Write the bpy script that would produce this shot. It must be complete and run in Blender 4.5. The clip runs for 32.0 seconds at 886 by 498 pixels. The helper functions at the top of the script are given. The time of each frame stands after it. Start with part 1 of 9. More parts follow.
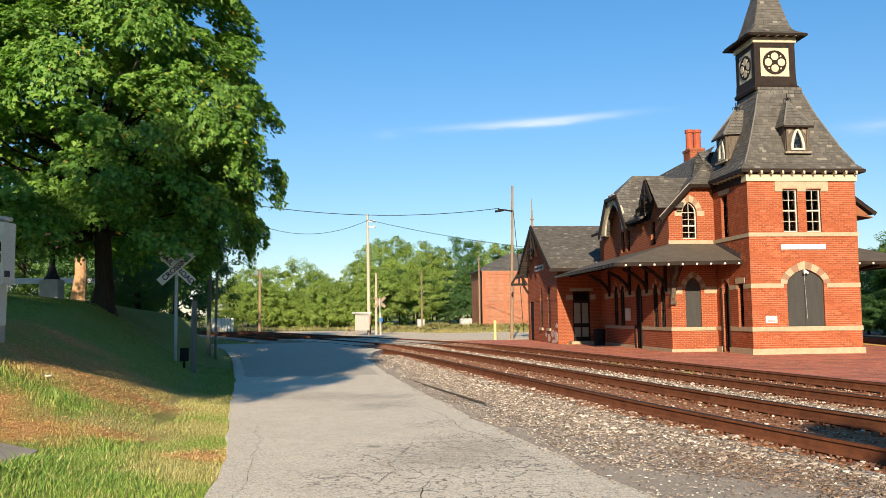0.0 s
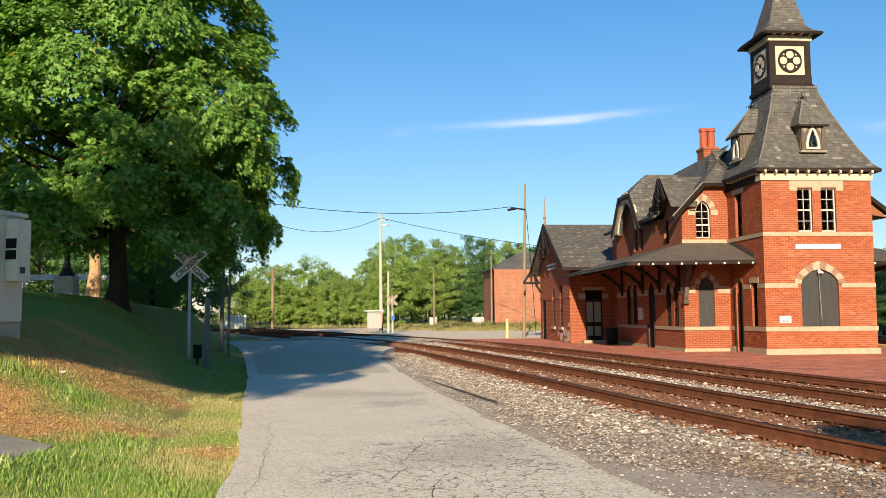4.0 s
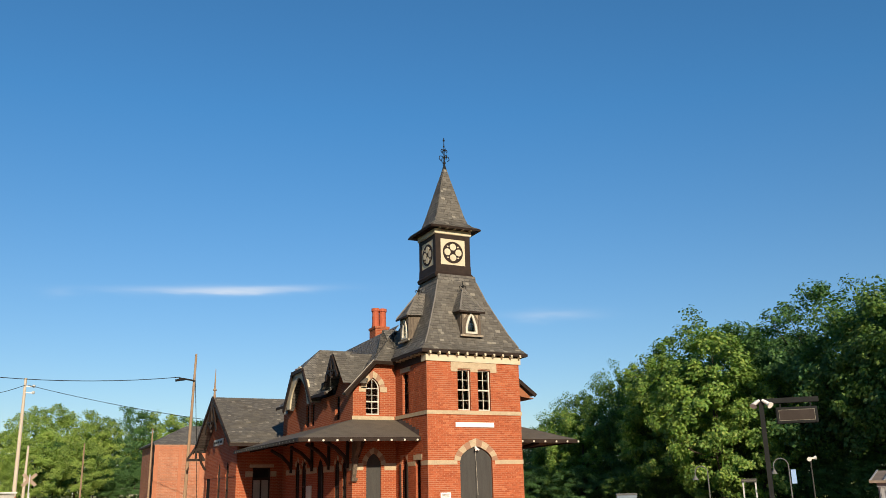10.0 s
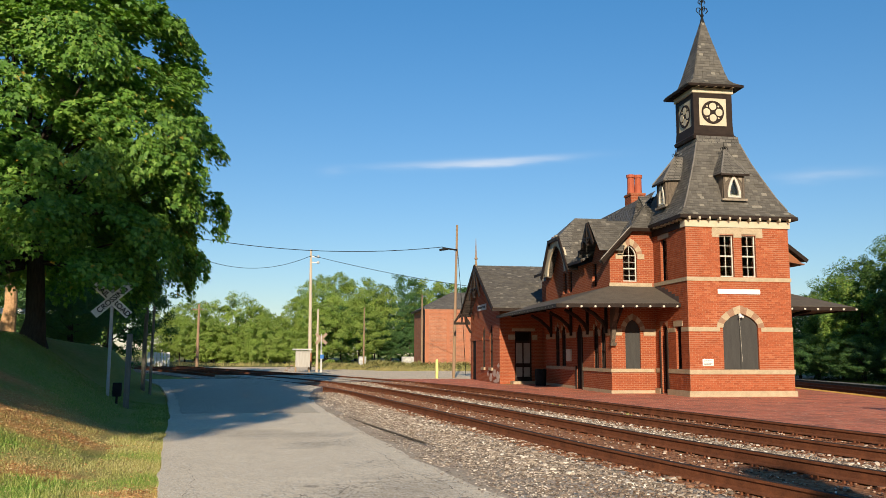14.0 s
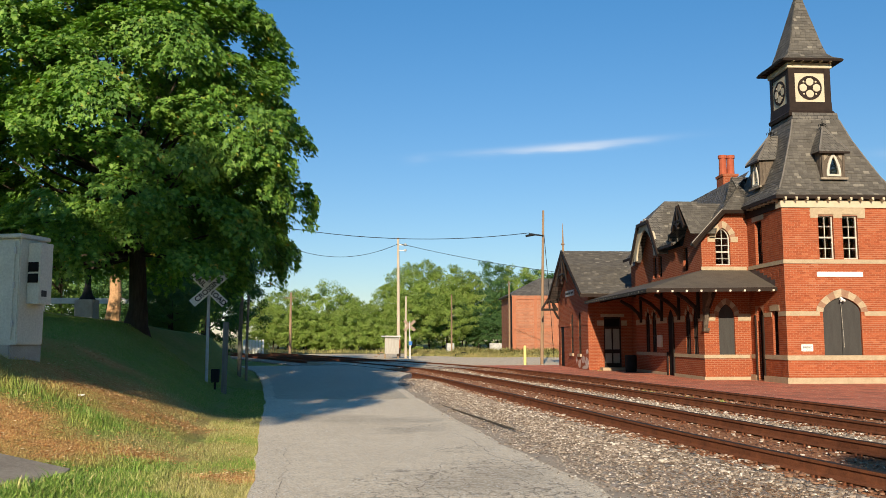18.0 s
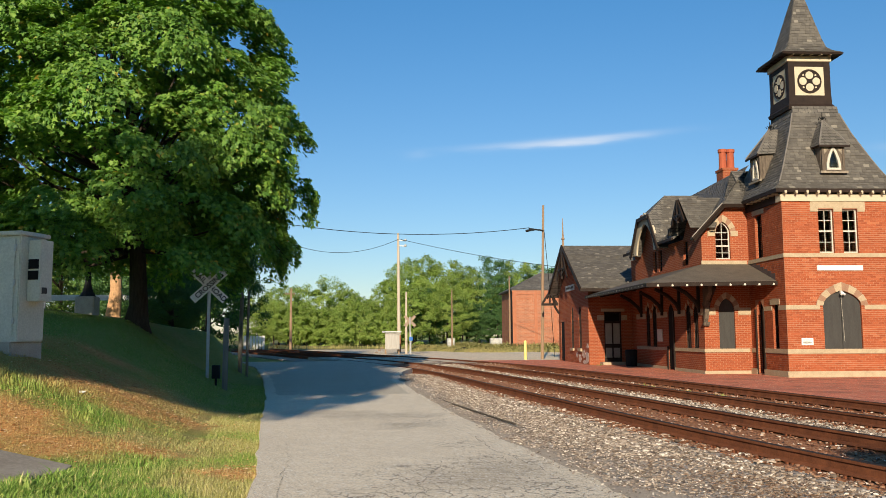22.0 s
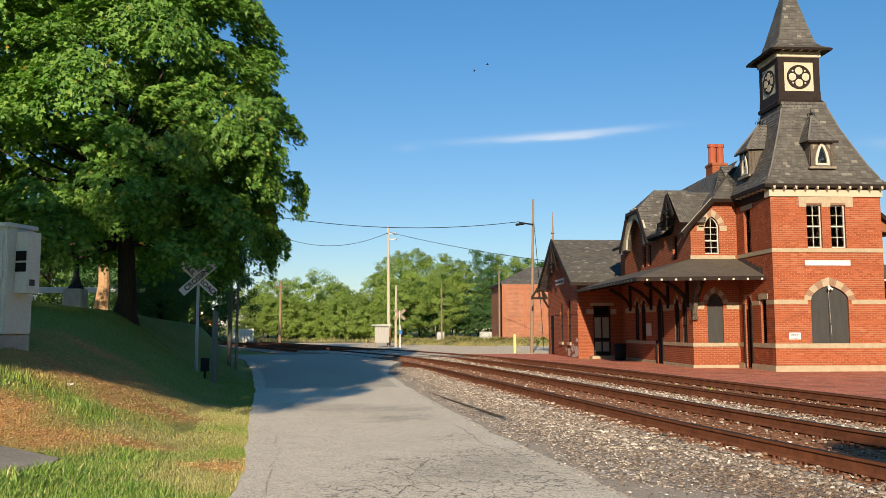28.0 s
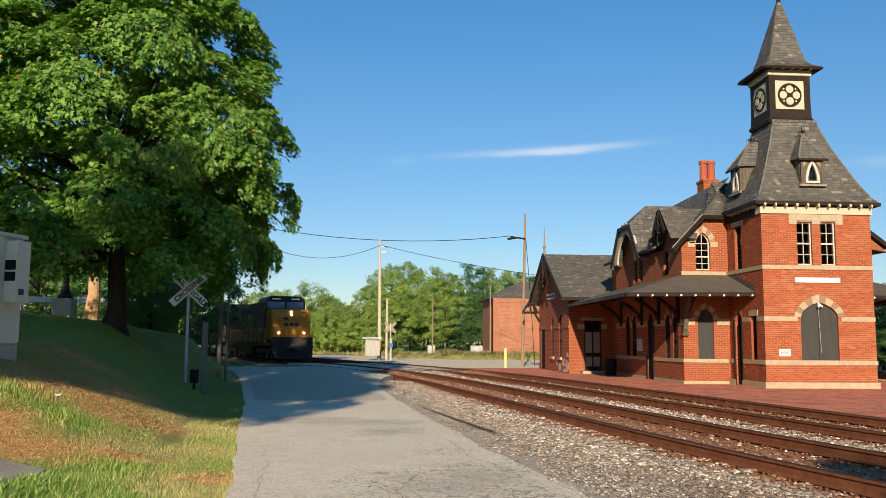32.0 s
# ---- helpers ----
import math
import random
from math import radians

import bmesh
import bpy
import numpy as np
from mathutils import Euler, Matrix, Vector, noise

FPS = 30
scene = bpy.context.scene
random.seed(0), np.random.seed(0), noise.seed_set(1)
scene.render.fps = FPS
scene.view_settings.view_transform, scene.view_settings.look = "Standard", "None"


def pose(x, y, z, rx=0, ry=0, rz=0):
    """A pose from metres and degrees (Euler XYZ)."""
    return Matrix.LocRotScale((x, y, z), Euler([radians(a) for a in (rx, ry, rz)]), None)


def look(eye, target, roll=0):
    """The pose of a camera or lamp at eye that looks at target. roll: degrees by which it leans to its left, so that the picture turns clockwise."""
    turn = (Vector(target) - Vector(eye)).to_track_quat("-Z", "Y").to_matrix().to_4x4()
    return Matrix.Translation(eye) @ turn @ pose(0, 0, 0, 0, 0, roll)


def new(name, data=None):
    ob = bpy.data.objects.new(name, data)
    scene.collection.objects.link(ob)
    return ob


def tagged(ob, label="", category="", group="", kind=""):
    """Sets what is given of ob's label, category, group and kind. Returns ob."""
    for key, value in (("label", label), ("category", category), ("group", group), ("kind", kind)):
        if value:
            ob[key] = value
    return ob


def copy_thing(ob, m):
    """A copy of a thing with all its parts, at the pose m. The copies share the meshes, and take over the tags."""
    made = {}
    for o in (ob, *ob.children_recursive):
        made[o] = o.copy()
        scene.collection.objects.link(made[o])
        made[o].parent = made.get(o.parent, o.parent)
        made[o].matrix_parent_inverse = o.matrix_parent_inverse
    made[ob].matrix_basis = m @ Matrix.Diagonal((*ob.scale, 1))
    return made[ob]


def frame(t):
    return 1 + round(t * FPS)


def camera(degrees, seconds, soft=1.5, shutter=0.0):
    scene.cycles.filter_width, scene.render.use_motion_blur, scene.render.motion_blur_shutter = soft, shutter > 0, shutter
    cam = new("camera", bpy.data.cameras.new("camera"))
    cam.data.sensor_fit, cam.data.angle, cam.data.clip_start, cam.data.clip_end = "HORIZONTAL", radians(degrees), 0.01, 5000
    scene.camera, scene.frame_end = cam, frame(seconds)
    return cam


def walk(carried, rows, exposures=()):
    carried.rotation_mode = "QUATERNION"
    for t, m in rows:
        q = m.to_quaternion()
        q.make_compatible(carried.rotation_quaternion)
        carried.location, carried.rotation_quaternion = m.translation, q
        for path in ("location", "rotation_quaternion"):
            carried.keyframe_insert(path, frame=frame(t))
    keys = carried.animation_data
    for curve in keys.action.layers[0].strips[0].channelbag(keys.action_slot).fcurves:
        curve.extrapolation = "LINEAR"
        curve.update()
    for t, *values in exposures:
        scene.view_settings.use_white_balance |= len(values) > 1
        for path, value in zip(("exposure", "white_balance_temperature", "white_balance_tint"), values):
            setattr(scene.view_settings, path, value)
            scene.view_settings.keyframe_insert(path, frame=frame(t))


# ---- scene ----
cam = camera(55.35, 32.0, 0.7)
EYE = (0.0, 0.0, 1.6)
# seconds, yaw, pitch, roll in degrees
PATH = [
    (0.0, -5.06, 4.55, 0.72), (0.5, -5.10, 4.47, 0.77), (1.0, -5.11, 4.47, 1.09), (1.5, -5.06, 4.40, 1.22),
    (2.0, -4.84, 4.40, 1.40), (2.5, -4.68, 4.39, 1.33), (4.5, -4.20, 4.46, 0.31), (5.0, -4.21, 4.51, 0.42),
    (5.5, -6.34, 4.39, 0.45), (6.0, -15.11, 4.52, 1.01), (6.5, -22.64, 4.97, 1.53), (7.0, -26.92, 6.20, 1.22),
    (7.5, -28.29, 10.32, 0.61), (8.0, -28.48, 12.14, 0.30), (8.5, -28.40, 13.63, 0.37), (9.0, -27.51, 14.46, 0.64),
    (9.5, -26.75, 15.24, 1.08), (10.0, -26.07, 15.84, 1.19), (10.5, -25.98, 15.70, 1.08), (11.0, -25.95, 15.32, 0.93),
    (11.5, -25.86, 14.14, 0.58), (12.0, -23.64, 11.24, -0.11), (12.5, -15.94, 9.60, -1.14), (13.0, -11.20, 8.65, -1.31),
    (13.5, -9.66, 7.75, -0.72), (15.5, -7.86, 6.51, 0.61), (16.0, -7.15, 6.51, 0.51), (16.5, -6.17, 6.28, 0.03),
    (17.0, -5.22, 6.16, -0.13), (17.5, -3.85, 6.14, -0.19), (18.0, -3.06, 6.19, 0.03), (18.5, -2.27, 6.17, 0.36),
    (19.0, -2.05, 6.20, 0.63), (19.5, -2.32, 6.19, 0.65), (20.0, -2.65, 6.16, 0.54), (20.5, -2.93, 6.12, 0.39),
    (21.0, -3.03, 6.03, 0.25), (21.5, -3.04, 5.98, 0.26), (22.0, -3.03, 5.87, 0.28), (22.5, -3.01, 5.81, 0.31),
    (23.0, -2.97, 5.69, 0.33), (23.5, -2.84, 5.63, 0.25), (24.0, -2.73, 5.59, 0.13), (24.5, -2.74, 5.58, 0.14),
    (26.5, -2.88, 5.50, -0.03), (27.0, -3.20, 5.53, 0.00), (27.5, -3.53, 5.48, 0.05), (28.0, -3.73, 5.43, 0.11),
    (28.5, -3.97, 5.45, 0.19), (29.0, -4.09, 5.46, 0.17), (29.5, -4.09, 5.57, 0.19), (30.0, -4.16, 5.63, 0.21),
    (30.5, -4.07, 5.77, 0.12), (31.0, -4.13, 6.07, 0.00), (31.5, -4.22, 6.23, -0.28), (32.0, -4.35, 6.34, -0.42),
]
walk(cam, [(t, pose(*EYE, 90 + p, r, y)) for t, y, p, r in PATH],
     exposures=[(0, 0.80), (5, 0.78), (6, 0.72), (7, 0.52), (13, 0.49), (16, 0.51), (32, 0.52)])

# ---- light: morning sun low behind the viewer, clear sky ----
SUN_HEADING, SUN_HEIGHT = 10.5, 19.0
world = bpy.data.worlds.new("world")
scene.world = world
world.use_nodes = True
wn, wl = world.node_tree.nodes, world.node_tree.links
wn.clear()
w_out, w_bg, w_sky = wn.new("ShaderNodeOutputWorld"), wn.new("ShaderNodeBackground"), wn.new("ShaderNodeTexSky")
w_sky.sky_type, w_sky.sun_disc = "NISHITA", False
w_sky.sun_elevation, w_sky.sun_rotation = radians(SUN_HEIGHT), radians(180 + SUN_HEADING)
w_sky.air_density, w_sky.dust_density, w_sky.ozone_density = 1.0, 0.1, 3.0
w_bg.inputs["Strength"].default_value = 0.086
# one thin streak of high cloud
w_co, w_map = wn.new("ShaderNodeTexCoord"), wn.new("ShaderNodeMapping")
w_map.vector_type = "POINT"
w_map.inputs["Rotation"].default_value = (0, 0, 0)
wl.new(w_co.outputs["Generated"], w_map.inputs["Vector"])
w_sep = wn.new("ShaderNodeSeparateXYZ")
wl.new(w_map.outputs["Vector"], w_sep.inputs[0])


def wmath(op, a, b=None, c=None):
    n = wn.new("ShaderNodeMath")
    n.operation = op
    for i, v in enumerate((a, b, c)):
        if v is None:
            continue
        if isinstance(v, (int, float)):
            n.inputs[i].default_value = v
        else:
            wl.new(v, n.inputs[i])
    return n.outputs[0]


def streak(az, el, half, thick, slope, amount):
    """A soft streak of cirrus round a heading and a height, in degrees."""
    a = wmath("MULTIPLY", wmath("ARCTAN2", w_sep.outputs[0], w_sep.outputs[1]), 57.2958)
    e = wmath("MULTIPLY", wmath("ARCSINE", w_sep.outputs[2]), 57.2958)
    u = wmath("DIVIDE", wmath("SUBTRACT", a, az), half)
    v = wmath("SUBTRACT", wmath("SUBTRACT", e, el), wmath("MULTIPLY", wmath("SUBTRACT", a, az), slope))
    nz = wn.new("ShaderNodeTexNoise")
    nz.inputs["Scale"].default_value = 30
    st = wn.new("ShaderNodeMapping")
    st.inputs["Scale"].default_value = (0.6, 0.6, 4.0)
    wl.new(w_co.outputs["Generated"], st.inputs["Vector"])
    wl.new(st.outputs[0], nz.inputs["Vector"])
    v = wmath("ADD", v, wmath("MULTIPLY", wmath("SUBTRACT", nz.outputs[0], 0.5), thick * 1.6))
    v = wmath("DIVIDE", v, thick)
    r2 = wmath("ADD", wmath("MULTIPLY", u, u), wmath("MULTIPLY", v, v))
    g = wmath("POWER", 2.718, wmath("MULTIPLY", r2, -1.0))
    return wmath("MULTIPLY", g, wmath("MULTIPLY", wmath("ADD", nz.outputs[0], 0.25), amount))


cloud = wmath("ADD", wmath("ADD", streak(10.9, 12.85, 5.4, 0.26, 0.04, 0.60), streak(13.4, 13.05, 3.6, 0.20, 0.06, 0.36)),
              wmath("ADD", streak(33.6, 11.1, 2.6, 0.35, -0.02, 0.30), streak(1.3, 12.2, 0.8, 0.3, 0.1, 0.12)))
w_mix = wn.new("ShaderNodeMix")
w_mix.data_type = "RGBA"
wl.new(cloud, w_mix.inputs["Factor"])
w_mix.inputs[7].default_value = (6.6, 7.0, 7.6, 1)
w_tint = wn.new("ShaderNodeMix")
w_tint.data_type, w_tint.blend_type = "RGBA", "MULTIPLY"
w_tint.inputs["Factor"].default_value = 1.0
w_ramp = wn.new("ShaderNodeValToRGB")
w_ramp.color_ramp.elements[0].position, w_ramp.color_ramp.elements[0].color = 0.0, (0.80, 0.765, 0.785, 1)
w_ramp.color_ramp.elements[1].position, w_ramp.color_ramp.elements[1].color = 0.42, (0.455, 0.92, 1.13, 1)
wl.new(w_sep.outputs[2], w_ramp.inputs[0])
wl.new(w_ramp.outputs[0], w_tint.inputs[7])
wl.new(w_sky.outputs[0], w_tint.inputs[6])
wl.new(w_tint.outputs[2], w_mix.inputs[6])
wl.new(w_mix.outputs[2], w_bg.inputs["Color"])
wl.new(w_bg.outputs[0], w_out.inputs["Surface"])

sun = new("sun", bpy.data.lights.new("sun", "SUN"))
sun.data.energy, sun.data.angle, sun.data.color = 5.0, radians(0.6), (1.0, 0.85, 0.64)
_h, _e = radians(SUN_HEADING), radians(SUN_HEIGHT)
sun.matrix_world = look((0, -60, 40), (math.sin(_h) * math.cos(_e), -60 + math.cos(_h) * math.cos(_e), 40 - math.sin(_e)))
scene.view_settings.exposure = 0.6

# ---- materials ----
def nodes_of(m):
    m.use_nodes = True
    p = m.node_tree.nodes["Principled BSDF"]
    p.inputs["Specular IOR Level"].default_value = 0.18
    return m.node_tree.nodes, m.node_tree.links, p


def ramp(n, l, fac, stops):
    r = n.new("ShaderNodeValToRGB")
    els = r.color_ramp.elements
    while len(els) < len(stops):
        els.new(0.5)
    for e, (p, c) in zip(els, stops):
        e.position, e.color = p, (*c, 1)
    l.new(fac, r.inputs[0])
    return r.outputs[0]


def noise_tex(n, l, scale, detail=6, co="Object", rough=0.6, stretch=None):
    c = n.new("ShaderNodeTexCoord")
    t = n.new("ShaderNodeTexNoise")
    t.inputs["Scale"].default_value, t.inputs["Detail"].default_value, t.inputs["Roughness"].default_value = scale, detail, rough
    if stretch:
        mp = n.new("ShaderNodeMapping")
        mp.inputs["Scale"].default_value = stretch
        l.new(c.outputs[co], mp.inputs[0])
        l.new(mp.outputs[0], t.inputs["Vector"])
    else:
        l.new(c.outputs[co], t.inputs["Vector"])
    return t.outputs["Fac"]


def blend(n, l, fac, a, b, mode="MIX"):
    x = n.new("ShaderNodeMix")
    x.data_type, x.blend_type = "RGBA", mode
    for v, k in ((fac, 0), (a, 6), (b, 7)):
        if isinstance(v, (int, float)):
            x.inputs[k].default_value = v
        elif isinstance(v, tuple):
            x.inputs[k].default_value = (*v, 1)
        else:
            l.new(v, x.inputs[k])
    return x.outputs[2]


def bumped(n, l, p, height, strength, dist=0.02):
    b = n.new("ShaderNodeBump")
    b.inputs["Strength"].default_value, b.inputs["Distance"].default_value = strength, dist
    l.new(height, b.inputs["Height"])
    l.new(b.outputs[0], p.inputs["Normal"])


def plain(name, lo, hi, scale=8, rough=0.7, metal=0.0, bump=0.2, fine=60, stretch=None, rnd=0.0):
    """A surface with two scales of variation between two colours."""
    m = bpy.data.materials.new(name)
    n, l, p = nodes_of(m)
    big, small = noise_tex(n, l, scale, 5, stretch=stretch), noise_tex(n, l, fine, 4, stretch=stretch)
    col = ramp(n, l, big, [(0.32, lo), (0.68, hi)])
    col = blend(n, l, 0.35, col, ramp(n, l, small, [(0.3, tuple(c * 0.62 for c in lo)), (0.7, tuple(min(1, c * 1.15) for c in hi))]))
    if rnd:
        oi = n.new("ShaderNodeObjectInfo")
        hs = n.new("ShaderNodeHueSaturation")
        mr = n.new("ShaderNodeMapRange")
        mr.inputs[3].default_value, mr.inputs[4].default_value = 1 - rnd, 1 + rnd
        l.new(oi.outputs["Random"], mr.inputs[0])
        l.new(mr.outputs[0], hs.inputs["Value"])
        l.new(col, hs.inputs["Color"])
        col = hs.outputs[0]
    l.new(col, p.inputs["Base Color"])
    p.inputs["Roughness"].default_value, p.inputs["Metallic"].default_value = rough, metal
    if bump:
        bumped(n, l, p, small, bump)
    return m


def coursed(name, c1, c2, mortar, bw, bh, gap, rough=0.85, bump=0.5, stain=(0.05, 0.04, 0.035), stain_amount=0.25, flat=False, pale=None, fleck=None):
    """Bricks or slates in courses on upright walls (or flat paving), with stains at a large scale."""
    m = bpy.data.materials.new(name)
    n, l, p = nodes_of(m)
    c = n.new("ShaderNodeTexCoord")
    s, k = n.new("ShaderNodeSeparateXYZ"), n.new("ShaderNodeCombineXYZ")
    l.new(c.outputs["Object"], s.inputs[0])
    if flat:
        l.new(s.outputs[0], k.inputs[0])
        l.new(s.outputs[1], k.inputs[1])
    else:
        a = n.new("ShaderNodeMath")
        l.new(s.outputs[0], a.inputs[0])
        l.new(s.outputs[1], a.inputs[1])
        l.new(a.outputs[0], k.inputs[0])
        l.new(s.outputs[2], k.inputs[1])
    b = n.new("ShaderNodeTexBrick")
    b.inputs["Scale"].default_value = 1
    b.inputs["Brick Width"].default_value, b.inputs["Row Height"].default_value, b.inputs["Mortar Size"].default_value = bw, bh, gap
    b.inputs["Mortar Smooth"].default_value, b.inputs["Bias"].default_value = 0.2, 0.0
    b.inputs["Color1"].default_value, b.inputs["Color2"].default_value, b.inputs["Mortar"].default_value = (*c1, 1), (*c2, 1), (*mortar, 1)
    l.new(k.outputs[0], b.inputs["Vector"])
    big, small = noise_tex(n, l, 0.9, 8), noise_tex(n, l, 30, 5)
    col = blend(n, l, ramp(n, l, big, [(0.45, (0, 0, 0)), (0.75, (stain_amount,) * 3)]), b.outputs["Color"], stain)
    col = blend(n, l, 0.5, col, ramp(n, l, small, [(0.3, (0.35,) * 3), (0.7, (0.62,) * 3)]), "OVERLAY")
    if pale:
        spots = noise_tex(n, l, 2.6, 10, rough=0.85)
        col = blend(n, l, ramp(n, l, spots, [(0.53, (0, 0, 0)), (0.68, (0.6,) * 3)]), col, pale)
    if fleck:
        chips = noise_tex(n, l, 9, 4, rough=0.75, stretch=(1, 0.45, 1))
        col = blend(n, l, ramp(n, l, chips, [(0.60, (0, 0, 0)), (0.66, (0.75,) * 3)]), col, fleck)
        damp = noise_tex(n, l, 1.7, 7, rough=0.7)
        col = blend(n, l, ramp(n, l, damp, [(0.56, (0, 0, 0)), (0.66, (0.5,) * 3)]), col, stain)
    l.new(col, p.inputs["Base Color"])
    p.inputs["Roughness"].default_value = rough
    inv = n.new("ShaderNodeMath")
    inv.operation = "SUBTRACT"
    inv.inputs[0].default_value = 1
    l.new(b.outputs["Fac"], inv.inputs[1])
    ad = n.new("ShaderNodeMath")
    ad.operation = "MULTIPLY_ADD"
    ad.inputs[1].default_value = 0.5
    l.new(small, ad.inputs[0])
    l.new(inv.outputs[0], ad.inputs[2])
    bumped(n, l, p, ad.outputs[0], bump, 0.012)
    return m


def leafy(name, c1, c2, c3, rough=0.55, through_light=0.35, spots=None):
    """Leaves: each its own tint, some light passing through."""
    m = bpy.data.materials.new(name)
    n, l, p = nodes_of(m)
    g = n.new("ShaderNodeNewGeometry")
    col = ramp(n, l, g.outputs["Random Per Island"], [(0.0, c1), (0.55, c2), (1.0, c3)] if not spots else [(0.0, c1), (0.55, c2), (0.985, c3), (0.995, spots)])
    big = noise_tex(n, l, 0.35, 3)
    col = blend(n, l, 0.5, col, ramp(n, l, big, [(0.3, (0.34,) * 3), (0.7, (0.64,) * 3)]), "OVERLAY")
    l.new(col, p.inputs["Base Color"])
    p.inputs["Roughness"].default_value = rough
    p.inputs["Specular IOR Level"].default_value = 0.35
    tr = n.new("ShaderNodeBsdfTranslucent")
    l.new(blend(n, l, 1.0, col, (1.3, 1.5, 0.5), "MULTIPLY"), tr.inputs[0])
    ms = n.new("ShaderNodeMixShader")
    ms.inputs[0].default_value = through_light
    out = n["Material Output"]
    l.new(p.outputs[0], ms.inputs[1])
    l.new(tr.outputs[0], ms.inputs[2])
    l.new(ms.outputs[0], out.inputs[0])
    return m


def glow(name, colour, strength):
    m = bpy.data.materials.new(name)
    n, l, p = nodes_of(m)
    p.inputs["Base Color"].default_value = (*colour, 1)
    p.inputs["Emission Color"].default_value = (*colour, 1)
    p.inputs["Emission Strength"].default_value = strength
    return m


def glass(name, tint=(0.9, 0.95, 0.95)):
    m = bpy.data.materials.new(name)
    n, l, p = nodes_of(m)
    p.inputs["Base Color"].default_value = (*tint, 1)
    p.inputs["Transmission Weight"].default_value, p.inputs["Roughness"].default_value, p.inputs["IOR"].default_value = 1.0, 0.03, 1.45
    return m


BRICK = coursed("red_brick", (0.33, 0.080, 0.029), (0.255, 0.057, 0.022), (0.36, 0.165, 0.095), 0.22, 0.073, 0.010, stain=(0.12, 0.035, 0.02))
MORTAR = plain("brick_mortar", (0.33, 0.17, 0.105), (0.44, 0.245, 0.155), 2.0, 0.9, fine=40)


def pieces(name, lo, mid, hi, rough, pale=None, blotch=None):
    """Bricks or slates that are meshes: each has its own tone, with stains over all of them."""
    m = bpy.data.materials.new(name)
    n, l, p = nodes_of(m)
    g, o = n.new("ShaderNodeNewGeometry"), n.new("ShaderNodeObjectInfo")
    a = n.new("ShaderNodeMath")
    l.new(g.outputs["Random Per Island"], a.inputs[0])
    l.new(o.outputs["Random"], a.inputs[1])
    f = n.new("ShaderNodeMath")
    f.operation = "FRACT"
    l.new(a.outputs[0], f.inputs[0])
    col = ramp(n, l, f.outputs[0], [(0.0, lo), (0.5, mid), (0.955, hi), (0.975, pale or hi)])
    fine = noise_tex(n, l, 40, 5)
    if blotch:
        col = blend(n, l, 0.45, col, ramp(n, l, noise_tex(n, l, 1.4, 6), [(0.3, (0.36, 0.36, 0.36)), (0.7, (0.60, 0.585, 0.55))]), "OVERLAY")
        col = blend(n, l, ramp(n, l, noise_tex(n, l, 7, 9, rough=0.8), [(0.63, (0, 0, 0)), (0.69, (0.7, 0.7, 0.7))]), col, blotch)
    col = blend(n, l, 0.55, col, ramp(n, l, fine, [(0.3, (0.33,) * 3), (0.7, (0.64,) * 3)]), "OVERLAY")
    l.new(col, p.inputs["Base Color"])
    p.inputs["Roughness"].default_value = rough
    bumped(n, l, p, fine, 0.4, 0.006)
    return m


BRICK_PIECE = pieces("red_brick_piece", (0.262, 0.062, 0.024), (0.315, 0.078, 0.030), (0.360, 0.095, 0.038), 0.85, (0.39, 0.125, 0.055))
SLATE_PIECE = pieces("slate_piece", (0.088, 0.080, 0.069), (0.108, 0.098, 0.084), (0.136, 0.124, 0.106), 0.6, (0.22, 0.20, 0.165), blotch=(0.27, 0.245, 0.20))
PAVING = coursed("brick_paving", (0.70, 0.225, 0.125), (0.55, 0.155, 0.09), (0.38, 0.18, 0.12), 0.21, 0.105, 0.008, flat=True, stain=(0.16, 0.075, 0.055), stain_amount=0.8, pale=(0.80, 0.44, 0.29), fleck=(0.84, 0.55, 0.40), bump=0.4)
SLATE = coursed("roof_slate", (0.165, 0.150, 0.130), (0.095, 0.088, 0.078), (0.03, 0.028, 0.025), 0.24, 0.13, 0.010, rough=0.65, stain=(0.06, 0.05, 0.035), stain_amount=0.5, pale=(0.30, 0.27, 0.215), bump=0.7)
CANOPY = plain("canopy_roofing", (0.085, 0.070, 0.054), (0.135, 0.112, 0.086), 2.5, 0.75, bump=0.2, fine=25)
LEAD = plain("lead_roll", (0.13, 0.115, 0.10), (0.21, 0.19, 0.165), 5, 0.6)
STONE = plain("cream_stone", (0.34, 0.26, 0.165), (0.46, 0.37, 0.25), 5, 0.85, fine=40)
CREAM = plain("cream_paint", (0.47, 0.40, 0.28), (0.55, 0.475, 0.345), 4, 0.6, fine=50, bump=0.1)
WHITE = plain("white_paint", (0.70, 0.68, 0.62), (0.82, 0.80, 0.75), 5, 0.6, fine=50, bump=0.1)
BROWN = plain("dark_brown_paint", (0.015, 0.010, 0.008), (0.036, 0.024, 0.018), 5, 0.6, fine=50)
SHUTTER = plain("grey_shutter_paint", (0.045, 0.043, 0.040), (0.062, 0.060, 0.055), 3, 0.6, fine=30, stretch=(3, 3, 0.4), bump=0.15)
DARK = plain("black_void", (0.008, 0.008, 0.008), (0.014, 0.013, 0.012), 3, 0.9, bump=0)
PANE = glass("window_glass")
# opaque near-black panes, without the reflections of clear glass
BLACK_PANE = plain("black_matte_pane", (0.010, 0.010, 0.010), (0.022, 0.020, 0.018), 3, 0.55, bump=0.05)
STONE2 = plain("tan_stone", (0.24, 0.135, 0.085), (0.33, 0.20, 0.13), 5, 0.85, fine=40)
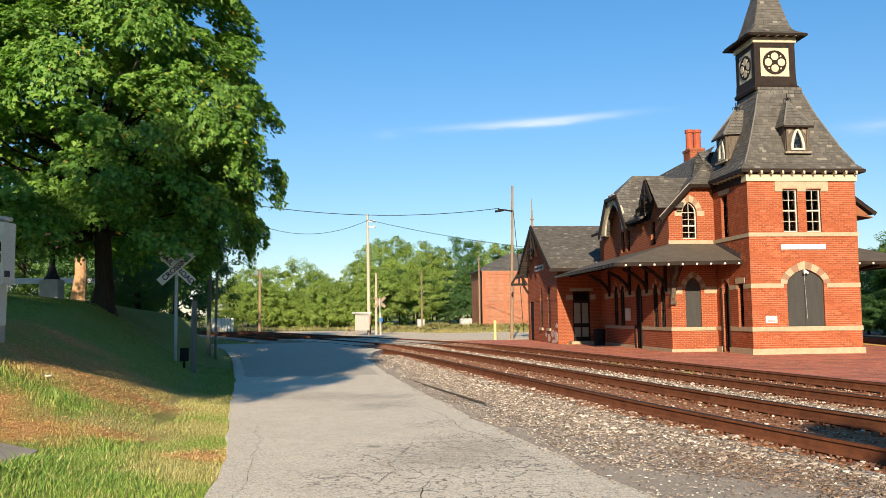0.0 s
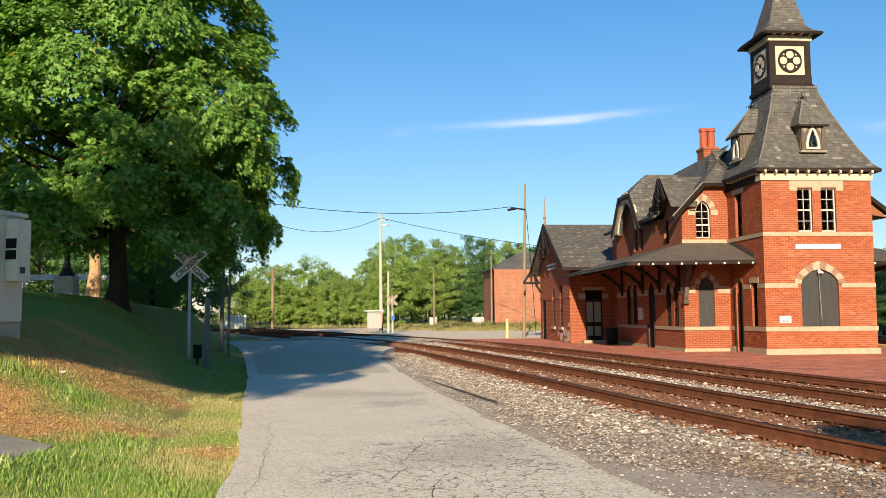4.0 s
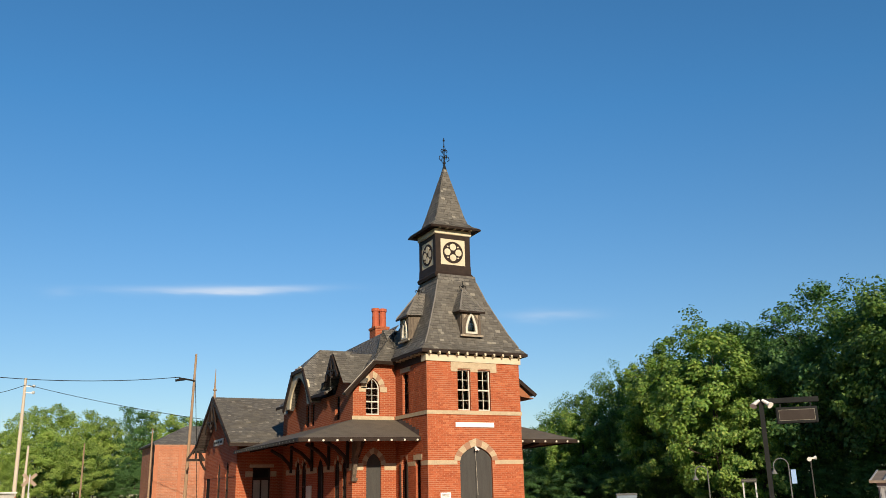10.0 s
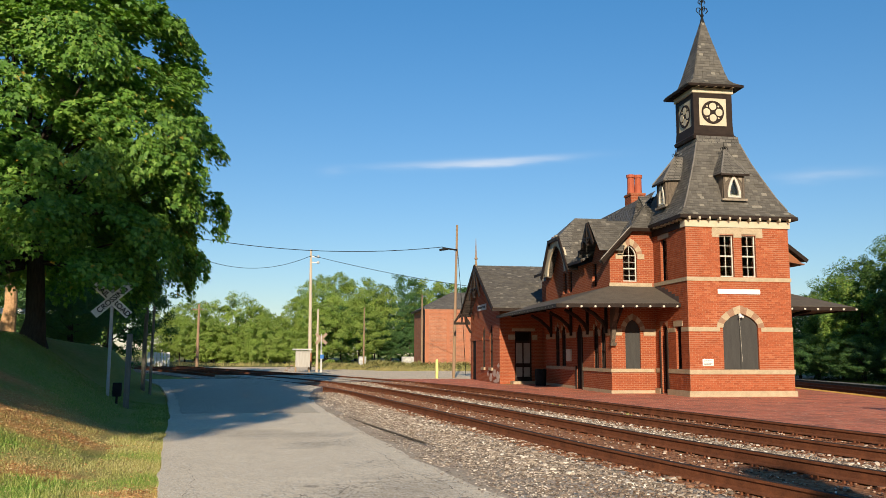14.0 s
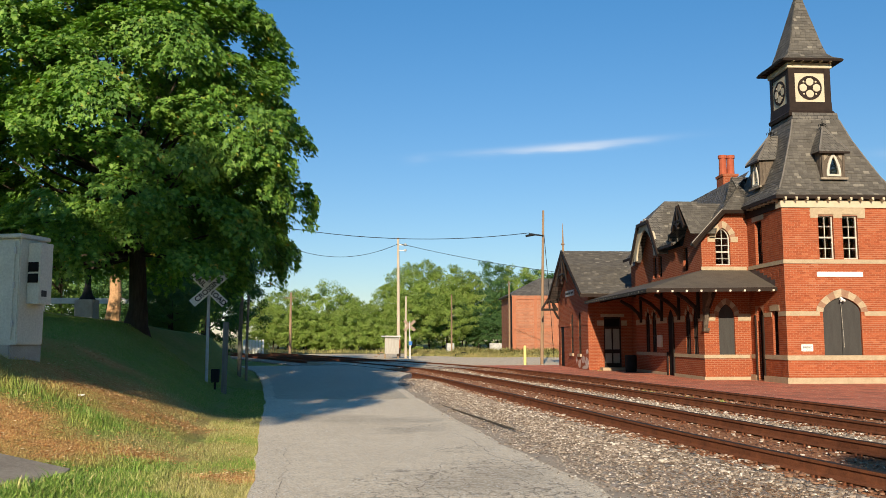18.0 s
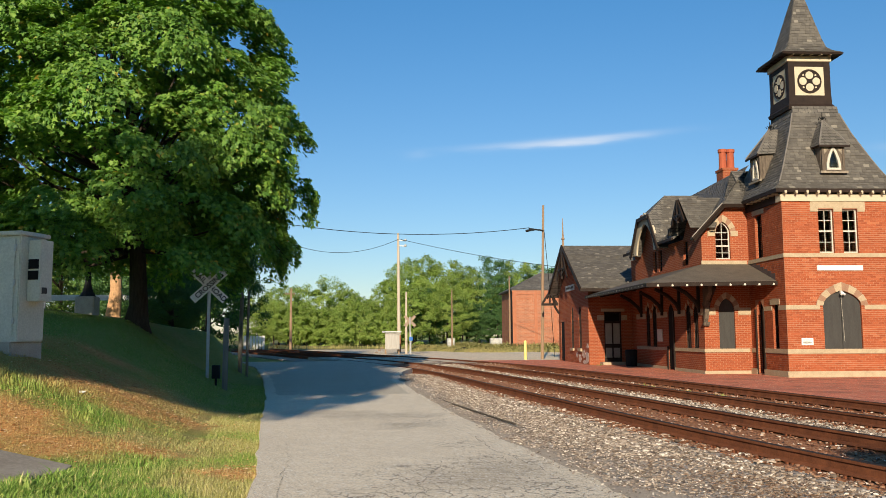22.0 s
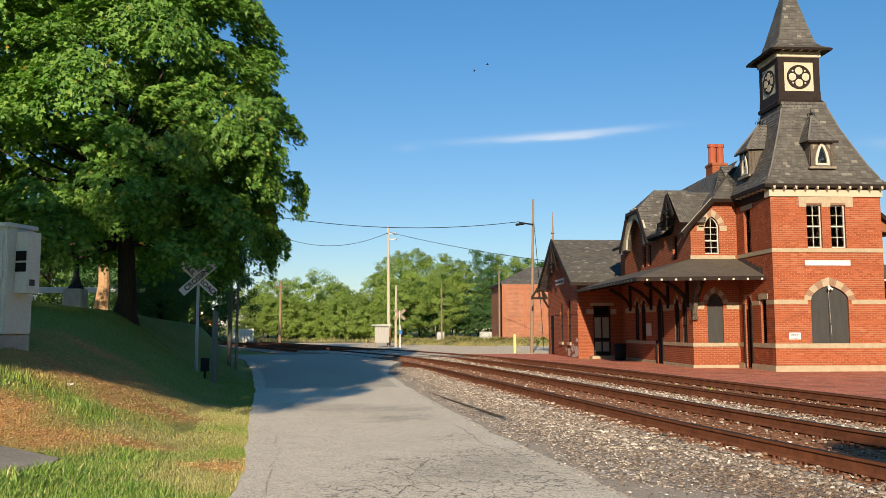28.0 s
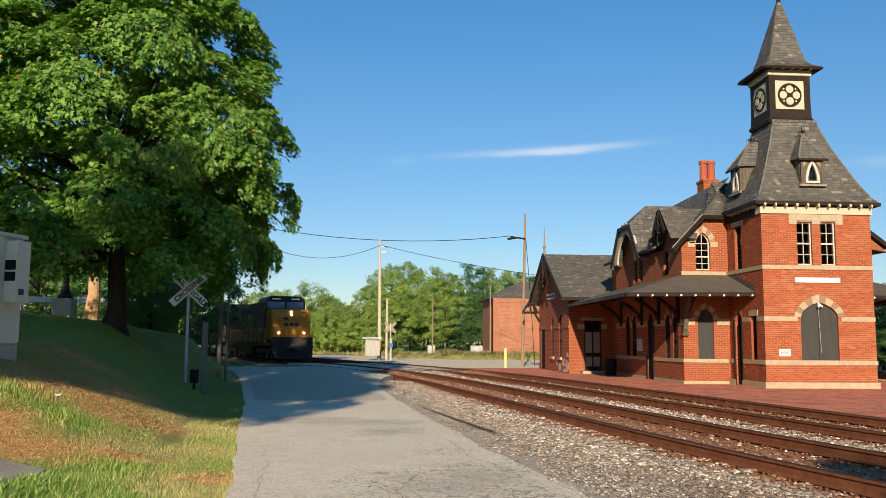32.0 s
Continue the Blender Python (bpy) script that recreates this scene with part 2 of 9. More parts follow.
SASH = plain("old_white_sash_paint", (0.42, 0.38, 0.31), (0.60, 0.56, 0.47), 6, 0.7, fine=50, bump=0.1)
TERRACOTTA = plain("chimney_terracotta", (0.32, 0.075, 0.038), (0.42, 0.11, 0.055), 6, 0.8)
RUST = plain("rail_rust", (0.095, 0.034, 0.017), (0.225, 0.078, 0.034), 5, 0.9, 0.0, fine=45)
RAILTOP = plain("rail_head_steel", (0.022, 0.016, 0.014), (0.050, 0.034, 0.028), 4, 0.75, 0.0, fine=50, bump=0.05)
TIE = plain("creosote_tie", (0.13, 0.056, 0.030), (0.30, 0.140, 0.074), 4, 0.9, fine=30, stretch=(0.5, 6, 6), bump=0.5, rnd=0.25)
WOOD = plain("weathered_pole_wood", (0.20, 0.13, 0.08), (0.34, 0.23, 0.145), 3, 0.9, fine=30, stretch=(6, 6, 0.4), bump=0.4)
GREYWOOD = plain("grey_post_wood", (0.13, 0.12, 0.095), (0.22, 0.205, 0.17), 3, 0.9, fine=30, stretch=(6, 6, 0.4), bump=0.4)
PALEWOOD = plain("pale_pole_wood", (0.38, 0.31, 0.24), (0.55, 0.47, 0.37), 3, 0.9, fine=30, stretch=(6, 6, 0.4), bump=0.4)
BARK = plain("tree_bark", (0.03, 0.023, 0.017), (0.075, 0.058, 0.042), 4, 0.95, fine=18, stretch=(5, 5, 0.8), bump=1.0)
GALV = plain("galvanised_steel", (0.40, 0.40, 0.385), (0.54, 0.54, 0.52), 4, 0.5, 0.15, fine=40, bump=0.08)
CABINET = plain("cabinet_grey_paint", (0.50, 0.50, 0.42), (0.60, 0.60, 0.51), 2, 0.55, fine=30, bump=0.06)
CONCRETE = plain("concrete", (0.30, 0.28, 0.24), (0.42, 0.40, 0.35), 3, 0.9, fine=50, bump=0.3)
BLACKM = plain("black_metal", (0.009, 0.010, 0.010), (0.019, 0.020, 0.020), 5, 0.75, 0.0, fine=40)
YELLOW = plain("yellow_paint", (0.68, 0.54, 0.16), (0.78, 0.66, 0.26), 4, 0.6, fine=40)
BLUE = plain("blue_paint", (0.03, 0.12, 0.35), (0.05, 0.17, 0.45), 4, 0.6)

for _m in (BLACKM, BROWN, DARK, SHUTTER):
    _m.node_tree.nodes["Principled BSDF"].inputs["Specular IOR Level"].default_value = 0.12

# ---- mesh tools ----
def mesh_ob(name, bm, material, parent=None, label="", smooth=False):
    me = bpy.data.meshes.new(name)
    bm.to_mesh(me)
    bm.free()
    for mt in material if isinstance(material, (list, tuple)) else (material,):
        me.materials.append(mt)
    if smooth:
        for f in me.polygons:
            f.use_smooth = True
    ob = new(name, me)
    if parent is not None:
        ob.parent = parent
    if label:
        ob["label"] = label
    return ob


def part(name, bm, material, parent, label="", smooth=False):
    return mesh_ob(name, bm, material, parent, label, smooth)


def thing(name, label, category, group="", kind="", at=(0, 0, 0), rz=0):
    ob = tagged(new(name), label, category, group, kind)
    ob.matrix_basis = pose(*at, 0, 0, rz)
    return ob


def B():
    return bmesh.new()


def box(bm, x0, x1, y0, y1, z0, z1, mi=0):
    v = [bm.verts.new(p) for p in ((x0, y0, z0), (x1, y0, z0), (x1, y1, z0), (x0, y1, z0), (x0, y0, z1), (x1, y0, z1), (x1, y1, z1), (x0, y1, z1))]
    for q in ((0, 3, 2, 1), (4, 5, 6, 7), (0, 1, 5, 4), (1, 2, 6, 5), (2, 3, 7, 6), (3, 0, 4, 7)):
        bm.faces.new([v[i] for i in q]).material_index = mi
    return bm


def bbox(x0, x1, y0, y1, z0, z1, bev=0.0):
    bm = box(B(), x0, x1, y0, y1, z0, z1)
    if bev:
        bmesh.ops.bevel(bm, geom=list(bm.edges), offset=bev, segments=2, affect="EDGES")
    return bm


def prism(bm, pts, axis, a, b):
    """A closed outline of (u, w) pairs, pulled from a to b along an axis: x (u=y, w=z), y (u=x, w=z) or z (u=x, w=y)."""
    def at(u, w, k):
        return {"x": (k, u, w), "y": (u, k, w), "z": (u, w, k)}[axis]
    lo, hi = [bm.verts.new(at(u, w, a)) for u, w in pts], [bm.verts.new(at(u, w, b)) for u, w in pts]
    n = len(pts)
    fs = [bm.faces.new(lo), bm.faces.new(hi[::-1])]
    for i in range(n):
        fs.append(bm.faces.new((lo[i], hi[i], hi[(i + 1) % n], lo[(i + 1) % n])))
    bmesh.ops.recalc_face_normals(bm, faces=fs)
    return bm


def beam(bm, p, q, w, h=None, sides=4):
    """A bar from p to q, square or round."""
    p, q = Vector(p), Vector(q)
    h = w if h is None else h
    d = (q - p).normalized()
    up = Vector((0, 0, 1)) if abs(d.z) < 0.95 else Vector((0, 1, 0))
    a = d.cross(up).normalized()
    b = a.cross(d)
    ring = []
    for e in (p, q):
        if sides == 4:
            ring.append([bm.verts.new(e + a * sx * w / 2 + b * sy * h / 2) for sx, sy in ((-1, -1), (1, -1), (1, 1), (-1, 1))])
        else:
            ring.append([bm.verts.new(e + a * math.cos(6.28319 * i / sides) * w / 2 + b * math.sin(6.28319 * i / sides) * h / 2) for i in range(sides)])
    k = len(ring[0])
    fs = [bm.faces.new(ring[0][::-1]), bm.faces.new(ring[1])]
    for i in range(k):
        fs.append(bm.faces.new((ring[0][i], ring[0][(i + 1) % k], ring[1][(i + 1) % k], ring[1][i])))
    bmesh.ops.recalc_face_normals(bm, faces=fs)
    return bm


def tube(bm, pts, radii, sides=8):
    """A tapering round limb along points."""
    rings = []
    for i, pt in enumerate(pts):
        pt = Vector(pt)
        d = (Vector(pts[min(i + 1, len(pts) - 1)]) - Vector(pts[max(i - 1, 0)])).normalized()
        a = d.cross(Vector((0.31, 0.95, 0.05))).normalized()
        b = d.cross(a)
        rings.append([bm.verts.new(pt + (a * math.cos(6.28319 * k / sides) + b * math.sin(6.28319 * k / sides)) * radii[i]) for k in range(sides)])
    for r, s in zip(rings, rings[1:]):
        for k in range(sides):
            bm.faces.new((r[k], r[(k + 1) % sides], s[(k + 1) % sides], s[k]))
    bm.faces.new(rings[0][::-1])
    bm.faces.new(rings[-1])
    return bm


def arch_pts(u0, u1, spring, rise, k=6, pointed=True):
    """Points of an arch from (u0, spring) to (u1, spring)."""
    mid, half = (u0 + u1) / 2, (u1 - u0) / 2
    pts = []
    for i in range(2 * k + 1):
        s = math.sin((i / k - 1) * math.pi / 2)
        if pointed:
            w = 0.72 * math.sqrt(max(0, 1 - s * s)) + 0.28 * (1 - abs(s))
        else:
            w = math.sqrt(max(0, 1 - s * s))
        pts.append((mid + s * half, spring + rise * w))
    return pts


def wall(bm, axis, c0, c1, u0, u1, z0, z1, openings=()):
    """A wall across an axis between c0 and c1, with openings (ua, ub, sill, spring, rise) cut through it; openings lie side by side."""
    u = u0
    for ua, ub, sill, spring, rise in sorted(openings):
        if ua > u:
            prism(bm, [(u, z0), (ua, z0), (ua, z1), (u, z1)], axis, c0, c1)
        if sill > z0:
            prism(bm, [(ua, z0), (ub, z0), (ub, sill), (ua, sill)], axis, c0, c1)
        head = arch_pts(ua, ub, spring, rise) if rise else [(ua, spring), (ub, spring)]
        prism(bm, [(ua, z1)] + head + [(ub, z1)], axis, c0, c1)
        u = ub
    if u < u1:
        prism(bm, [(u, z0), (u1, z0), (u1, z1), (u, z1)], axis, c0, c1)
    return bm


def sheet(name, pts, faces, material, label="", category="", kind="structure", smooth=True, parent=None):
    me = bpy.data.meshes.new(name)
    me.from_pydata(pts, [], faces)
    me.materials.append(material)
    if smooth:
        for f in me.polygons:
            f.use_smooth = True
    ob = new(name, me)
    if parent is not None:
        ob.parent = parent
        if label:
            ob["label"] = label
        return ob
    return tagged(ob, label, category, "", kind)


def smooth01(a, b, v):
    s = min(1.0, max(0.0, (v - a) / (b - a)))
    return s * s * (3 - 2 * s)

# ---- plan of the ground ----
def along(table, y):
    if y <= table[0][1]:
        return table[0][0]
    for (xa, ya), (xb, yb) in zip(table, table[1:]):
        if y <= yb:
            return xa + (xb - xa) * (y - ya) / (yb - ya)
    return table[-1][0]


ROAD_LEFT = [(-0.9, -30), (-0.9, 0), (-1.6, 9.8), (-2.53, 16), (-3.3, 21.7), (-4.7, 30), (-6.6, 40), (-8.6, 47), (-11, 55), (-14, 62), (-22, 76), (-45, 100), (-60, 120)]
ROAD_RIGHT = [(3.4, -30), (3.0, 0), (2.45, 7.7), (2.2, 8.8), (1.93, 10.9), (1.52, 14.1), (0.9, 19.4), (0.4, 24), (0.05, 28), (0.1, 33.0), (0.6, 37.0)]


def near_track(y):
    """x of the near track's centre line."""
    if y <= 30:
        return 4.53 - 0.142 * (y - 17.4) + 0.006 * min(0, max(y, 0) - 15) ** 2 + (0.18 * -min(0, y))
    k = min(y, 53) - 30
    x = 2.74 - 0.142 * k - 0.0048 * k * k
    return x - (0.142 + 0.0096 * 23) * max(0, y - 53)


def heading(y):
    return math.atan2(near_track(y + 0.05) - near_track(y - 0.05), 0.1)


def track_point(y, off):
    h = heading(y)
    return near_track(y) + off * math.cos(h), y - off * math.sin(h)


TRACK_GAP = 3.85


def ground_z(x, y):
    d = along(ROAD_LEFT, y) - x
    lift = (road_z(y) if y < 37 else 0.185 * (1 - smooth01(48, 60, y))) * smooth01(-1.2, -0.1, d)
    if d <= 0:
        return -0.06 + lift
    k = 0.22 + 0.62 * smooth01(9.6, 14.3, y) + 0.16 * smooth01(14, 24, y)
    z = 0.1 * d if d < 1 else 0.1 + 0.55 * (d - 1) if d < 4 else 1.75 + 0.19 * (min(d, 10) - 4)
    z2 = 0.1 * d if d < 0.5 else 0.05 + 1.05 * (d - 0.5) if d < 2.1 else 1.73 + 0.16 * (min(d, 12) - 2.1)
    z += (z2 - z) * smooth01(26.5, 31, y)
    z += 0.02 * max(0, d - 10)
    knoll = 0.34 * smooth01(1.5, 4.0, d) * math.exp(-((x + 7.4) / 4) ** 2 - ((y - 26.2) / 4.5) ** 2)
    return -0.02 + knoll + lift * (1 - smooth01(0, 4, d)) + z * k * (1 - 0.15 * smooth01(50, 80, y)) + 0.05 * noise.noise((x * 0.7, y * 0.7, 3)) * min(1, d)


def road_z(y):
    return 0.185 * smooth01(12, 36, y)


def gravelly(name, tones, scale, rough=0.95, bump=1.0, dirt=(0.16, 0.11, 0.075), dirt_amount=0.5):
    m = bpy.data.materials.new(name)
    n, l, p = nodes_of(m)
    c = n.new("ShaderNodeTexCoord")
    v = n.new("ShaderNodeTexVoronoi")
    v.inputs["Scale"].default_value = scale
    l.new(c.outputs["Object"], v.inputs["Vector"])
    s = n.new("ShaderNodeSeparateColor")
    l.new(v.outputs["Color"], s.inputs[0])
    col = ramp(n, l, s.outputs[0], tones)
    big = noise_tex(n, l, 0.5, 6)
    col = blend(n, l, ramp(n, l, big, [(0.4, (0, 0, 0)), (0.7, (dirt_amount,) * 3)]), col, dirt)
    l.new(col, p.inputs["Base Color"])
    p.inputs["Roughness"].default_value = rough
    bumped(n, l, p, v.outputs["Distance"], bump, 0.04)
    return m


def math_node(n, l, op, a, b):
    m = n.new("ShaderNodeMath")
    m.operation = op
    l.new(a, m.inputs[0])
    m.inputs[1].default_value = b
    return m.outputs[0]


def asphalt(name, lo, hi, patches=(), smears=()):
    m = bpy.data.materials.new(name)
    n, l, p = nodes_of(m)
    big, mid, fine = noise_tex(n, l, 0.35, 6), noise_tex(n, l, 2.2, 8, rough=0.7), noise_tex(n, l, 90, 3)
    col = ramp(n, l, big, [(0.3, lo), (0.7, hi)])
    col = blend(n, l, 0.35, col, ramp(n, l, mid, [(0.35, tuple(0.7 * k for k in lo)), (0.65, hi)]))
    col = blend(n, l, 0.45, col, ramp(n, l, fine, [(0.35, tuple(0.45 * k for k in lo)), (0.65, tuple(1.2 * k for k in hi))]))
    c = n.new("ShaderNodeTexCoord")
    warp = n.new("ShaderNodeTexNoise")
    warp.inputs["Scale"].default_value, warp.inputs["Detail"].default_value = 3.0, 5
    l.new(c.outputs["Object"], warp.inputs["Vector"])
    va = n.new("ShaderNodeVectorMath")
    va.operation = "MULTIPLY_ADD"
    l.new(warp.outputs["Color"], va.inputs[0])
    va.inputs[1].default_value = (0.55, 0.55, 0)
    l.new(c.outputs["Object"], va.inputs[2])
    v = n.new("ShaderNodeTexVoronoi")
    v.feature = "DISTANCE_TO_EDGE"
    v.inputs["Scale"].default_value = 5.5
    l.new(va.outputs[0], v.inputs["Vector"])
    net = ramp(n, l, v.outputs["Distance"], [(0.0, (1, 1, 1)), (0.055, (0, 0, 0))])
    worn = ramp(n, l, noise_tex(n, l, 1.6, 6), [(0.34, (0, 0, 0)), (0.48, (1, 1, 1))])
    # crazed patches, worst by the near edge of the lane
    area = None
    for x, y, r in patches:
        d = n.new("ShaderNodeVectorMath")
        d.operation = "DISTANCE"
        l.new(va.outputs[0], d.inputs[0])
        d.inputs[1].default_value = (x + 0.27, y + 0.27, 0)
        k = ramp(n, l, math_node(n, l, "DIVIDE", d.outputs["Value"], r), [(0.5, (1, 1, 1)), (1.0, (0, 0, 0))])
        area = k if area is None else blend(n, l, 1.0, area, k, "LIGHTEN")
    if area is not None:
        net = blend(n, l, 1.0, blend(n, l, 1.0, net, area, "MULTIPLY"), worn, "MULTIPLY")
        col = blend(n, l, blend(n, l, 1.0, net, (0.95, 0.95, 0.95), "MULTIPLY"), col, (0.08, 0.066, 0.052))
    if smears:
        col = blend(n, l, faded(n, l, spot_mask(n, l, smears, 0.2), 0.55), col, tuple(0.52 * k for k in lo))
    speck = n.new("ShaderNodeTexVoronoi")
    speck.inputs["Scale"].default_value = 60
    l.new(c.outputs["Object"], speck.inputs["Vector"])
    sp = n.new("ShaderNodeSeparateColor")
    l.new(speck.outputs["Color"], sp.inputs[0])
    col = blend(n, l, ramp(n, l, sp.outputs[0], [(0.86, (0, 0, 0)), (0.90, (0.55, 0.55, 0.55))]), col, tuple(min(0.85, 1.5 * k) for k in hi))
    col = blend(n, l, ramp(n, l, sp.outputs[1], [(0.86, (0, 0, 0)), (0.90, (0.6, 0.6, 0.6))]), col, tuple(0.4 * k for k in lo))
    l.new(col, p.inputs["Base Color"])
    p.inputs["Roughness"].default_value = 0.9
    bumped(n, l, p, fine, 0.35, 0.006)
    return m


# bare brown spots, straw-coloured spots and lush spots of the bank: x, y, radius
BARE = ((-5.25, 14.0, 1.2), (-4.65, 14.4, 1.2), (-4.9, 16.0, 1.3), (-4.1, 13.6, 0.8), (-4.9, 11.1, 0.95), (-4.2, 10.9, 0.75), (-5.1, 11.7, 0.75), (-3.7, 14.6, 0.6), (-1.9, 10.4, 0.45), (-3.3, 11.3, 0.5), (-6.6, 13.0, 0.9), (-6.0, 18.0, 1.0), (-7.5, 16.5, 1.4))
STRAW = ((-3.1, 15.2, 1.3), (-3.2, 11.8, 0.9), (-2.2, 10.1, 0.9), (-1.75, 9.4, 0.9), (-2.5, 12.8, 0.9), (-3.9, 17.2, 1.0), (-2.6, 17.0, 0.8))
LUSH = ((-3.45, 9.2, 0.8), (-3.1, 10.5, 0.7), (-3.7, 8.4, 0.9), (-5.2, 12.8, 0.8), (-4.3, 12.5, 0.6), (-2.7, 8.6, 0.7))


def spot_mask(n, l, spots, edge=0.55):
    """One inside any of the round spots, with ragged edges."""
    c = n.new("ShaderNodeTexCoord")
    flat = n.new("ShaderNodeVectorMath")
    flat.operation = "MULTIPLY"
    l.new(c.outputs["Object"], flat.inputs[0])
    flat.inputs[1].default_value = (1, 1, 0)
    warp = n.new("ShaderNodeTexNoise")
    warp.inputs["Scale"].default_value, warp.inputs["Detail"].default_value = 1.7, 7
    l.new(flat.outputs[0], warp.inputs["Vector"])
    va = n.new("ShaderNodeVectorMath")
    va.operation = "MULTIPLY_ADD"
    l.new(warp.outputs["Color"], va.inputs[0])
    va.inputs[1].default_value = (1.5, 1.5, 0)
    l.new(flat.outputs[0], va.inputs[2])
    out = None
    for x, y, r in spots:
        d = n.new("ShaderNodeVectorMath")
        d.operation = "DISTANCE"
        l.new(va.outputs[0], d.inputs[0])
        d.inputs[1].default_value = (x + 0.75, y + 0.75, 0)
        q = n.new("ShaderNodeMapRange")
        q.inputs[1].default_value, q.inputs[2].default_value = edge * r, 1.25 * r
        q.inputs[3].default_value, q.inputs[4].default_value = 1.0, 0.0
        l.new(d.outputs["Value"], q.inputs[0])
        if out is None:
            out = q.outputs[0]
        else:
            m = n.new("ShaderNodeMath")
            m.operation = "MAXIMUM"
            l.new(out, m.inputs[0])
            l.new(q.outputs[0], m.inputs[1])
            out = m.outputs[0]
    return out


def faded(n, l, sock, k):
    return math_node(n, l, "MULTIPLY", sock, k)


GRASS = bpy.data.materials.new("mown_grass")
_n, _l, _p = nodes_of(GRASS)
_c = ramp(_n, _l, noise_tex(_n, _l, 0.5, 6), [(0.36, (0.17, 0.26, 0.048)), (0.52, (0.28, 0.32, 0.07)), (0.66, (0.42, 0.33, 0.115))])
_c = blend(_n, _l, 0.5, _c, ramp(_n, _l, noise_tex(_n, _l, 9, 8, rough=0.75), [(0.3, (0.14, 0.165, 0.04)), (0.7, (0.42, 0.43, 0.13))]))
_c = blend(_n, _l, faded(_n, _l, spot_mask(_n, _l, STRAW), 0.7), _c, ramp(_n, _l, noise_tex(_n, _l, 20, 6), [(0.3, (0.30, 0.225, 0.085)), (0.7, (0.52, 0.41, 0.175))]))
_c = blend(_n, _l, faded(_n, _l, spot_mask(_n, _l, LUSH, 0.2), 0.8), _c, (0.15, 0.255, 0.045))
_c = blend(_n, _l, faded(_n, _l, spot_mask(_n, _l, BARE, 0.2), 0.9), _c, ramp(_n, _l, noise_tex(_n, _l, 14, 7, rough=0.75), [(0.3, (0.44, 0.20, 0.075)), (0.55, (0.66, 0.34, 0.13)), (0.75, (0.74, 0.50, 0.23))]))
_l.new(_c, _p.inputs["Base Color"])
_p.inputs["Roughness"].default_value = 0.95
bumped(_n, _l, _p, noise_tex(_n, _l, 45, 4), 1.0, 0.05)

DIRT = gravelly("rusty_track_dirt", [(0.0, (0.20, 0.075, 0.035)), (0.6, (0.36, 0.150, 0.068)), (1.0, (0.48, 0.27, 0.155))], 26, bump=0.3, dirt=(0.27, 0.125, 0.06), dirt_amount=0.7)
STONES = [(0.0, (0.13, 0.10, 0.075)), (0.3, (0.30, 0.24, 0.18)), (0.6, (0.43, 0.355, 0.28)), (0.9, (0.54, 0.47, 0.385)), (1.0, (0.64, 0.58, 0.50))]
BALLAST = gravelly("track_ballast", STONES, 24, bump=0.4, dirt=(0.26, 0.185, 0.13))
LOT = gravelly("gravel_lot", [(0.0, (0.50, 0.395, 0.275)), (0.5, (0.67, 0.55, 0.395)), (1.0, (0.79, 0.66, 0.49))], 14, bump=0.08, dirt=(0.56, 0.45, 0.31))
ROADMAT = asphalt("worn_asphalt", (0.66, 0.55, 0.41), (0.82, 0.71, 0.54), ((0.5, 9.9, 1.2), (1.35, 10.8, 1.1), (0.1, 8.6, 1.1), (0.9, 8.0, 1.4), (1.5, 9.0, 1.2), (0.5, 6.6, 1.3), (0.4, 15.6, 0.8), (1.0, 12.6, 0.6), (1.9, 7.0, 0.9), (2.2, 4.5, 1.0)), ((-1.7, 17.6, 0.7), (-0.9, 17.2, 0.8), (-0.1, 17.0, 0.7), (0.5, 16.9, 0.5), (0.2, 15.2, 0.6), (0.9, 9.6, 0.9), (1.2, 10.4, 0.7)))
CROSSMAT = asphalt("crossing_asphalt", (0.48, 0.405, 0.305), (0.60, 0.52, 0.40))
PATCHMAT = asphalt("patched_asphalt", (0.50, 0.43, 0.33), (0.62, 0.545, 0.425))
FIELD = plain("weedy_field", (0.10, 0.115, 0.03), (0.24, 0.21, 0.085), 0.8, 0.95, fine=12, bump=1.0)

# the ground is one sheet out to the horizon
gx = [-1500, -700, -300, -150] + [-100 + 6 * i for i in range(9)] + [-46 + 1.0 * i for i in range(35)] + [-11 + 0.4 * i for i in range(32)] + [6, 12, 20, 30, 45, 70, 110, 200, 500, 1500]
gy = [-1500, -500, -150, -60] + [-30 + 3 * i for i in range(9)] + [-2 + 0.5 * i for i in range(66)] + [31 + 1.0 * i for i in range(27)] + [61, 65, 70, 76, 84, 92, 100, 112, 125, 150, 200, 400, 900, 2500]
gp = [(x, y, ground_z(x, y)) for y in gy for x in gx]
gf = [(j * len(gx) + i, j * len(gx) + i + 1, (j + 1) * len(gx) + i + 1, (j + 1) * len(gx) + i) for j in range(len(gy) - 1) for i in range(len(gx) - 1)]
ground = sheet("ground", gp, gf, GRASS, "mown grass bank with bare brown patches", "ground")


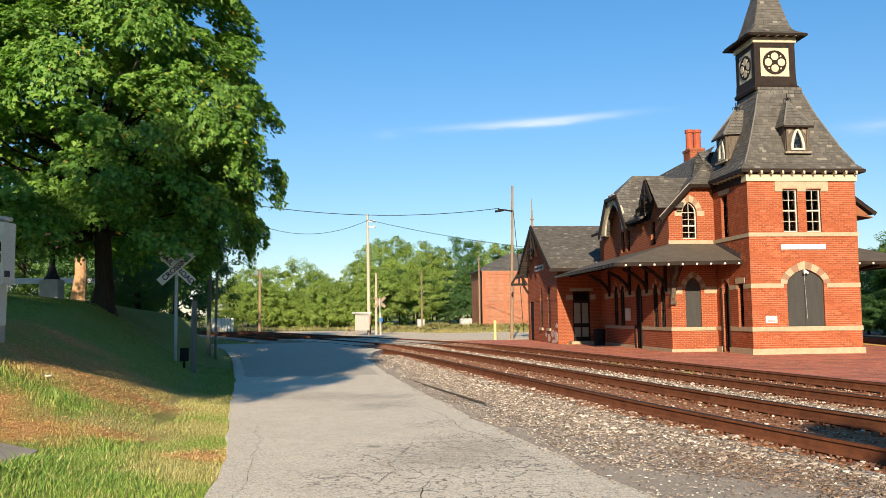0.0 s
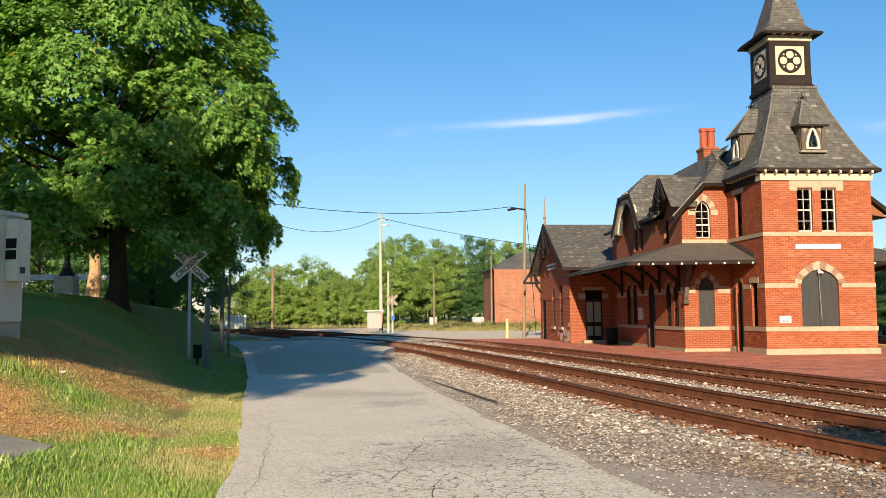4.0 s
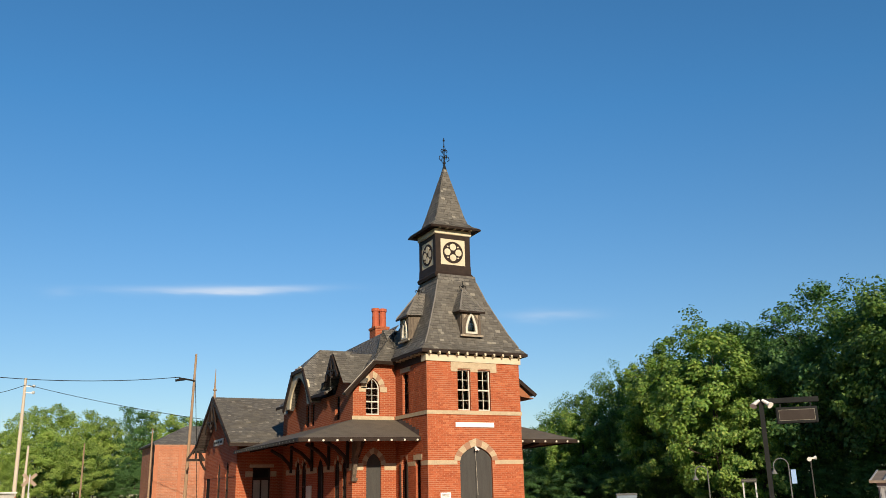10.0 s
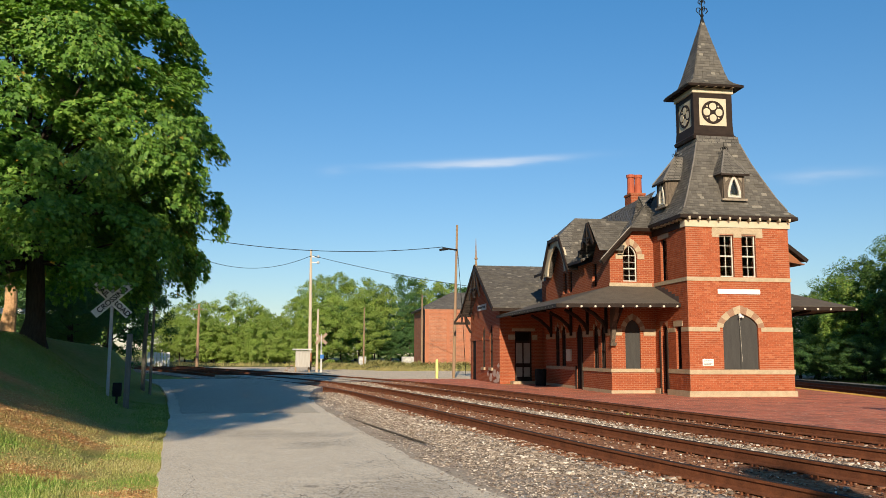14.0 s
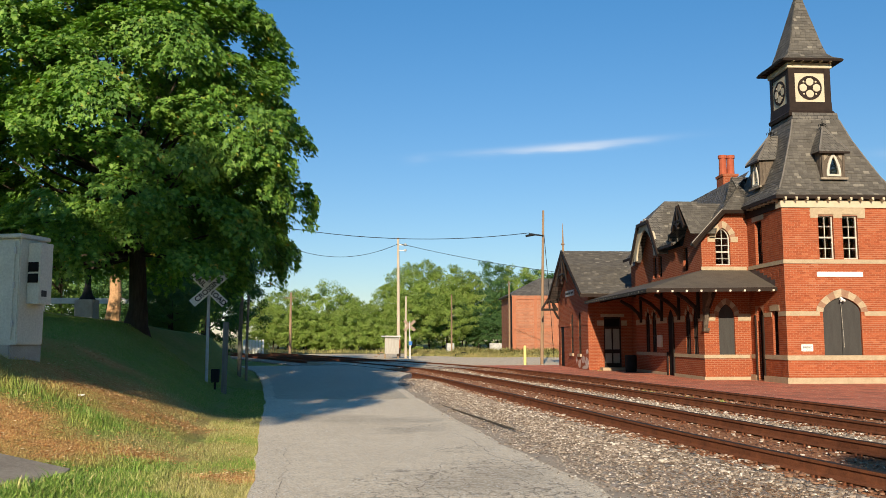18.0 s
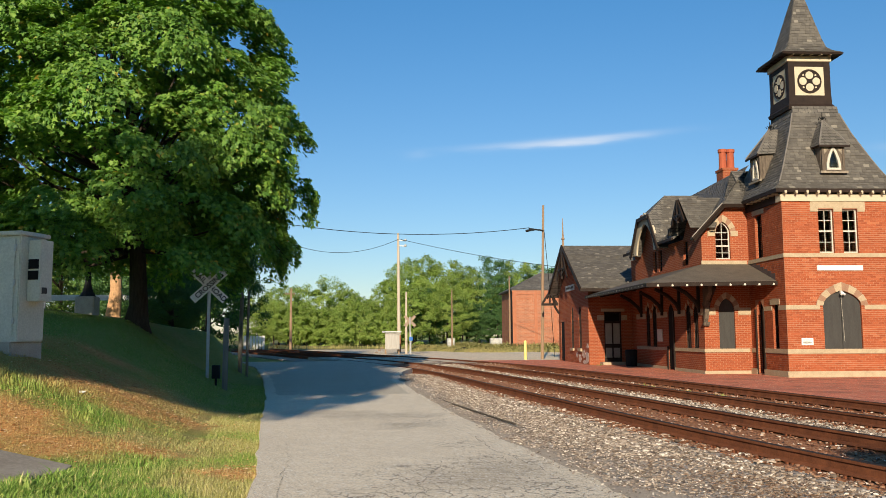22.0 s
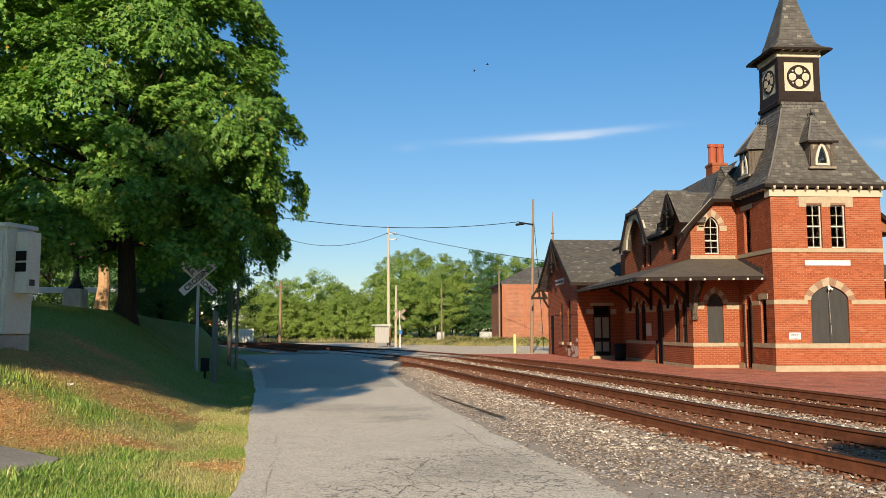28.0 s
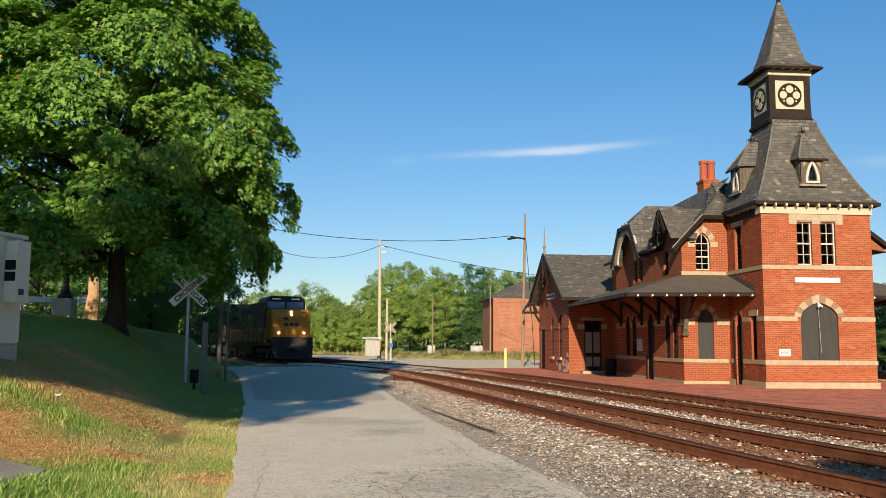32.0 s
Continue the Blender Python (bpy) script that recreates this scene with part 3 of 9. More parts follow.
def ribbon(name, left, right, y0, y1, zf, material, step=1.0, across=6, label="", category=""):
    pts, faces = [], []
    rows = max(2, int((y1 - y0) / step) + 1)
    for j in range(rows + 1):
        y = y0 + (y1 - y0) * j / rows
        a, b = left(y), right(y)
        pts += [(a - 0.06, y, zf(a, y) - 0.3), (a, y, zf(a, y))]
        for i in range(across + 1):
            x = a + (b - a) * i / across
            pts.append((x, y, zf(x, y)))
        pts += [(b, y, zf(b, y)), (b + 0.06, y, zf(b, y) - 0.3)]
    w = across + 5
    for j in range(rows):
        for i in (0, *range(2, across + 2), across + 3):
            faces.append((j * w + i, j * w + i + 1, (j + 1) * w + i + 1, (j + 1) * w + i))
    return sheet(name, pts, faces, material, label, category)


def road_edge_l(y):
    return along(ROAD_LEFT, y) + 0.05 * noise.noise((3.3, y * 1.3, 0)) + 0.03 * noise.noise((1.3, y * 5.3, 0))


def road_edge_r(y):
    return along(ROAD_RIGHT, y) + 0.10 * noise.noise((7.3, y * 0.9, 0)) + 0.05 * noise.noise((2.3, y * 4.1, 0))


def verge_out(y):
    return road_edge_r(y) + 1.4 - 1.15 * smooth01(6.8, 9.8, y) + 0.3 * noise.noise((5.5, y * 0.8, 0)) + 0.12 * noise.noise((1.5, y * 3.1, 0))


ribbon("road", road_edge_l, road_edge_r, -30, 37, lambda x, y: road_z(y) + 0.02, ROADMAT, 0.4, 8, "cracked pale grey asphalt lane", "road")
def cant_lift(d):
    """How far the stone rises under the higher outer rail."""
    if d < -0.755 or d > 1.9:
        return 0.0
    return 0.058 * min(1, (d + 0.755) / 1.51) * (1 - smooth01(0.95, 1.9, d))


def bed_lift(x, y):
    d = (x - near_track(y)) * math.cos(heading(y))
    side = road_z(y) * 0.97 * (1 - smooth01(0.15, 2.4, x - along(ROAD_RIGHT, y))) * (1 - smooth01(31, 36, y))
    return max(side, (cant_lift(d) + cant_lift(d - TRACK_GAP)) * (1 - smooth01(41, 45, y)))


def bed_rise(y):
    """The stone comes up to the level of the crossing."""
    return 0.155 * smooth01(37, 43.5, y) * (1 - smooth01(50, 56, y))


def crib_drop(x, y):
    d = (x - near_track(y)) * math.cos(heading(y))
    return 0.026 * max(1 - smooth01(0.95, 1.2, abs(d)), 1 - smooth01(0.95, 1.2, abs(d - TRACK_GAP)))


ribbon("ballast_bed", lambda y: min(road_edge_r(y) - 0.05, near_track(y) - 2.0), lambda y: near_track(y) + 5.6, -12, 44.5, lambda x, y: 0.006 + bed_lift(x, y) + bed_rise(y) - crib_drop(x, y) + 0.009 * noise.noise((x * 2.3, y * 2.3, 0)) + 0.008 * noise.noise((x * 0.8, y * 0.8, 5)), BALLAST, 0.3, 40, "crushed stone track bed with rusty dirt", "track bed")
ribbon("ballast_bed", lambda y: near_track(y) - 2.6, lambda y: near_track(y) + (5.3 if y < 53.5 else 8.6), 44.5, 172, lambda x, y: 0.02 + bed_rise(y), BALLAST, 1.0, 8, "crushed stone track bed beyond the crossing", "track bed")
for off, nm in ((0.0, "near"), (TRACK_GAP, "far")):
    ribbon("track_dirt", lambda y, o=off: track_point(y, o - 1.05)[0], lambda y, o=off: track_point(y, o + 1.05)[0], -12, 44.2, lambda x, y: 0.003 + 0.98 * bed_lift(x, y) + bed_rise(y) + 0.010 * noise.noise((x * 3.1, y * 3.1, 2)), DIRT, 0.25, 12, "rust-stained dirt between the rails", "track bed")
VERGE = plain("trodden_grey_dirt", (0.34, 0.275, 0.21), (0.46, 0.385, 0.30), 1.3, 0.95, fine=35, bump=0.5)
ribbon("road_verge", lambda y: road_edge_r(y) - 0.04, lambda y: verge_out(y) + 0.12 * noise.noise((y * 2.7, 4, 0)), 2, 30, lambda x, y: 0.014 + bed_lift(x, y) + 0.006 * noise.noise((x * 3, y * 3, 1)), VERGE, 0.2, 6, "strip of fine grey dirt along the lane", "verge")
# an older, darker stretch of the lane up to the crossing
ribbon("road_patch", lambda y: road_edge_l(y) + 0.3 + 0.2 * noise.noise((9.1, y * 2, 0)), lambda y: road_edge_r(y) - 0.25, 22.4, 36.9, lambda x, y: road_z(y) + 0.024, PATCHMAT, 0.4, 8, "darker patched stretch of asphalt", "road")
# crossing: asphalt level with the rail heads
ribbon("crossing", lambda y: road_edge_l(y) if y < 49 else near_track(y) - 1.2, lambda y: near_track(y) - 0.9 + 6.3 * smooth01(43, 49, y), 36.98, 58, lambda x, y: 0.187, CROSSMAT, 0.5, 12, "asphalt grade crossing flush with the rails", "road")
ribbon("gravel_lot", lambda y: near_track(y) + (5.3 if y < 53.2 else 4.9), lambda y: min(track_point(y, TRACK_GAP + 1.55)[0] - 0.02, 30) if y < 53.2 else 30, 36, 98, lambda x, y: 0.11, LOT, 2, 10, "open pale gravel lot", "ground")
ribbon("weed_field", lambda y: -40, lambda y: 60, 97, 160, lambda x, y: 0.13 + 0.012 * (y - 97), FIELD, 6, 16, "tall dry grass and weeds", "grass")

# ---- platform between the two lines ----
FAR_EDGE = [(9.0, -23), (17.4, 13.5), (21.9, 33), (26.5, 53)]


def far_edge(y):
    return along(FAR_EDGE, y)


def plat_near(y):
    return track_point(y, TRACK_GAP + 1.55)[0]


pb = B()
ys = [-20 + 2.0 * i for i in range(37)]
pl = [(plat_near(y), y) for y in ys] + [(far_edge(y), y) for y in reversed(ys)]
prism(pb, pl, "z", -0.1, 0.10)
tagged(mesh_ob("platform", pb, PAVING), "red brick station platform, worn and uneven", "platform", kind="structure")
pb = B()
prism(pb, [(far_edge(y) - 0.55, y) for y in ys] + [(far_edge(y) - 0.02, y) for y in reversed(ys)], "z", 0.06, 0.106)
tagged(mesh_ob("platform_edge", pb, plain("yellow_edge_paint", (0.72, 0.42, 0.07), (0.85, 0.52, 0.10), 3, 0.8)), "yellow safety strip along the platform", "platform edge", kind="structure")


# ---- tracks ----
def rail_section(bm, pts):
    """A rail swept along points on its base: foot, web and head."""
    prof = [(-0.07, 0), (0.07, 0), (0.07, 0.012), (0.012, 0.035), (0.012, 0.125), (0.036, 0.135), (0.036, 0.168), (0.028, 0.175), (-0.028, 0.175), (-0.036, 0.168), (-0.036, 0.135), (-0.012, 0.125), (-0.012, 0.035), (-0.07, 0.012)]
    rings = []
    for i, (x, y, z) in enumerate(pts):
        a, b = pts[max(0, i - 1)], pts[min(len(pts) - 1, i + 1)]
        h = math.atan2(b[0] - a[0], b[1] - a[1])
        rings.append([bm.verts.new((x + u * math.cos(h), y - u * math.sin(h), z + w)) for u, w in prof])
    k = len(prof)
    for r, s in zip(rings, rings[1:]):
        for i in range(k):
            f = bm.faces.new((r[i], r[(i + 1) % k], s[(i + 1) % k], s[i]))
            f.material_index = 1 if i in (6, 7, 8) else 0
    bm.faces.new(rings[0])
    bm.faces.new(rings[-1][::-1])
    bmesh.ops.recalc_face_normals(bm, faces=list(bm.faces))
    return bm


tie_mesh, plate_mesh = None, None


def make_track(name, label, centre, y0, y1, rail_base, cant, tie_to, step=1.5):
    """centre(y, off) gives the plan; rails, ties and tie plates are parts."""
    global tie_mesh, plate_mesh
    tr = thing(name, label, "railway track")
    for off, dz in ((-0.755, 0), (0.755, cant)):
        pts = []
        y = y0
        while y <= y1:
            x, yy = centre(y, off)
            pts.append((x, yy, rail_base + dz))
            y += step
        part("rail", rail_section(B(), pts), [RUST, RAILTOP], tr)
    if tie_mesh is None:
        bm = bbox(-1.28, 1.28, -0.115, 0.115, -0.12, 0, 0.012)
        tie_mesh = bpy.data.meshes.new("tie")
        bm.to_mesh(tie_mesh)
        bm.free()
        tie_mesh.materials.append(TIE)
        bm = B()
        box(bm, -0.18, 0.18, -0.09, 0.09, 0.001, 0.018)
        for u in (-0.11, 0.11):
            for v in (-0.05, 0.05):
                box(bm, u - 0.014, u + 0.014, v - 0.014, v + 0.014, 0.018, 0.05)
        plate_mesh = bpy.data.meshes.new("tie_plate")
        bm.to_mesh(plate_mesh)
        bm.free()
        plate_mesh.materials.append(RUST)
    rnd = random.Random(7)
    y, rest = y0, B()
    while y < y1:
        (xa, ya), (xb, yb) = centre(y, -1), centre(y, 1)
        a = math.degrees(math.atan2(yb - ya, xb - xa)) + rnd.uniform(-1.2, 1.2)
        m = pose((xa + xb) / 2 + rnd.uniform(-0.04, 0.04), (ya + yb) / 2, rail_base - 0.005, 0, -math.degrees(cant / 1.5), a)
        if tie_to[0] < y < tie_to[1]:
            t = new("tie", tie_mesh)
            t.parent, t.matrix_basis = tr, m
            for side in (-0.755, 0.755):
                t = new("tie_plate", plate_mesh)
                t.parent, t.matrix_basis = tr, m @ pose(side, 0, 0)
        else:
            bb = box(B(), -1.28, 1.28, -0.115, 0.115, -0.12, 0)
            bb.transform(m)
            tmp = bpy.data.meshes.new("tmp")
            bb.to_mesh(tmp)
            bb.free()
            rest.from_mesh(tmp)
            bpy.data.meshes.remove(tmp)
        y += 0.53
    if len(rest.verts):
        part("far_ties", rest, TIE, tr)["kind"] = "stuff"
    else:
        rest.free()
    return tr


make_track("railway_track", "rusty brown rails on old ties, beside the lane", lambda y, o: track_point(y, o), -25, 170, 0.025, 0.06, (0, 43))
make_track("railway_track", "rusty brown rails on old ties, beside the brick platform", lambda y, o: track_point(y, o + TRACK_GAP), -25, 170, 0.03, 0.06, (0, 43))


def far_track(y, o):
    h = math.atan2(far_edge(y + 1) - far_edge(y - 1), 2)
    return far_edge(y) + 1.75 * math.cos(h) + o * math.cos(h), y - (1.75 + o) * math.sin(h)


ribbon("ballast_bed", lambda y: far_edge(y) + 0.0, lambda y: far_edge(y) + 14, -25, 90, lambda x, y: -0.03, BALLAST, 2, 5, "dark crushed stone under the far line", "track bed")
make_track("railway_track", "dark rails beyond the brick platform", far_track, -20, 90, -0.02, 0.0, (10, 50))
fp = B()
fys = [6 + 2.0 * i for i in range(25)]


def far_off(y, o):
    h = math.atan2(far_edge(y + 1) - far_edge(y - 1), 2)
    return far_edge(y) + o * math.cos(h), y - o * math.sin(h)


prism(fp, [far_off(y, 4.56) for y in fys] + [far_off(y, 5.7) for y in reversed(fys)], "z", -0.1, 0.098)
tagged(mesh_ob("far_platform", fp, plain("dark_platform_asphalt", (0.06, 0.055, 0.05), (0.11, 0.10, 0.09), 1.5, 0.95, fine=30)), "narrow dark asphalt platform on the far side", "platform", kind="structure")

fp = B()
prism(fp, [far_off(y, 4.45) for y in fys] + [far_off(y, 4.66) for y in reversed(fys)], "z", 0.10, 0.134)
tagged(mesh_ob("far_platform_edge", fp, CONCRETE), "pale concrete edge of the far platform", "platform edge", kind="structure")
fp = B()
prism(fp, [(plat_near(52), 52.0), (far_edge(52), 52.0), (far_edge(52), 52.14), (plat_near(52), 52.14)], "z", -0.05, 0.115)
tagged(mesh_ob("platform_kerb", fp, CONCRETE), "pale concrete kerb at the platform's end", "kerb", kind="structure")

# ---- the station ----
station = thing("station", "red brick Victorian railway station with a tall clock tower", "railway station", at=(15.6, 31.0, 0.1))
station_back = station.matrix_basis.inverted()


def spart(name, bm, material, label="", parent=None, smooth=False):
    ob = part(name, bm, material, parent or station, label, smooth)
    if parent is None:
        ob.matrix_parent_inverse = station_back
    return ob


def abox(bm, axis, u0, u1, c0, c1, z0, z1):
    return box(bm, u0, u1, c0, c1, z0, z1) if axis == "y" else box(bm, c0, c1, u0, u1, z0, z1)


def arch_band(bm, axis, c0, c1, u0, u1, spring, rise, width, k=4, only=None):
    """Voussoirs round an arched head; only: every other stone."""
    inner = arch_pts(u0, u1, spring, rise, k)
    outer = arch_pts(u0 - width, u1 + width, spring, rise + width * 1.15, k)
    for i in range(len(inner) - 1):
        if only is not None and i % 2 != only:
            continue
        prism(bm, [inner[i], inner[i + 1], outer[i + 1], outer[i]], axis, c0, c1)
    return bm


def sash(axis, c, u0, u1, z0, spring, rise=0.0, rows=2, cols=2, colour=None, deep=0.10, pane=None):
    """A double-hung window set back in its opening."""
    bm = B()
    w = 0.04
    a, b = c + deep, c + deep + 0.05
    abox(bm, axis, u0, u0 + w, a, b, z0, spring)
    abox(bm, axis, u1 - w, u1, a, b, z0, spring)
    abox(bm, axis, u0 + w, u1 - w, a, b, z0, z0 + w * 1.3)
    if rise:
        hi, lo = arch_pts(u0, u1, spring, rise, 5), arch_pts(u0 + w, u1 - w, spring, rise - w * 1.2, 5)
        for i in range(len(hi) - 1):
            prism(bm, [lo[i], lo[i + 1], hi[i + 1], hi[i]], axis, a, b)
    else:
        abox(bm, axis, u0 + w, u1 - w, a, b, spring - w, spring)
    top = spring + rise * 0.9
    mid = (z0 + spring) / 2
    abox(bm, axis, u0 + w, u1 - w, a - 0.012, b - 0.004, mid - 0.025, mid + 0.03)
    for i in range(1, cols):
        u = u0 + (u1 - u0) * i / cols
        abox(bm, axis, u - 0.010, u + 0.010, a + 0.006, b - 0.006, z0 + w, top)
    for h0, h1 in ((z0, mid), (mid, spring)):
        for j in range(1, rows):
            z = h0 + (h1 - h0) * j / rows
            abox(bm, axis, u0 + w, u1 - w, a + 0.008, b - 0.008, z - 0.010, z + 0.010)
    if rise:
        abox(bm, axis, u0 + w, u1 - w, a + 0.008, b - 0.008, spring - 0.013, spring + 0.013)
    win = spart("window", bm, colour or SASH, "white sash window with dark panes")
    g = B()
    prism(g, [(u0 + 0.02, z0 + 0.02), (u1 - 0.02, z0 + 0.02)] + ([(u, z) for u, z in arch_pts(u0 + 0.02, u1 - 0.02, spring, rise - 0.04, 5)][::-1] if rise else [(u1 - 0.02, spring - 0.02), (u0 + 0.02, spring - 0.02)]), axis, b + 0.0, b + 0.008)
    part("pane", g, pane or PANE, win).matrix_parent_inverse = Matrix()
    return win


def shutter(axis, c, u0, u1, z0, spring, rise, leaves=2, deep=0.08, colour=None):
    bm = B()
    n = 7
    head = arch_pts(u0, u1, spring, rise, n)
    mid = (u0 + u1) / 2
    if leaves == 1:
        prism(bm, [(u0, z0), (u1, z0)] + head[::-1], axis, c + deep, c + deep + 0.05)
        return spart("shutter", bm, colour or SHUTTER, "flat board closing the opening")
    for s, hp in ((0, head[:n + 1]), (1, head[n:])):
        b = B()
        if s == 0:
            prism(b, [(u0, z0), (mid - 0.008, z0), (mid - 0.008, head[n][1])] + hp[:-1][::-1], axis, c + deep, c + deep + 0.05)
        else:
            prism(b, [(mid + 0.008, z0), (u1, z0)] + hp[1:][::-1] + [(mid + 0.008, head[n][1])], axis, c + deep, c + deep + 0.05)
        spart("shutter", b, colour or SHUTTER, "grey painted shutter leaf")


def loose(bm, name, material, label=""):
    """Each separate piece of a mesh becomes a part of its own."""
    left = set(bm.faces)
    while left:
        todo, piece = [left.pop()], []
        while todo:
            f = todo.pop()
            piece.append(f)
            for e in f.edges:
                for g in e.link_faces:
                    if g in left:
                        left.discard(g)
                        todo.append(g)
        b = B()
        seen = {}
        for f in piece:
            b.faces.new([seen.setdefault(v, None) or seen.update({v: b.verts.new(v.co)}) or seen[v] for v in f.verts])
        spart(name, b, material, label)
    bm.free()


def weld(bm):
    bmesh.ops.remove_doubles(bm, verts=list(bm.verts), dist=0.002)
    return bm


# tower: x 13.6 to 17.66, y 29 to 33.3
TX0, TX1, TY0, TY1 = 13.60, 17.66, 29.0, 33.3
bm = B()
wall(bm, "y", TY0, TY0 + 0.35, TX0, TX1, 0.1, 4.3, [(14.92, 16.30, 1.08, 2.60, 0.53)])
wall(bm, "y", TY0, TY0 + 0.35, TX0, TX1, 4.3, 6.3, [(14.90, 15.46, 4.46, 6.02, 0), (15.78, 16.34, 4.46, 6.02, 0)])
wall(bm, "x", TX0, TX0 + 0.35, TY0 + 0.35, TY1, 0.1, 4.3, [(29.65, 30.10, 1.08, 2.66, 0), (30.88, 31.48, 0.14, 2.50, 0.35)])
wall(bm, "x", TX0, TX0 + 0.35, TY0 + 0.35, TY1, 4.3, 6.3, [(30.70, 31.30, 4.46, 6.10, 0)])
box(bm, TX1 - 0.35, TX1, TY0 + 0.35, TY1, 0.1, 6.3)
box(bm, TX0 + 0.35, TX1 - 0.35, TY1 - 0.35, TY1, 0.1, 6.3)
tw = spart("tower_wall", weld(bm), [MORTAR, BRICK], "red brick tower walls")
for f in tw.data.polygons:
    f.material_index = 0 if min(abs(f.center.y - TY0), abs(f.center.x - TX0)) < 0.003 else 1
# stone: plinth, sill band, spring band, second-floor band
for z0, z1, pr in ((0.1, 0.31, 0.07), (0.92, 1.08, 0.035), (2.46, 2.62, 0.02), (4.30, 4.44, 0.035)):
    b = B()
    if z0 in (0.1, 4.30):
        box(b, TX0 - pr, TX1 + pr, TY0 - pr, TY0 + 0.0, z0, z1)
    elif z0 == 2.46:
        box(b, TX0 - pr, 14.80, TY0 - pr, TY0, z0, z1)
        box(b, 16.42, TX1 + pr, TY0 - pr, TY0, z0, z1)
    else:
        box(b, TX0 - pr, TX1 + pr, TY0 - pr, TY0, z0, z1)
    if z0 in (0.1, 0.92):
        box(b, TX0 - pr, TX0, TY0, 30.86, z0, z1)
        box(b, TX0 - pr, TX0, 31.52, 32.0, z0, z1)
    elif z0 == 2.46:
        box(b, TX0 - pr, TX0, TY0, 29.6, z0, z1)
        box(b, TX0 - pr, TX0, 30.15, 30.84, z0, z1)
    else:
        box(b, TX0 - pr, TX0, TY0, 32.0, z0, z1)
    box(b, TX1, TX1 + pr, TY0, TY1, z0, z1)
    loose(b, "stone_band", STONE, "cream stone string course")
loose(arch_band(B(), "y", TY0 - 0.03, TY0 + 0.02, 14.92, 16.30, 2.60, 0.53, 0.25, 5, 0), "arch_stone", STONE)
loose(arch_band(B(), "y", TY0 - 0.022, TY0 + 0.02, 14.92, 16.30, 2.60, 0.53, 0.25, 5, 1), "arch_stone", STONE2, "tan arch stone")
shutter("y", TY0, 14.92, 16.30, 1.08, 2.60, 0.53)
b = B()
box(b, 15.57, 15.63, TY0 - 0.02, TY0 + 0.06, 3.02, 3.12)
beam(b, (15.6, TY0 - 0.10, 3.06), (15.6, TY0 + 0.02, 3.06), 0.05, sides=8)
for dx in (-0.07, 0.07):
    beam(b, (15.6, TY0 - 0.05, 3.05), (15.6 + dx, TY0 - 0.14, 2.97), 0.07, sides=8)
spart("flood_lamp", b, WHITE, "small white twin flood lamp over the shutters")
spart("conduit", beam(B(), (15.62, TY0 + 0.07, 2.95), (15.68, TY0 + 0.07, 1.35), 0.010, sides=6), SASH, "pale cable hanging down the shutters")
spart("sign_board", bbox(14.76, 16.42, TY0 - 0.05, TY0 - 0.002, 3.83, 4.01, 0.008), WHITE, "blank white board")
nb = spart("notice_plate", bbox(14.08, 14.50, TY0 - 0.03, TY0 - 0.002, 1.22, 1.46, 0.006), WHITE, "small white notice")
b = B()
for i in range(4):
    box(b, 14.13, 14.45 - 0.05 * (i % 2), TY0 - 0.034, TY0 - 0.0305, 1.39 - 0.045 * i, 1.405 - 0.045 * i)
part("writing", b, SHUTTER, nb).matrix_parent_inverse = Matrix()
# second-floor pair with its stone lintel
b = B()
box(b, 14.62, 14.90, TY0 - 0.03, TY0, 5.93, 6.30)
box(b, 14.90, 15.46, TY0 - 0.03, TY0, 6.06, 6.30)
box(b, 15.46, 15.78, TY0 - 0.03, TY0, 5.93, 6.30)
box(b, 15.78, 16.34, TY0 - 0.03, TY0, 6.06, 6.30)
box(b, 16.34, 16.62, TY0 - 0.03, TY0, 5.93, 6.30)
spart("lintel", b, STONE, "cream stone lintel over two windows")
sash("y", TY0, 14.90, 15.46, 4.46, 6.02)
sash("y", TY0, 15.78, 16.34, 4.46, 6.02)
sash("x", TX0, 30.70, 31.30, 4.46, 6.10, colour=BROWN)
spart("lintel", box(B(), TX0 - 0.03, TX0, 30.5, 31.5, 6.10, 6.28), STONE)
sash("x", TX0, 29.65, 30.10, 1.08, 2.66, colour=BROWN)
spart("lintel", box(B(), TX0 - 0.03, TX0, 29.5, 30.25, 2.66, 2.86), STONE)
# black board in the doorway, its colour standing in for the dark inside
shutter("x", TX0, 30.88, 31.48, 0.14, 2.50, 0.35, 1, 0.15, DARK)
b = B()
box(b, TX0 - 0.05, TX0, 30.80, 30.88, 0.1, 2.55)
box(b, TX0 - 0.05, TX0, 31.48, 31.57, 0.1, 2.55)
spart("door_frame", b, BROWN, "dark door frame")
# frieze and brackets
spart("frieze", box(box(B(), TX0 - 0.06, TX1 + 0.06, TY0 - 0.06, TY0 + 0.35, 6.3, 6.56), TX1 - 0.3, TX1 + 0.06, TY0 + 0.35, TY1, 6.3, 6.56), CREAM, "cream frieze under the eaves")
# the frieze's side run is darker than its front: shade put into the colour
spart("frieze", box(B(), TX0 - 0.06, TX0 + 0.35, TY0 + 0.35, TY1, 6.3, 6.56), BROWN, "side frieze with its shade put into the colour")


def corbel(u, axis, c, z):
    b = B()
    if axis == "y":
        beam(b, (u, c + 0.0, z), (u, c - 0.22, z), 0.06, sides=8)
        box(b, u - 0.04, u + 0.04, c - 0.2, c, z + 0.03, z + 0.09)
    else:
        beam(b, (c, u, z), (c - 0.22, u, z), 0.06, sides=8)
        box(b, c - 0.2, c, u - 0.04, u + 0.04, z + 0.03, z + 0.09)
    return b


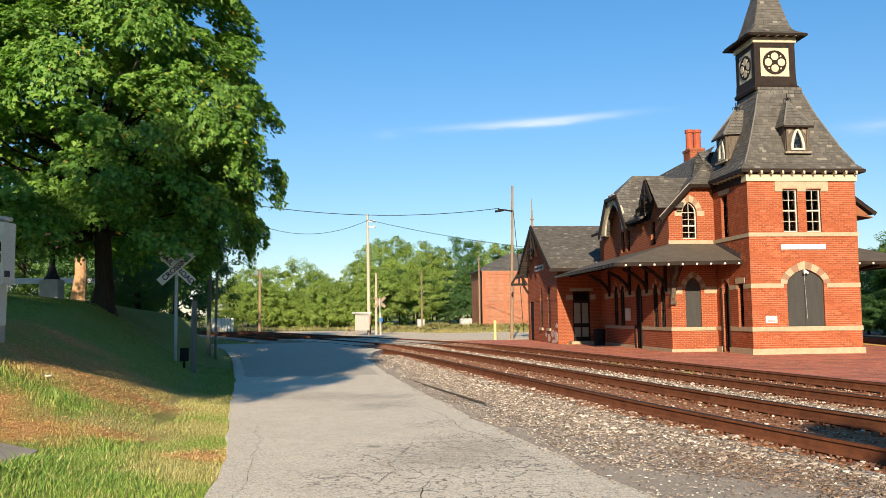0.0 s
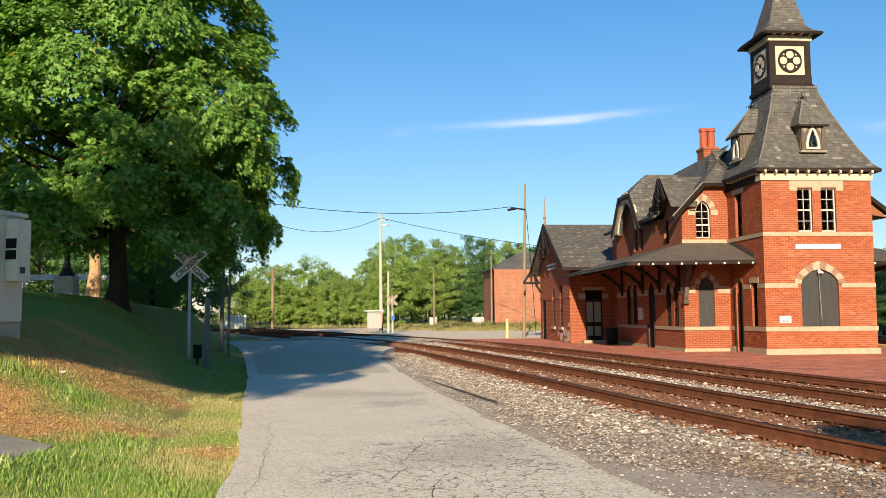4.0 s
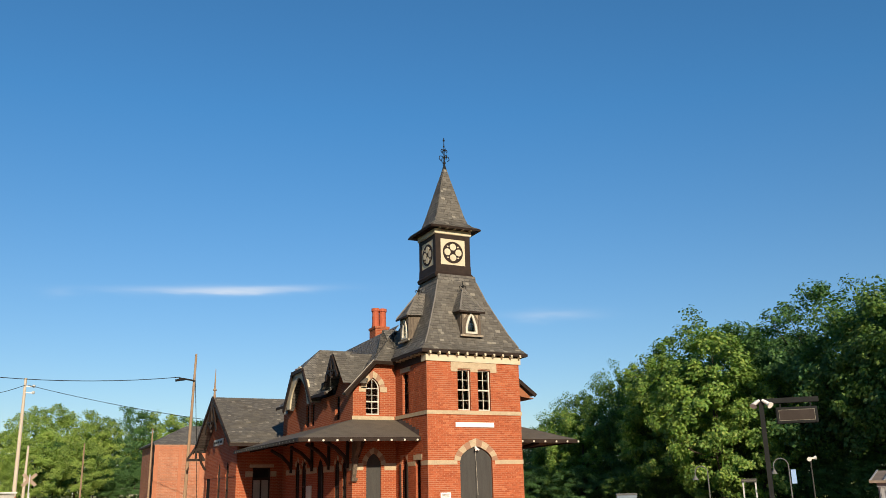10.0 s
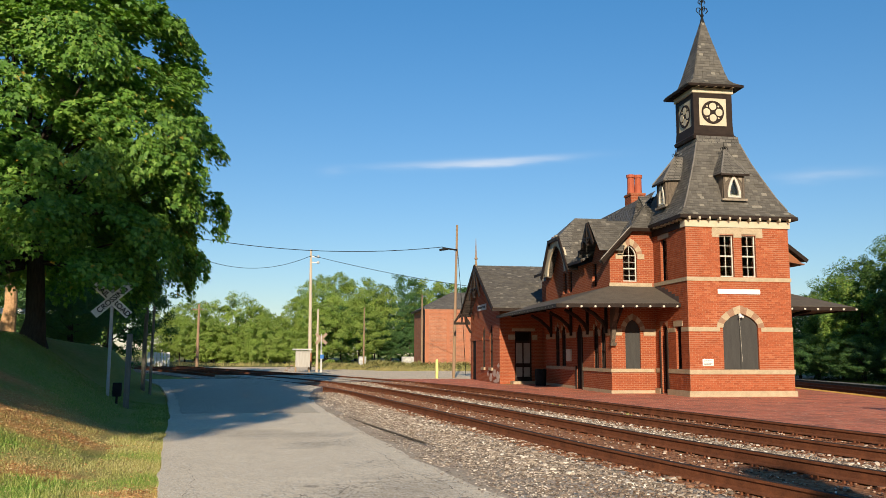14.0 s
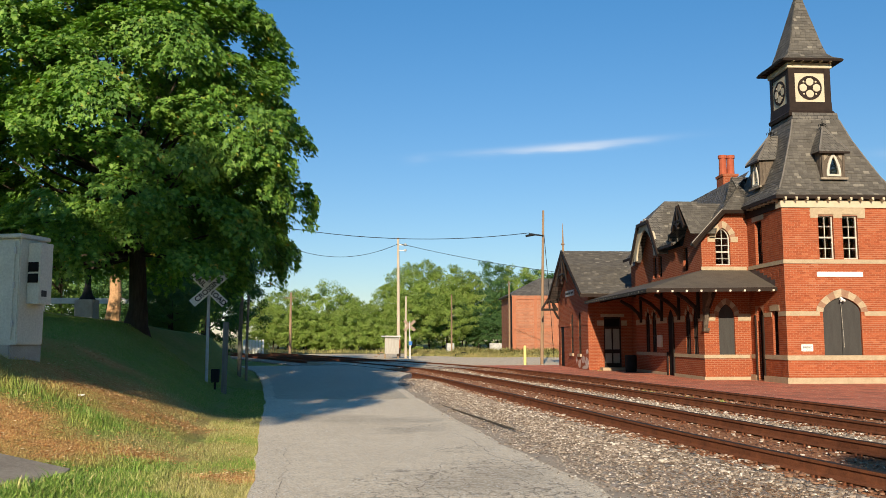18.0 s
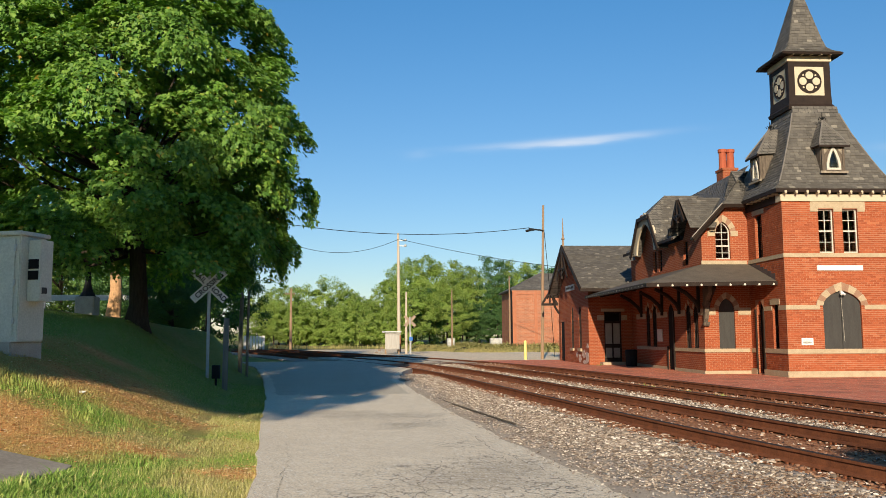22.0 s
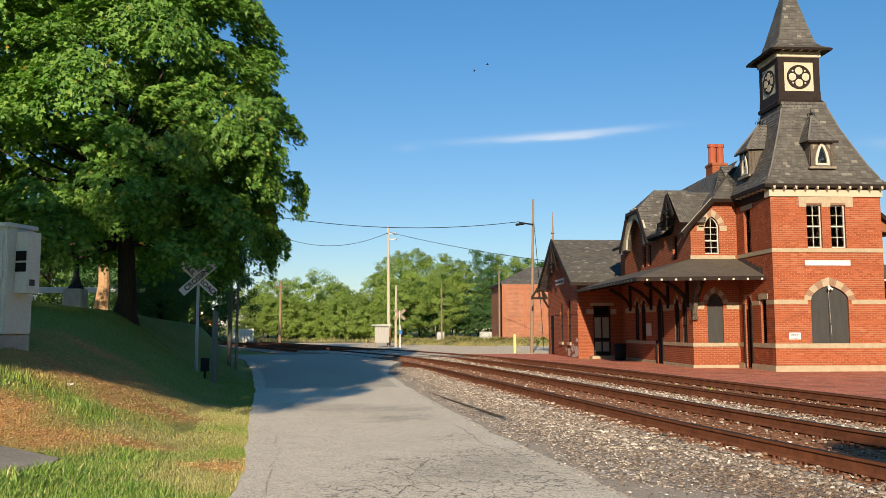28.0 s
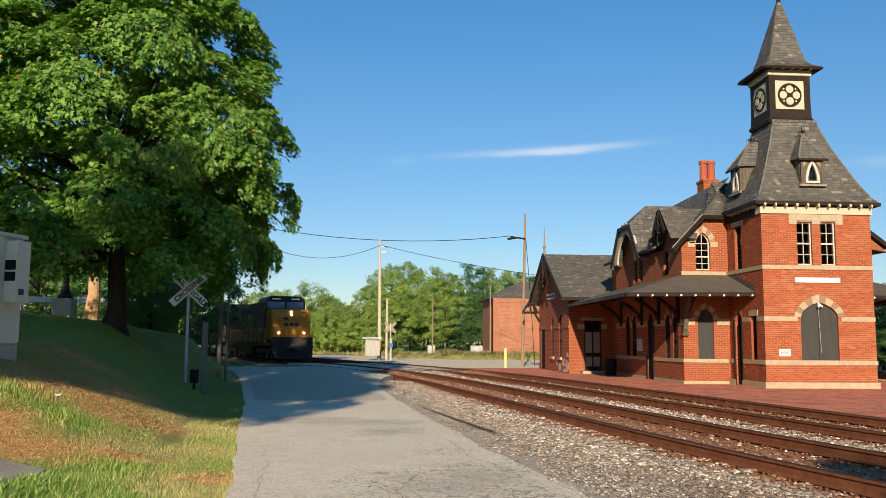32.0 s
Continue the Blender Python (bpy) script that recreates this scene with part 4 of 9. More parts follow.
for i in range(11):
    spart("bracket", corbel(TX0 + 0.05 + i * (TX1 - TX0 - 0.1) / 10, "y", TY0 - 0.06, 6.56), CREAM)
for i in range(9):
    spart("bracket", corbel(TY0 + 0.15 + i * 0.36, "x", TX0 - 0.06, 6.56), STONE)

TCX, TCY = (TX0 + TX1) / 2, 31.15


def hip(profile, cx, cy, dy=1.0, lean=0.0):
    """A square roof through rings of (half width, height); lean: how far its top stands off to the side."""
    b = B()
    rings = [[b.verts.new((cx + lean * (z - profile[0][1]) / (profile[-1][1] - profile[0][1]) + sx * w, cy + sy * w * dy, z)) for sx, sy in ((-1, -1), (1, -1), (1, 1), (-1, 1))] for w, z in profile]
    for r, s in zip(rings, rings[1:]):
        for i in range(4):
            b.faces.new((r[i], r[(i + 1) % 4], s[(i + 1) % 4], s[i]))
    b.faces.new(rings[0][::-1])
    b.faces.new(rings[-1])
    return b


tower_roof = spart("roof", hip([(1.9, 6.62), (2.27, 6.66), (2.29, 6.74), (2.07, 6.98), (1.80, 7.5), (1.50, 8.2), (1.17, 9.0), (0.90, 9.82), (0.865, 10.12)], TCX, TCY, dy=1.03), SLATE, "steep grey slate tower roof")
b = hip([(2.25, 6.60), (2.33, 6.60), (2.33, 6.72), (2.28, 6.735)], TCX, TCY, dy=1.03)
spart("gutter", b, BROWN, "dark gutter board")
for sx in (-1, 1):
    ring = [(2.07, 6.98), (1.80, 7.5), (1.50, 8.2), (1.17, 9.0), (0.90, 9.82)]
    for sy in (-1, 1):
        spart("hip_roll", tube(B(), [(TCX + sx * w, TCY + sy * w * 1.03, z + 0.02) for w, z in ring], [0.03] * 5, 6), LEAD, "grey lead roll along the hip")
# clock stage
KX = 15.53
bm = hip([(0.86, 10.02), (0.89, 10.14), (0.83, 10.22), (0.815, 10.56)], KX, TCY)
spart("clock_base", bm, BROWN)
bm = B()
for sx in (-1, 1):
    for sy in (-1, 1):
        box(bm, KX + sx * 0.69 - 0.12, KX + sx * 0.69 + 0.12, TCY + sy * 0.69 - 0.12, TCY + sy * 0.69 + 0.12, 10.50, 11.9)
for s in (-1, 1):
    box(bm, KX - 0.57, KX + 0.57, TCY + s * 0.75 - 0.05, TCY + s * 0.75 + 0.05, 11.68, 11.9)
    box(bm, KX + s * 0.75 - 0.05, KX + s * 0.75 + 0.05, TCY - 0.57, TCY + 0.57, 11.68, 11.9)
spart("clock_frame", bm, BROWN, "dark timber corner posts")
disc_c = 11.11


def clock_face(m):
    b = box(B(), -0.57, 0.57, -0.02, 0.02, -0.58, 0.57)
    b.transform(m)
    face = spart("clock_panel", b, CREAM, "cream panel with a dark round tracery")
    b = B()
    n = 28
    for i in range(n):
        a0, a1 = 6.28319 * i / n, 6.28319 * (i + 1) / n
        prism(b, [(0.40 * math.cos(a0), 0.40 * math.sin(a0)), (0.40 * math.cos(a1), 0.40 * math.sin(a1)), (0.465 * math.cos(a1), 0.465 * math.sin(a1)), (0.465 * math.cos(a0), 0.465 * math.sin(a0))], "y", -0.05, -0.02)
    prism(b, [(0.41 * math.cos(6.28319 * i / n), 0.41 * math.sin(6.28319 * i / n)) for i in range(n)], "y", -0.035, -0.021)
    b.transform(m)
    part("tracery", b, BROWN, face).matrix_parent_inverse = Matrix()
    for k in range(4):
        a = math.pi / 2 * k
        b = B()
        cxx, czz, r = 0.262 * math.cos(a), 0.232 * math.sin(a), 0.148
        prism(b, [(cxx + r * math.cos(6.28319 * i / 20), czz + r * math.sin(6.28319 * i / 20)) for i in range(20)], "y", -0.05, -0.0355)
        b.transform(m)
        part("roundel", b, CREAM, face).matrix_parent_inverse = Matrix()
        b = B()
        cxx, czz, r = 0.335 * math.cos(a + math.pi / 4), 0.335 * math.sin(a + math.pi / 4), 0.036
        prism(b, [(cxx + r * math.cos(6.28319 * i / 10), czz + r * math.sin(6.28319 * i / 10)) for i in range(10)], "y", -0.05, -0.0355)
        b.transform(m)
        part("roundel", b, CREAM, face).matrix_parent_inverse = Matrix()


clock_face(pose(KX, TCY - 0.765, disc_c))
clock_face(pose(KX - 0.765, TCY, disc_c, 0, 0, -90))
clock_face(pose(KX + 0.765, TCY, disc_c, 0, 0, 90))
clock_face(pose(KX, TCY + 0.765, disc_c, 0, 0, 180))
spart("clock_frieze", hip([(0.83, 11.86), (0.86, 11.88), (0.86, 12.07), (0.83, 12.08)], KX, TCY), CREAM)
for i in range(5):
    spart("bracket", corbel(KX - 0.72 + 0.36 * i, "y", TCY - 0.92, 12.06), STONE)
    # side brackets coloured dark, for the shade on this face
    spart("bracket", corbel(TCY - 0.72 + 0.36 * i, "x", KX - 0.92, 12.06), BROWN)
spart("clock_eave", hip([(0.9, 12.09), (1.16, 12.06), (1.18, 12.12), (1.1, 12.19)], KX, TCY), BROWN, "dark projecting eave")
spart("spire", hip([(1.16, 12.15), (0.90, 12.30), (0.74, 12.48), (0.64, 12.8), (0.045, 15.2)], KX, TCY, 1.0, 0.09), SLATE, "slate spire")
FX = KX + 0.09
b = tube(B(), [(FX, TCY, 15.1), (FX, TCY, 15.3), (FX, TCY, 15.6), (FX, TCY, 16.62)], [0.10, 0.05, 0.03, 0.012])
for z, r in ((15.62, 1.0), (15.98, 0.62)):
    for k in range(4):
        a = math.pi / 2 * k
        d = Vector((math.cos(a), math.sin(a), 0)) * r
        c = Vector((FX, TCY, z))
        tube(b, [c, c + d * 0.10 + Vector((0, 0, 0.12 * r)), c + d * 0.21 + Vector((0, 0, 0.11 * r)), c + d * 0.25, c + d * 0.17 - Vector((0, 0, 0.10 * r))], [0.02] * 5, 5)
for z, r in ((16.5, 0.05), (15.42, 0.075), (16.2, 0.04)):
    bmesh.ops.create_uvsphere(b, u_segments=10, v_segments=6, radius=r, matrix=pose(FX, TCY, z))
spart("finial", b, BLACKM, "wrought iron finial")


DORMER_WOOD = plain("peeling_dormer_paint", (0.055, 0.042, 0.034), (0.17, 0.135, 0.10), 6, 0.9, fine=45, stretch=(3, 3, 0.7))
DORMER_TRIM = plain("weathered_cream_trim", (0.17, 0.14, 0.105), (0.36, 0.30, 0.225), 9, 0.85, fine=60)


def dormer(m):
    """A small pointed dormer; local -y is its front, its sill at the origin."""
    def at(ob):
        ob.matrix_parent_inverse = Matrix()
    b = B()
    wall(b, "y", 0, 0.08, -0.40, 0.40, 0, 0.95, [(-0.2, 0.2, 0.10, 0.34, 0.46)])
    box(b, -0.42, -0.34, 0.08, 1.0, 0, 0.95)
    box(b, 0.34, 0.42, 0.08, 1.0, 0, 0.95)
    b.transform(m)
    d = spart("dormer", b, DORMER_WOOD, "small dormer with dark peeling paint")
    b = box(B(), -0.50, 0.50, -0.09, 0.0, -0.08, 0.0)
    b.transform(m)
    at(part("sill", b, DORMER_TRIM, d, "weathered sill"))
    for u in (-0.42, 0.34):
        b = box(B(), u, u + 0.08, -0.03, 0.0, 0.0, 0.90)
        b.transform(m)
        at(part("stile", b, DORMER_WOOD, d))
    for sx in (-1, 1):
        b = B()
        prism(b, [(sx * 0.33, 0.86), (sx * 0.33, 0.62), (sx * 0.24, 0.72), (sx * 0.14, 0.86)], "y", -0.022, 0.0)
        b.transform(m)
        at(part("spandrel", b, DORMER_TRIM, d))
    b = B()
    v = [b.verts.new(p) for p in ((-0.56, -0.16, 0.93), (0.56, -0.16, 0.93), (0.56, 1.1, 1.0), (-0.56, 1.1, 1.0), (0, 0.60, 2.0), (0, 1.25, 2.05))]
    for q in ((0, 1, 4), (1, 2, 5, 4), (3, 0, 4, 5), (0, 3, 2, 1)):
        b.faces.new([v[i] for i in q])
    b.transform(m)
    at(part("dormer_roof", b, SLATE, d))
    b = box(B(), -0.57, 0.57, -0.17, -0.12, 0.86, 0.93)
    b.transform(m)
    at(part("fascia", b, BROWN, d))
    for sx in (-1, 1):
        b = beam(B(), (sx * 0.55, -0.15, 0.95), (0, 0.60, 2.02), 0.05, 0.05)
        b.transform(m)
        at(part("ridge_roll", b, LEAD, d))
    inner = [(-0.17, 0.12), (-0.17, 0.26), (-0.125, 0.46), (-0.06, 0.64), (0, 0.76), (0.06, 0.64), (0.125, 0.46), (0.17, 0.26), (0.17, 0.12)]
    outer = [(-0.26, 0.04), (-0.26, 0.27), (-0.21, 0.49), (-0.12, 0.72), (0, 0.89), (0.12, 0.72), (0.21, 0.49), (0.26, 0.27), (0.26, 0.04)]
    b = B()
    for k in range(8):
        prism(b, [inner[k], inner[k + 1], outer[k + 1], outer[k]], "y", -0.05, 0.05)
    prism(b, [outer[0], outer[8], inner[8], inner[0]], "y", -0.05, 0.05)
    b.transform(m)
    at(part("dormer_frame", weld(b), SASH, d, "pointed white window frame"))
    b = prism(B(), inner, "y", 0.02, 0.03)
    b.transform(m)
    at(part("pane", b, PANE, d))
    b = tube(B(), [(0, 0.62, 1.95), (0, 0.62, 2.32)], [0.03, 0.010], 6)
    for k in range(4):
        a = math.pi / 2 * k
        x, y = math.cos(a), math.sin(a)
        tube(b, [(0, 0.62, 2.03), (0.09 * x, 0.62 + 0.09 * y, 2.14), (0.15 * x, 0.62 + 0.15 * y, 2.10), (0.13 * x, 0.62 + 0.13 * y, 2.03)], [0.014] * 4, 5)
    b.transform(m)
    at(part("finial", b, BLACKM, d))


dormer(pose(TCX, TCY - 2.02, 7.42))
dormer(pose(TCX - 1.97, TCY, 7.42, 0, 0, -90))

# ---- main block: x 11.75 to 19.5, y 32 to 41 ----
MX0, MX1, MY0, MY1 = 11.75, 19.5, 32.0, 41.2
bm = B()
wall(bm, "y", MY0, MY0 + 0.3, MX0, TX0, 0.1, 4.3, [(12.33, 12.96, 1.06, 2.55, 0.45)])
u0, u1 = MX0, TX0
head = arch_pts(12.31, 12.89, 5.55, 0.42)
prism(bm, [(u0, 4.3), (12.31, 4.3), (12.31, 5.55), (12.31, 6.05), (u0 + 0.65, 6.12), (u0, 5.42)], "y", MY0, MY0 + 0.3)
prism(bm, [(12.31, 4.3), (12.89, 4.3), (12.89, 4.5), (12.31, 4.5)], "y", MY0, MY0 + 0.3)
prism(bm, [(12.31, 6.05), (12.31, 5.55)] + head[1:-1] + [(12.89, 5.55), (12.89, 6.6), (12.84, 6.6)], "y", MY0, MY0 + 0.3)
prism(bm, [(12.89, 4.3), (u1, 4.3), (u1, 6.6), (12.89, 6.6)], "y", MY0, MY0 + 0.3)
wall(bm, "x", MX0, MX0 + 0.3, MY0 + 0.3, MY1, 0.1, 4.3, [(32.65, 33.15, 1.06, 2.45, 0.4), (33.5, 34.05, 1.06, 2.45, 0.4), (35.6, 36.35, 0.12, 2.5, 0.45), (38.0, 38.6, 1.06, 2.55, 0.45), (39.0, 39.6, 1.06, 2.55, 0.45)])
wall(bm, "x", MX0, MX0 + 0.3, MY0 + 0.3, MY1, 4.3, 5.5, [(33.55, 34.1, 4.42, 5.4, 0), (36.95, 37.45, 4.42, 5.4, 0), (37.75, 38.25, 4.42, 5.4, 0)])
prism(bm, [(36.3, 5.5), (39.9, 5.5), (38.8, 6.95), (37.4, 6.95)], "x", MX0, MX0 + 0.3)
prism(bm, [(32.05, 5.5), (34.1, 5.5), (33.07, 6.75)], "x", MX0, MX0 + 0.3)
box(bm, MX1 - 0.3, MX1, MY0, MY1, 0.1, 5.5)
box(bm, TX1, MX1 - 0.3, MY0 + 1.3, MY0 + 1.6, 0.1, 5.5)
box(bm, MX0 + 0.3, MX1 - 0.3, MY1 - 0.3, MY1, 0.1, 7.5)
spart("main_wall", weld(bm), BRICK, "red brick walls of the main block")
for z0, z1, pr in ((0.1, 0.22, 0.05), (0.92, 1.06, 0.035), (4.30, 4.44, 0.035)):
    b = box(B(), MX0 - pr, TX0 - 0.1, MY0 - pr, MY0, z0, z1)
    if z0 != 4.30:
        box(b, MX0 - pr, MX0, MY0, 35.55, z0, z1)
        box(b, MX0 - pr, MX0, 36.4, MY1, z0, z1)
    loose(b, "stone_band", STONE)
b = box(B(), MX0 - 0.02, 12.20, MY0 - 0.02, MY0, 2.36, 2.62)
box(b, 13.09, TX0, MY0 - 0.02, MY0, 2.36, 2.62)
loose(b, "stone_band", STONE)
loose(arch_band(B(), "y", MY0 - 0.025, MY0 + 0.02, 12.33, 12.96, 2.55, 0.45, 0.2, 4, 1), "arch_stone", STONE)
loose(arch_band(B(), "y", MY0 - 0.018, MY0 + 0.02, 12.33, 12.96, 2.55, 0.45, 0.2, 4, 0), "arch_stone", STONE2)
shutter("y", MY0, 12.33, 12.96, 1.06, 2.55, 0.45, 1)
loose(arch_band(B(), "y", MY0 - 0.025, MY0 + 0.02, 12.31, 12.89, 5.55, 0.42, 0.24, 4, 0), "arch_stone", STONE)
loose(arch_band(B(), "y", MY0 - 0.018, MY0 + 0.02, 12.31, 12.89, 5.55, 0.42, 0.24, 4, 1), "arch_stone", STONE2)
loose(box(box(B(), 12.0, 12.29, MY0 - 0.025, MY0, 5.4, 5.6), 12.91, 13.2, MY0 - 0.025, MY0, 5.4, 5.6), "arch_stone", STONE)
sash("y", MY0, 12.31, 12.89, 4.5, 5.55, 0.42)
for a, c in ((32.65, 33.15), (33.5, 34.05)):
    sash("x", MX0, a, c, 1.06, 2.45, 0.4, colour=BROWN, deep=0.015, pane=BLACK_PANE)
for a, c in ((38.0, 38.6), (39.0, 39.6)):
    sash("x", MX0, a, c, 1.06, 2.55, 0.45, colour=BROWN, deep=0.015, pane=BLACK_PANE)
for a, c in ((33.55, 34.1), (36.95, 37.45), (37.75, 38.25)):
    sash("x", MX0, a, c, 4.42, 5.4, colour=BROWN)
# doorway filled in black, the darkness within put into the colour
shutter("x", MX0, 35.6, 36.35, 0.12, 2.5, 0.45, 1, 0.02, DARK)
b = B()
box(b, MX0 - 0.06, MX0, 35.5, 35.6, 0.1, 2.6)
box(b, MX0 - 0.06, MX0, 36.35, 36.45, 0.1, 1.1)
spart("door_frame", b, BROWN)
b = B()
for a, c in ((32.05, 32.58), (33.22, 33.43), (34.12, 35.5), (36.45, 37.92), (38.67, 38.93), (39.67, MY1)):
    box(b, MX0 - 0.02, MX0, a, c, 2.36, 2.60)
loose(b, "stone_band", STONE, "cream stone impost")
for a, c, sp in ((32.65, 33.15, 2.45), (33.5, 34.05, 2.45), (38.0, 38.6, 2.55), (39.0, 39.6, 2.55)):
    loose(arch_band(B(), "x", MX0 - 0.022, MX0 + 0.02, a, c, sp, 0.42, 0.14, 3, 0), "arch_stone", STONE)
spart("notice_board", bbox(MX0 - 0.07, MX0 - 0.002, 37.1, 37.75, 1.3, 1.85, 0.01), CABINET, "grey notice board on the wall")

# roof: eaves at 5.35, flat deck at 8.2
RX0, RX1, RY0, RY1 = 11.32, 20.1, 31.72, 41.7
RT = 0.09


def slab(b, pts, t):
    """A roof slab: a flat outline given in space, thickened downwards."""
    pts = [Vector(p) for p in pts]
    n = (pts[1] - pts[0]).cross(pts[2] - pts[0]).normalized()
    if n.z < 0:
        pts.reverse()
        n = -n
    hi, lo = [b.verts.new(p) for p in pts], [b.verts.new(p - n * t) for p in pts]
    k = len(pts)
    b.faces.new(hi)
    b.faces.new(lo[::-1])
    for i in range(k):
        b.faces.new((hi[i], lo[i], lo[(i + 1) % k], hi[(i + 1) % k]))
    return b


b = B()
slab(b, [(12.27, RY0, 6.29), (12.55, RY0, 6.62), (14.15, 33.4, 8.25), (14.15, RY1, 8.25), (12.27, RY1, 6.29)], RT)
for ya, yb in ((34.15, 36.15), (40.1, RY1)):
    slab(b, [(RX0, ya, 5.60), (12.27, ya, 6.36), (12.27, yb, 6.36), (RX0, yb, 5.60)], RT)
slab(b, [(RX0, RY0, 5.30), (12.27, RY0, 6.29), (12.27, 32.05, 6.29), (RX0, 32.05, 5.30)], RT)
slab(b, [(12.55, RY0, 6.62), (TX0, RY0, 6.62), (TX0, 33.4, 8.25), (14.15, 33.4, 8.25)], RT)
slab(b, [(14.15, 33.4, 8.25), (17.1, 33.4, 8.25), (17.1, RY1, 8.25), (14.15, RY1, 8.25)], RT)
slab(b, [(20.7, 32.6, 5.60), (17.1, 32.6, 8.25), (17.1, RY1, 8.25), (20.7, RY1, 5.60)], RT)
spart("roof", b, SLATE, "grey slate main roof")
b = B()
slab(b, [(RX0 - 0.02, RY0 - 0.06, 5.26), (12.55, RY0 - 0.06, 6.60), (TX0, RY0 - 0.06, 6.60), (TX0, RY0 - 0.002, 6.50), (12.60, RY0 - 0.002, 6.48), (RX0 + 0.05, RY0 - 0.002, 5.14)], 0.05)
beam(b, (RX0, RY0 - 0.03, 5.24), (12.55, RY0 - 0.03, 6.56), 0.06, 0.16)
beam(b, (12.5, RY0 - 0.03, 6.56), (TX0, RY0 - 0.03, 6.56), 0.06, 0.14)
beam(b, (RX0 - 0.02, 34.15, 5.55), (RX0 - 0.02, 36.15, 5.55), 0.06, 0.12)
beam(b, (RX0 - 0.02, 40.1, 5.55), (RX0 - 0.02, RY1, 5.55), 0.06, 0.12)
beam(b, (20.68, 32.57, 5.54), (17.3, 32.57, 8.05), 0.05, 0.16)
loose(b, "barge_board", BROWN, "dark eave board")
spart("soffit", slab(B(), [(20.6, 32.66, 5.44), (19.5, 32.66, 5.6), (19.5, RY1, 5.6), (20.6, RY1, 5.44)], 0.05), plain("brown_soffit_boards", (0.20, 0.075, 0.035), (0.28, 0.11, 0.05), 4, 0.8), "reddish brown soffit boards")
spart("side_gable", prism(B(), [(19.5, 5.5), (20.5, 5.5), (19.5, 6.28)], "y", 32.75, 32.85), plain("brown_gable_boards", (0.22, 0.085, 0.04), (0.30, 0.12, 0.055), 4, 0.8))
b = B()
beam(b, (RX0 - 0.04, RY0 - 0.02, 5.33), (12.52, RY0 - 0.02, 6.66), 0.05, 0.04)
spart("flashing", b, plain("pale_flashing", (0.20, 0.18, 0.15), (0.30, 0.27, 0.23), 4, 0.6))


# cross gables on the track side
def gable_roof(b, y0, y1, eave, ridge, x_front, x_back, clip=0.0, front_hip=0.0):
    ym = (y0 + y1) / 2
    s = (ridge - eave) / (ym - y0)
    yc0, yc1 = ym - clip / s, ym + clip / s
    slab(b, [(x_front, y0, eave), (x_front, yc0, ridge - clip), (x_front + front_hip, ym, ridge), (x_back, ym, ridge), (x_front + 1.0, y0, eave)], 0.08)
    slab(b, [(x_front, y1, eave), (x_front, yc1, ridge - clip), (x_front + front_hip, ym, ridge), (x_back, ym, ridge), (x_front + 1.0, y1, eave)], 0.08)
    if clip:
        slab(b, [(x_front - 0.1, yc0 - 0.05, ridge - clip - 0.06), (x_front - 0.1, yc1 + 0.05, ridge - clip - 0.06), (x_front + front_hip, ym, ridge)], 0.08)
    return b


spart("gable_roof", gable_roof(B(), 36.0, 40.2, 5.4, 8.0, 11.3, 14.3, 1.0, 1.0), SLATE, "clipped slate cross gable")
spart("gable_roof", gable_roof(B(), 31.75, 34.4, 5.7, 7.08, 11.25, 13.1), SLATE, "small slate cross gable")
# big pointed barge arch of the clipped gable
b = B()
inner, outer = arch_pts(36.75, 39.45, 5.35, 1.35, 7), arch_pts(36.3, 39.9, 5.35, 1.85, 7)
for i in range(len(inner) - 1):
    prism(b, [inner[i], inner[i + 1], outer[i + 1], outer[i]], "x", 11.32, 11.40)
spart("barge_arch", weld(b), CREAM, "cream pierced barge board in a pointed arch")


b = B()
beam(b, (11.24, 35.95, 5.28), (11.24, 37.30, 6.95), 0.06, 0.20)
beam(b, (11.24, 40.25, 5.28), (11.24, 38.90, 6.95), 0.06, 0.20)
beam(b, (11.22, 37.24, 6.93), (11.22, 38.96, 6.93), 0.06, 0.16)
loose(b, "barge_board", BROWN, "dark barge board")


def truss(x, y, z, w, h):
    """Open timber truss in a gable top."""
    b = B()
    beam(b, (x, y, z + h), (x, y, z - 0.5 * h), 0.09)
    beam(b, (x, y - w, z), (x, y + w, z), 0.08)
    for s in (-1, 1):
        beam(b, (x, y + s * w * 1.45, z - 0.5 * h), (x, y, z + h), 0.06, 0.16)
        beam(b, (x, y + s * w * 0.9, z), (x, y, z - 0.35 * h), 0.07)
    return b


spart("gable_truss", truss(11.2, 33.07, 6.35, 0.5, 0.6), BROWN, "dark timber gable truss")
spart("vent_box", bbox(11.5, 11.9, 34.9, 35.3, 5.6, 6.1, 0.02), BROWN)
# chimney
b = bbox(14.62, 15.3, 36.8, 37.6, 8.0, 9.05, 0.02)
box(b, 14.59, 15.33, 36.77, 37.63, 8.97, 9.08)
ch = spart("chimney", b, BRICK, "brick chimney stack")
for cxp in (14.78, 15.14):
    b = tube(B(), [(cxp, 37.2, 9.1), (cxp, 37.2, 9.2), (cxp, 37.2, 9.85), (cxp, 37.2, 9.86), (cxp, 37.2, 10.0)], [0.19, 0.17, 0.16, 0.20, 0.20], 10)
    part("chimney_pot", b, TERRACOTTA, ch, "red terracotta chimney pot").matrix_parent_inverse = Matrix()

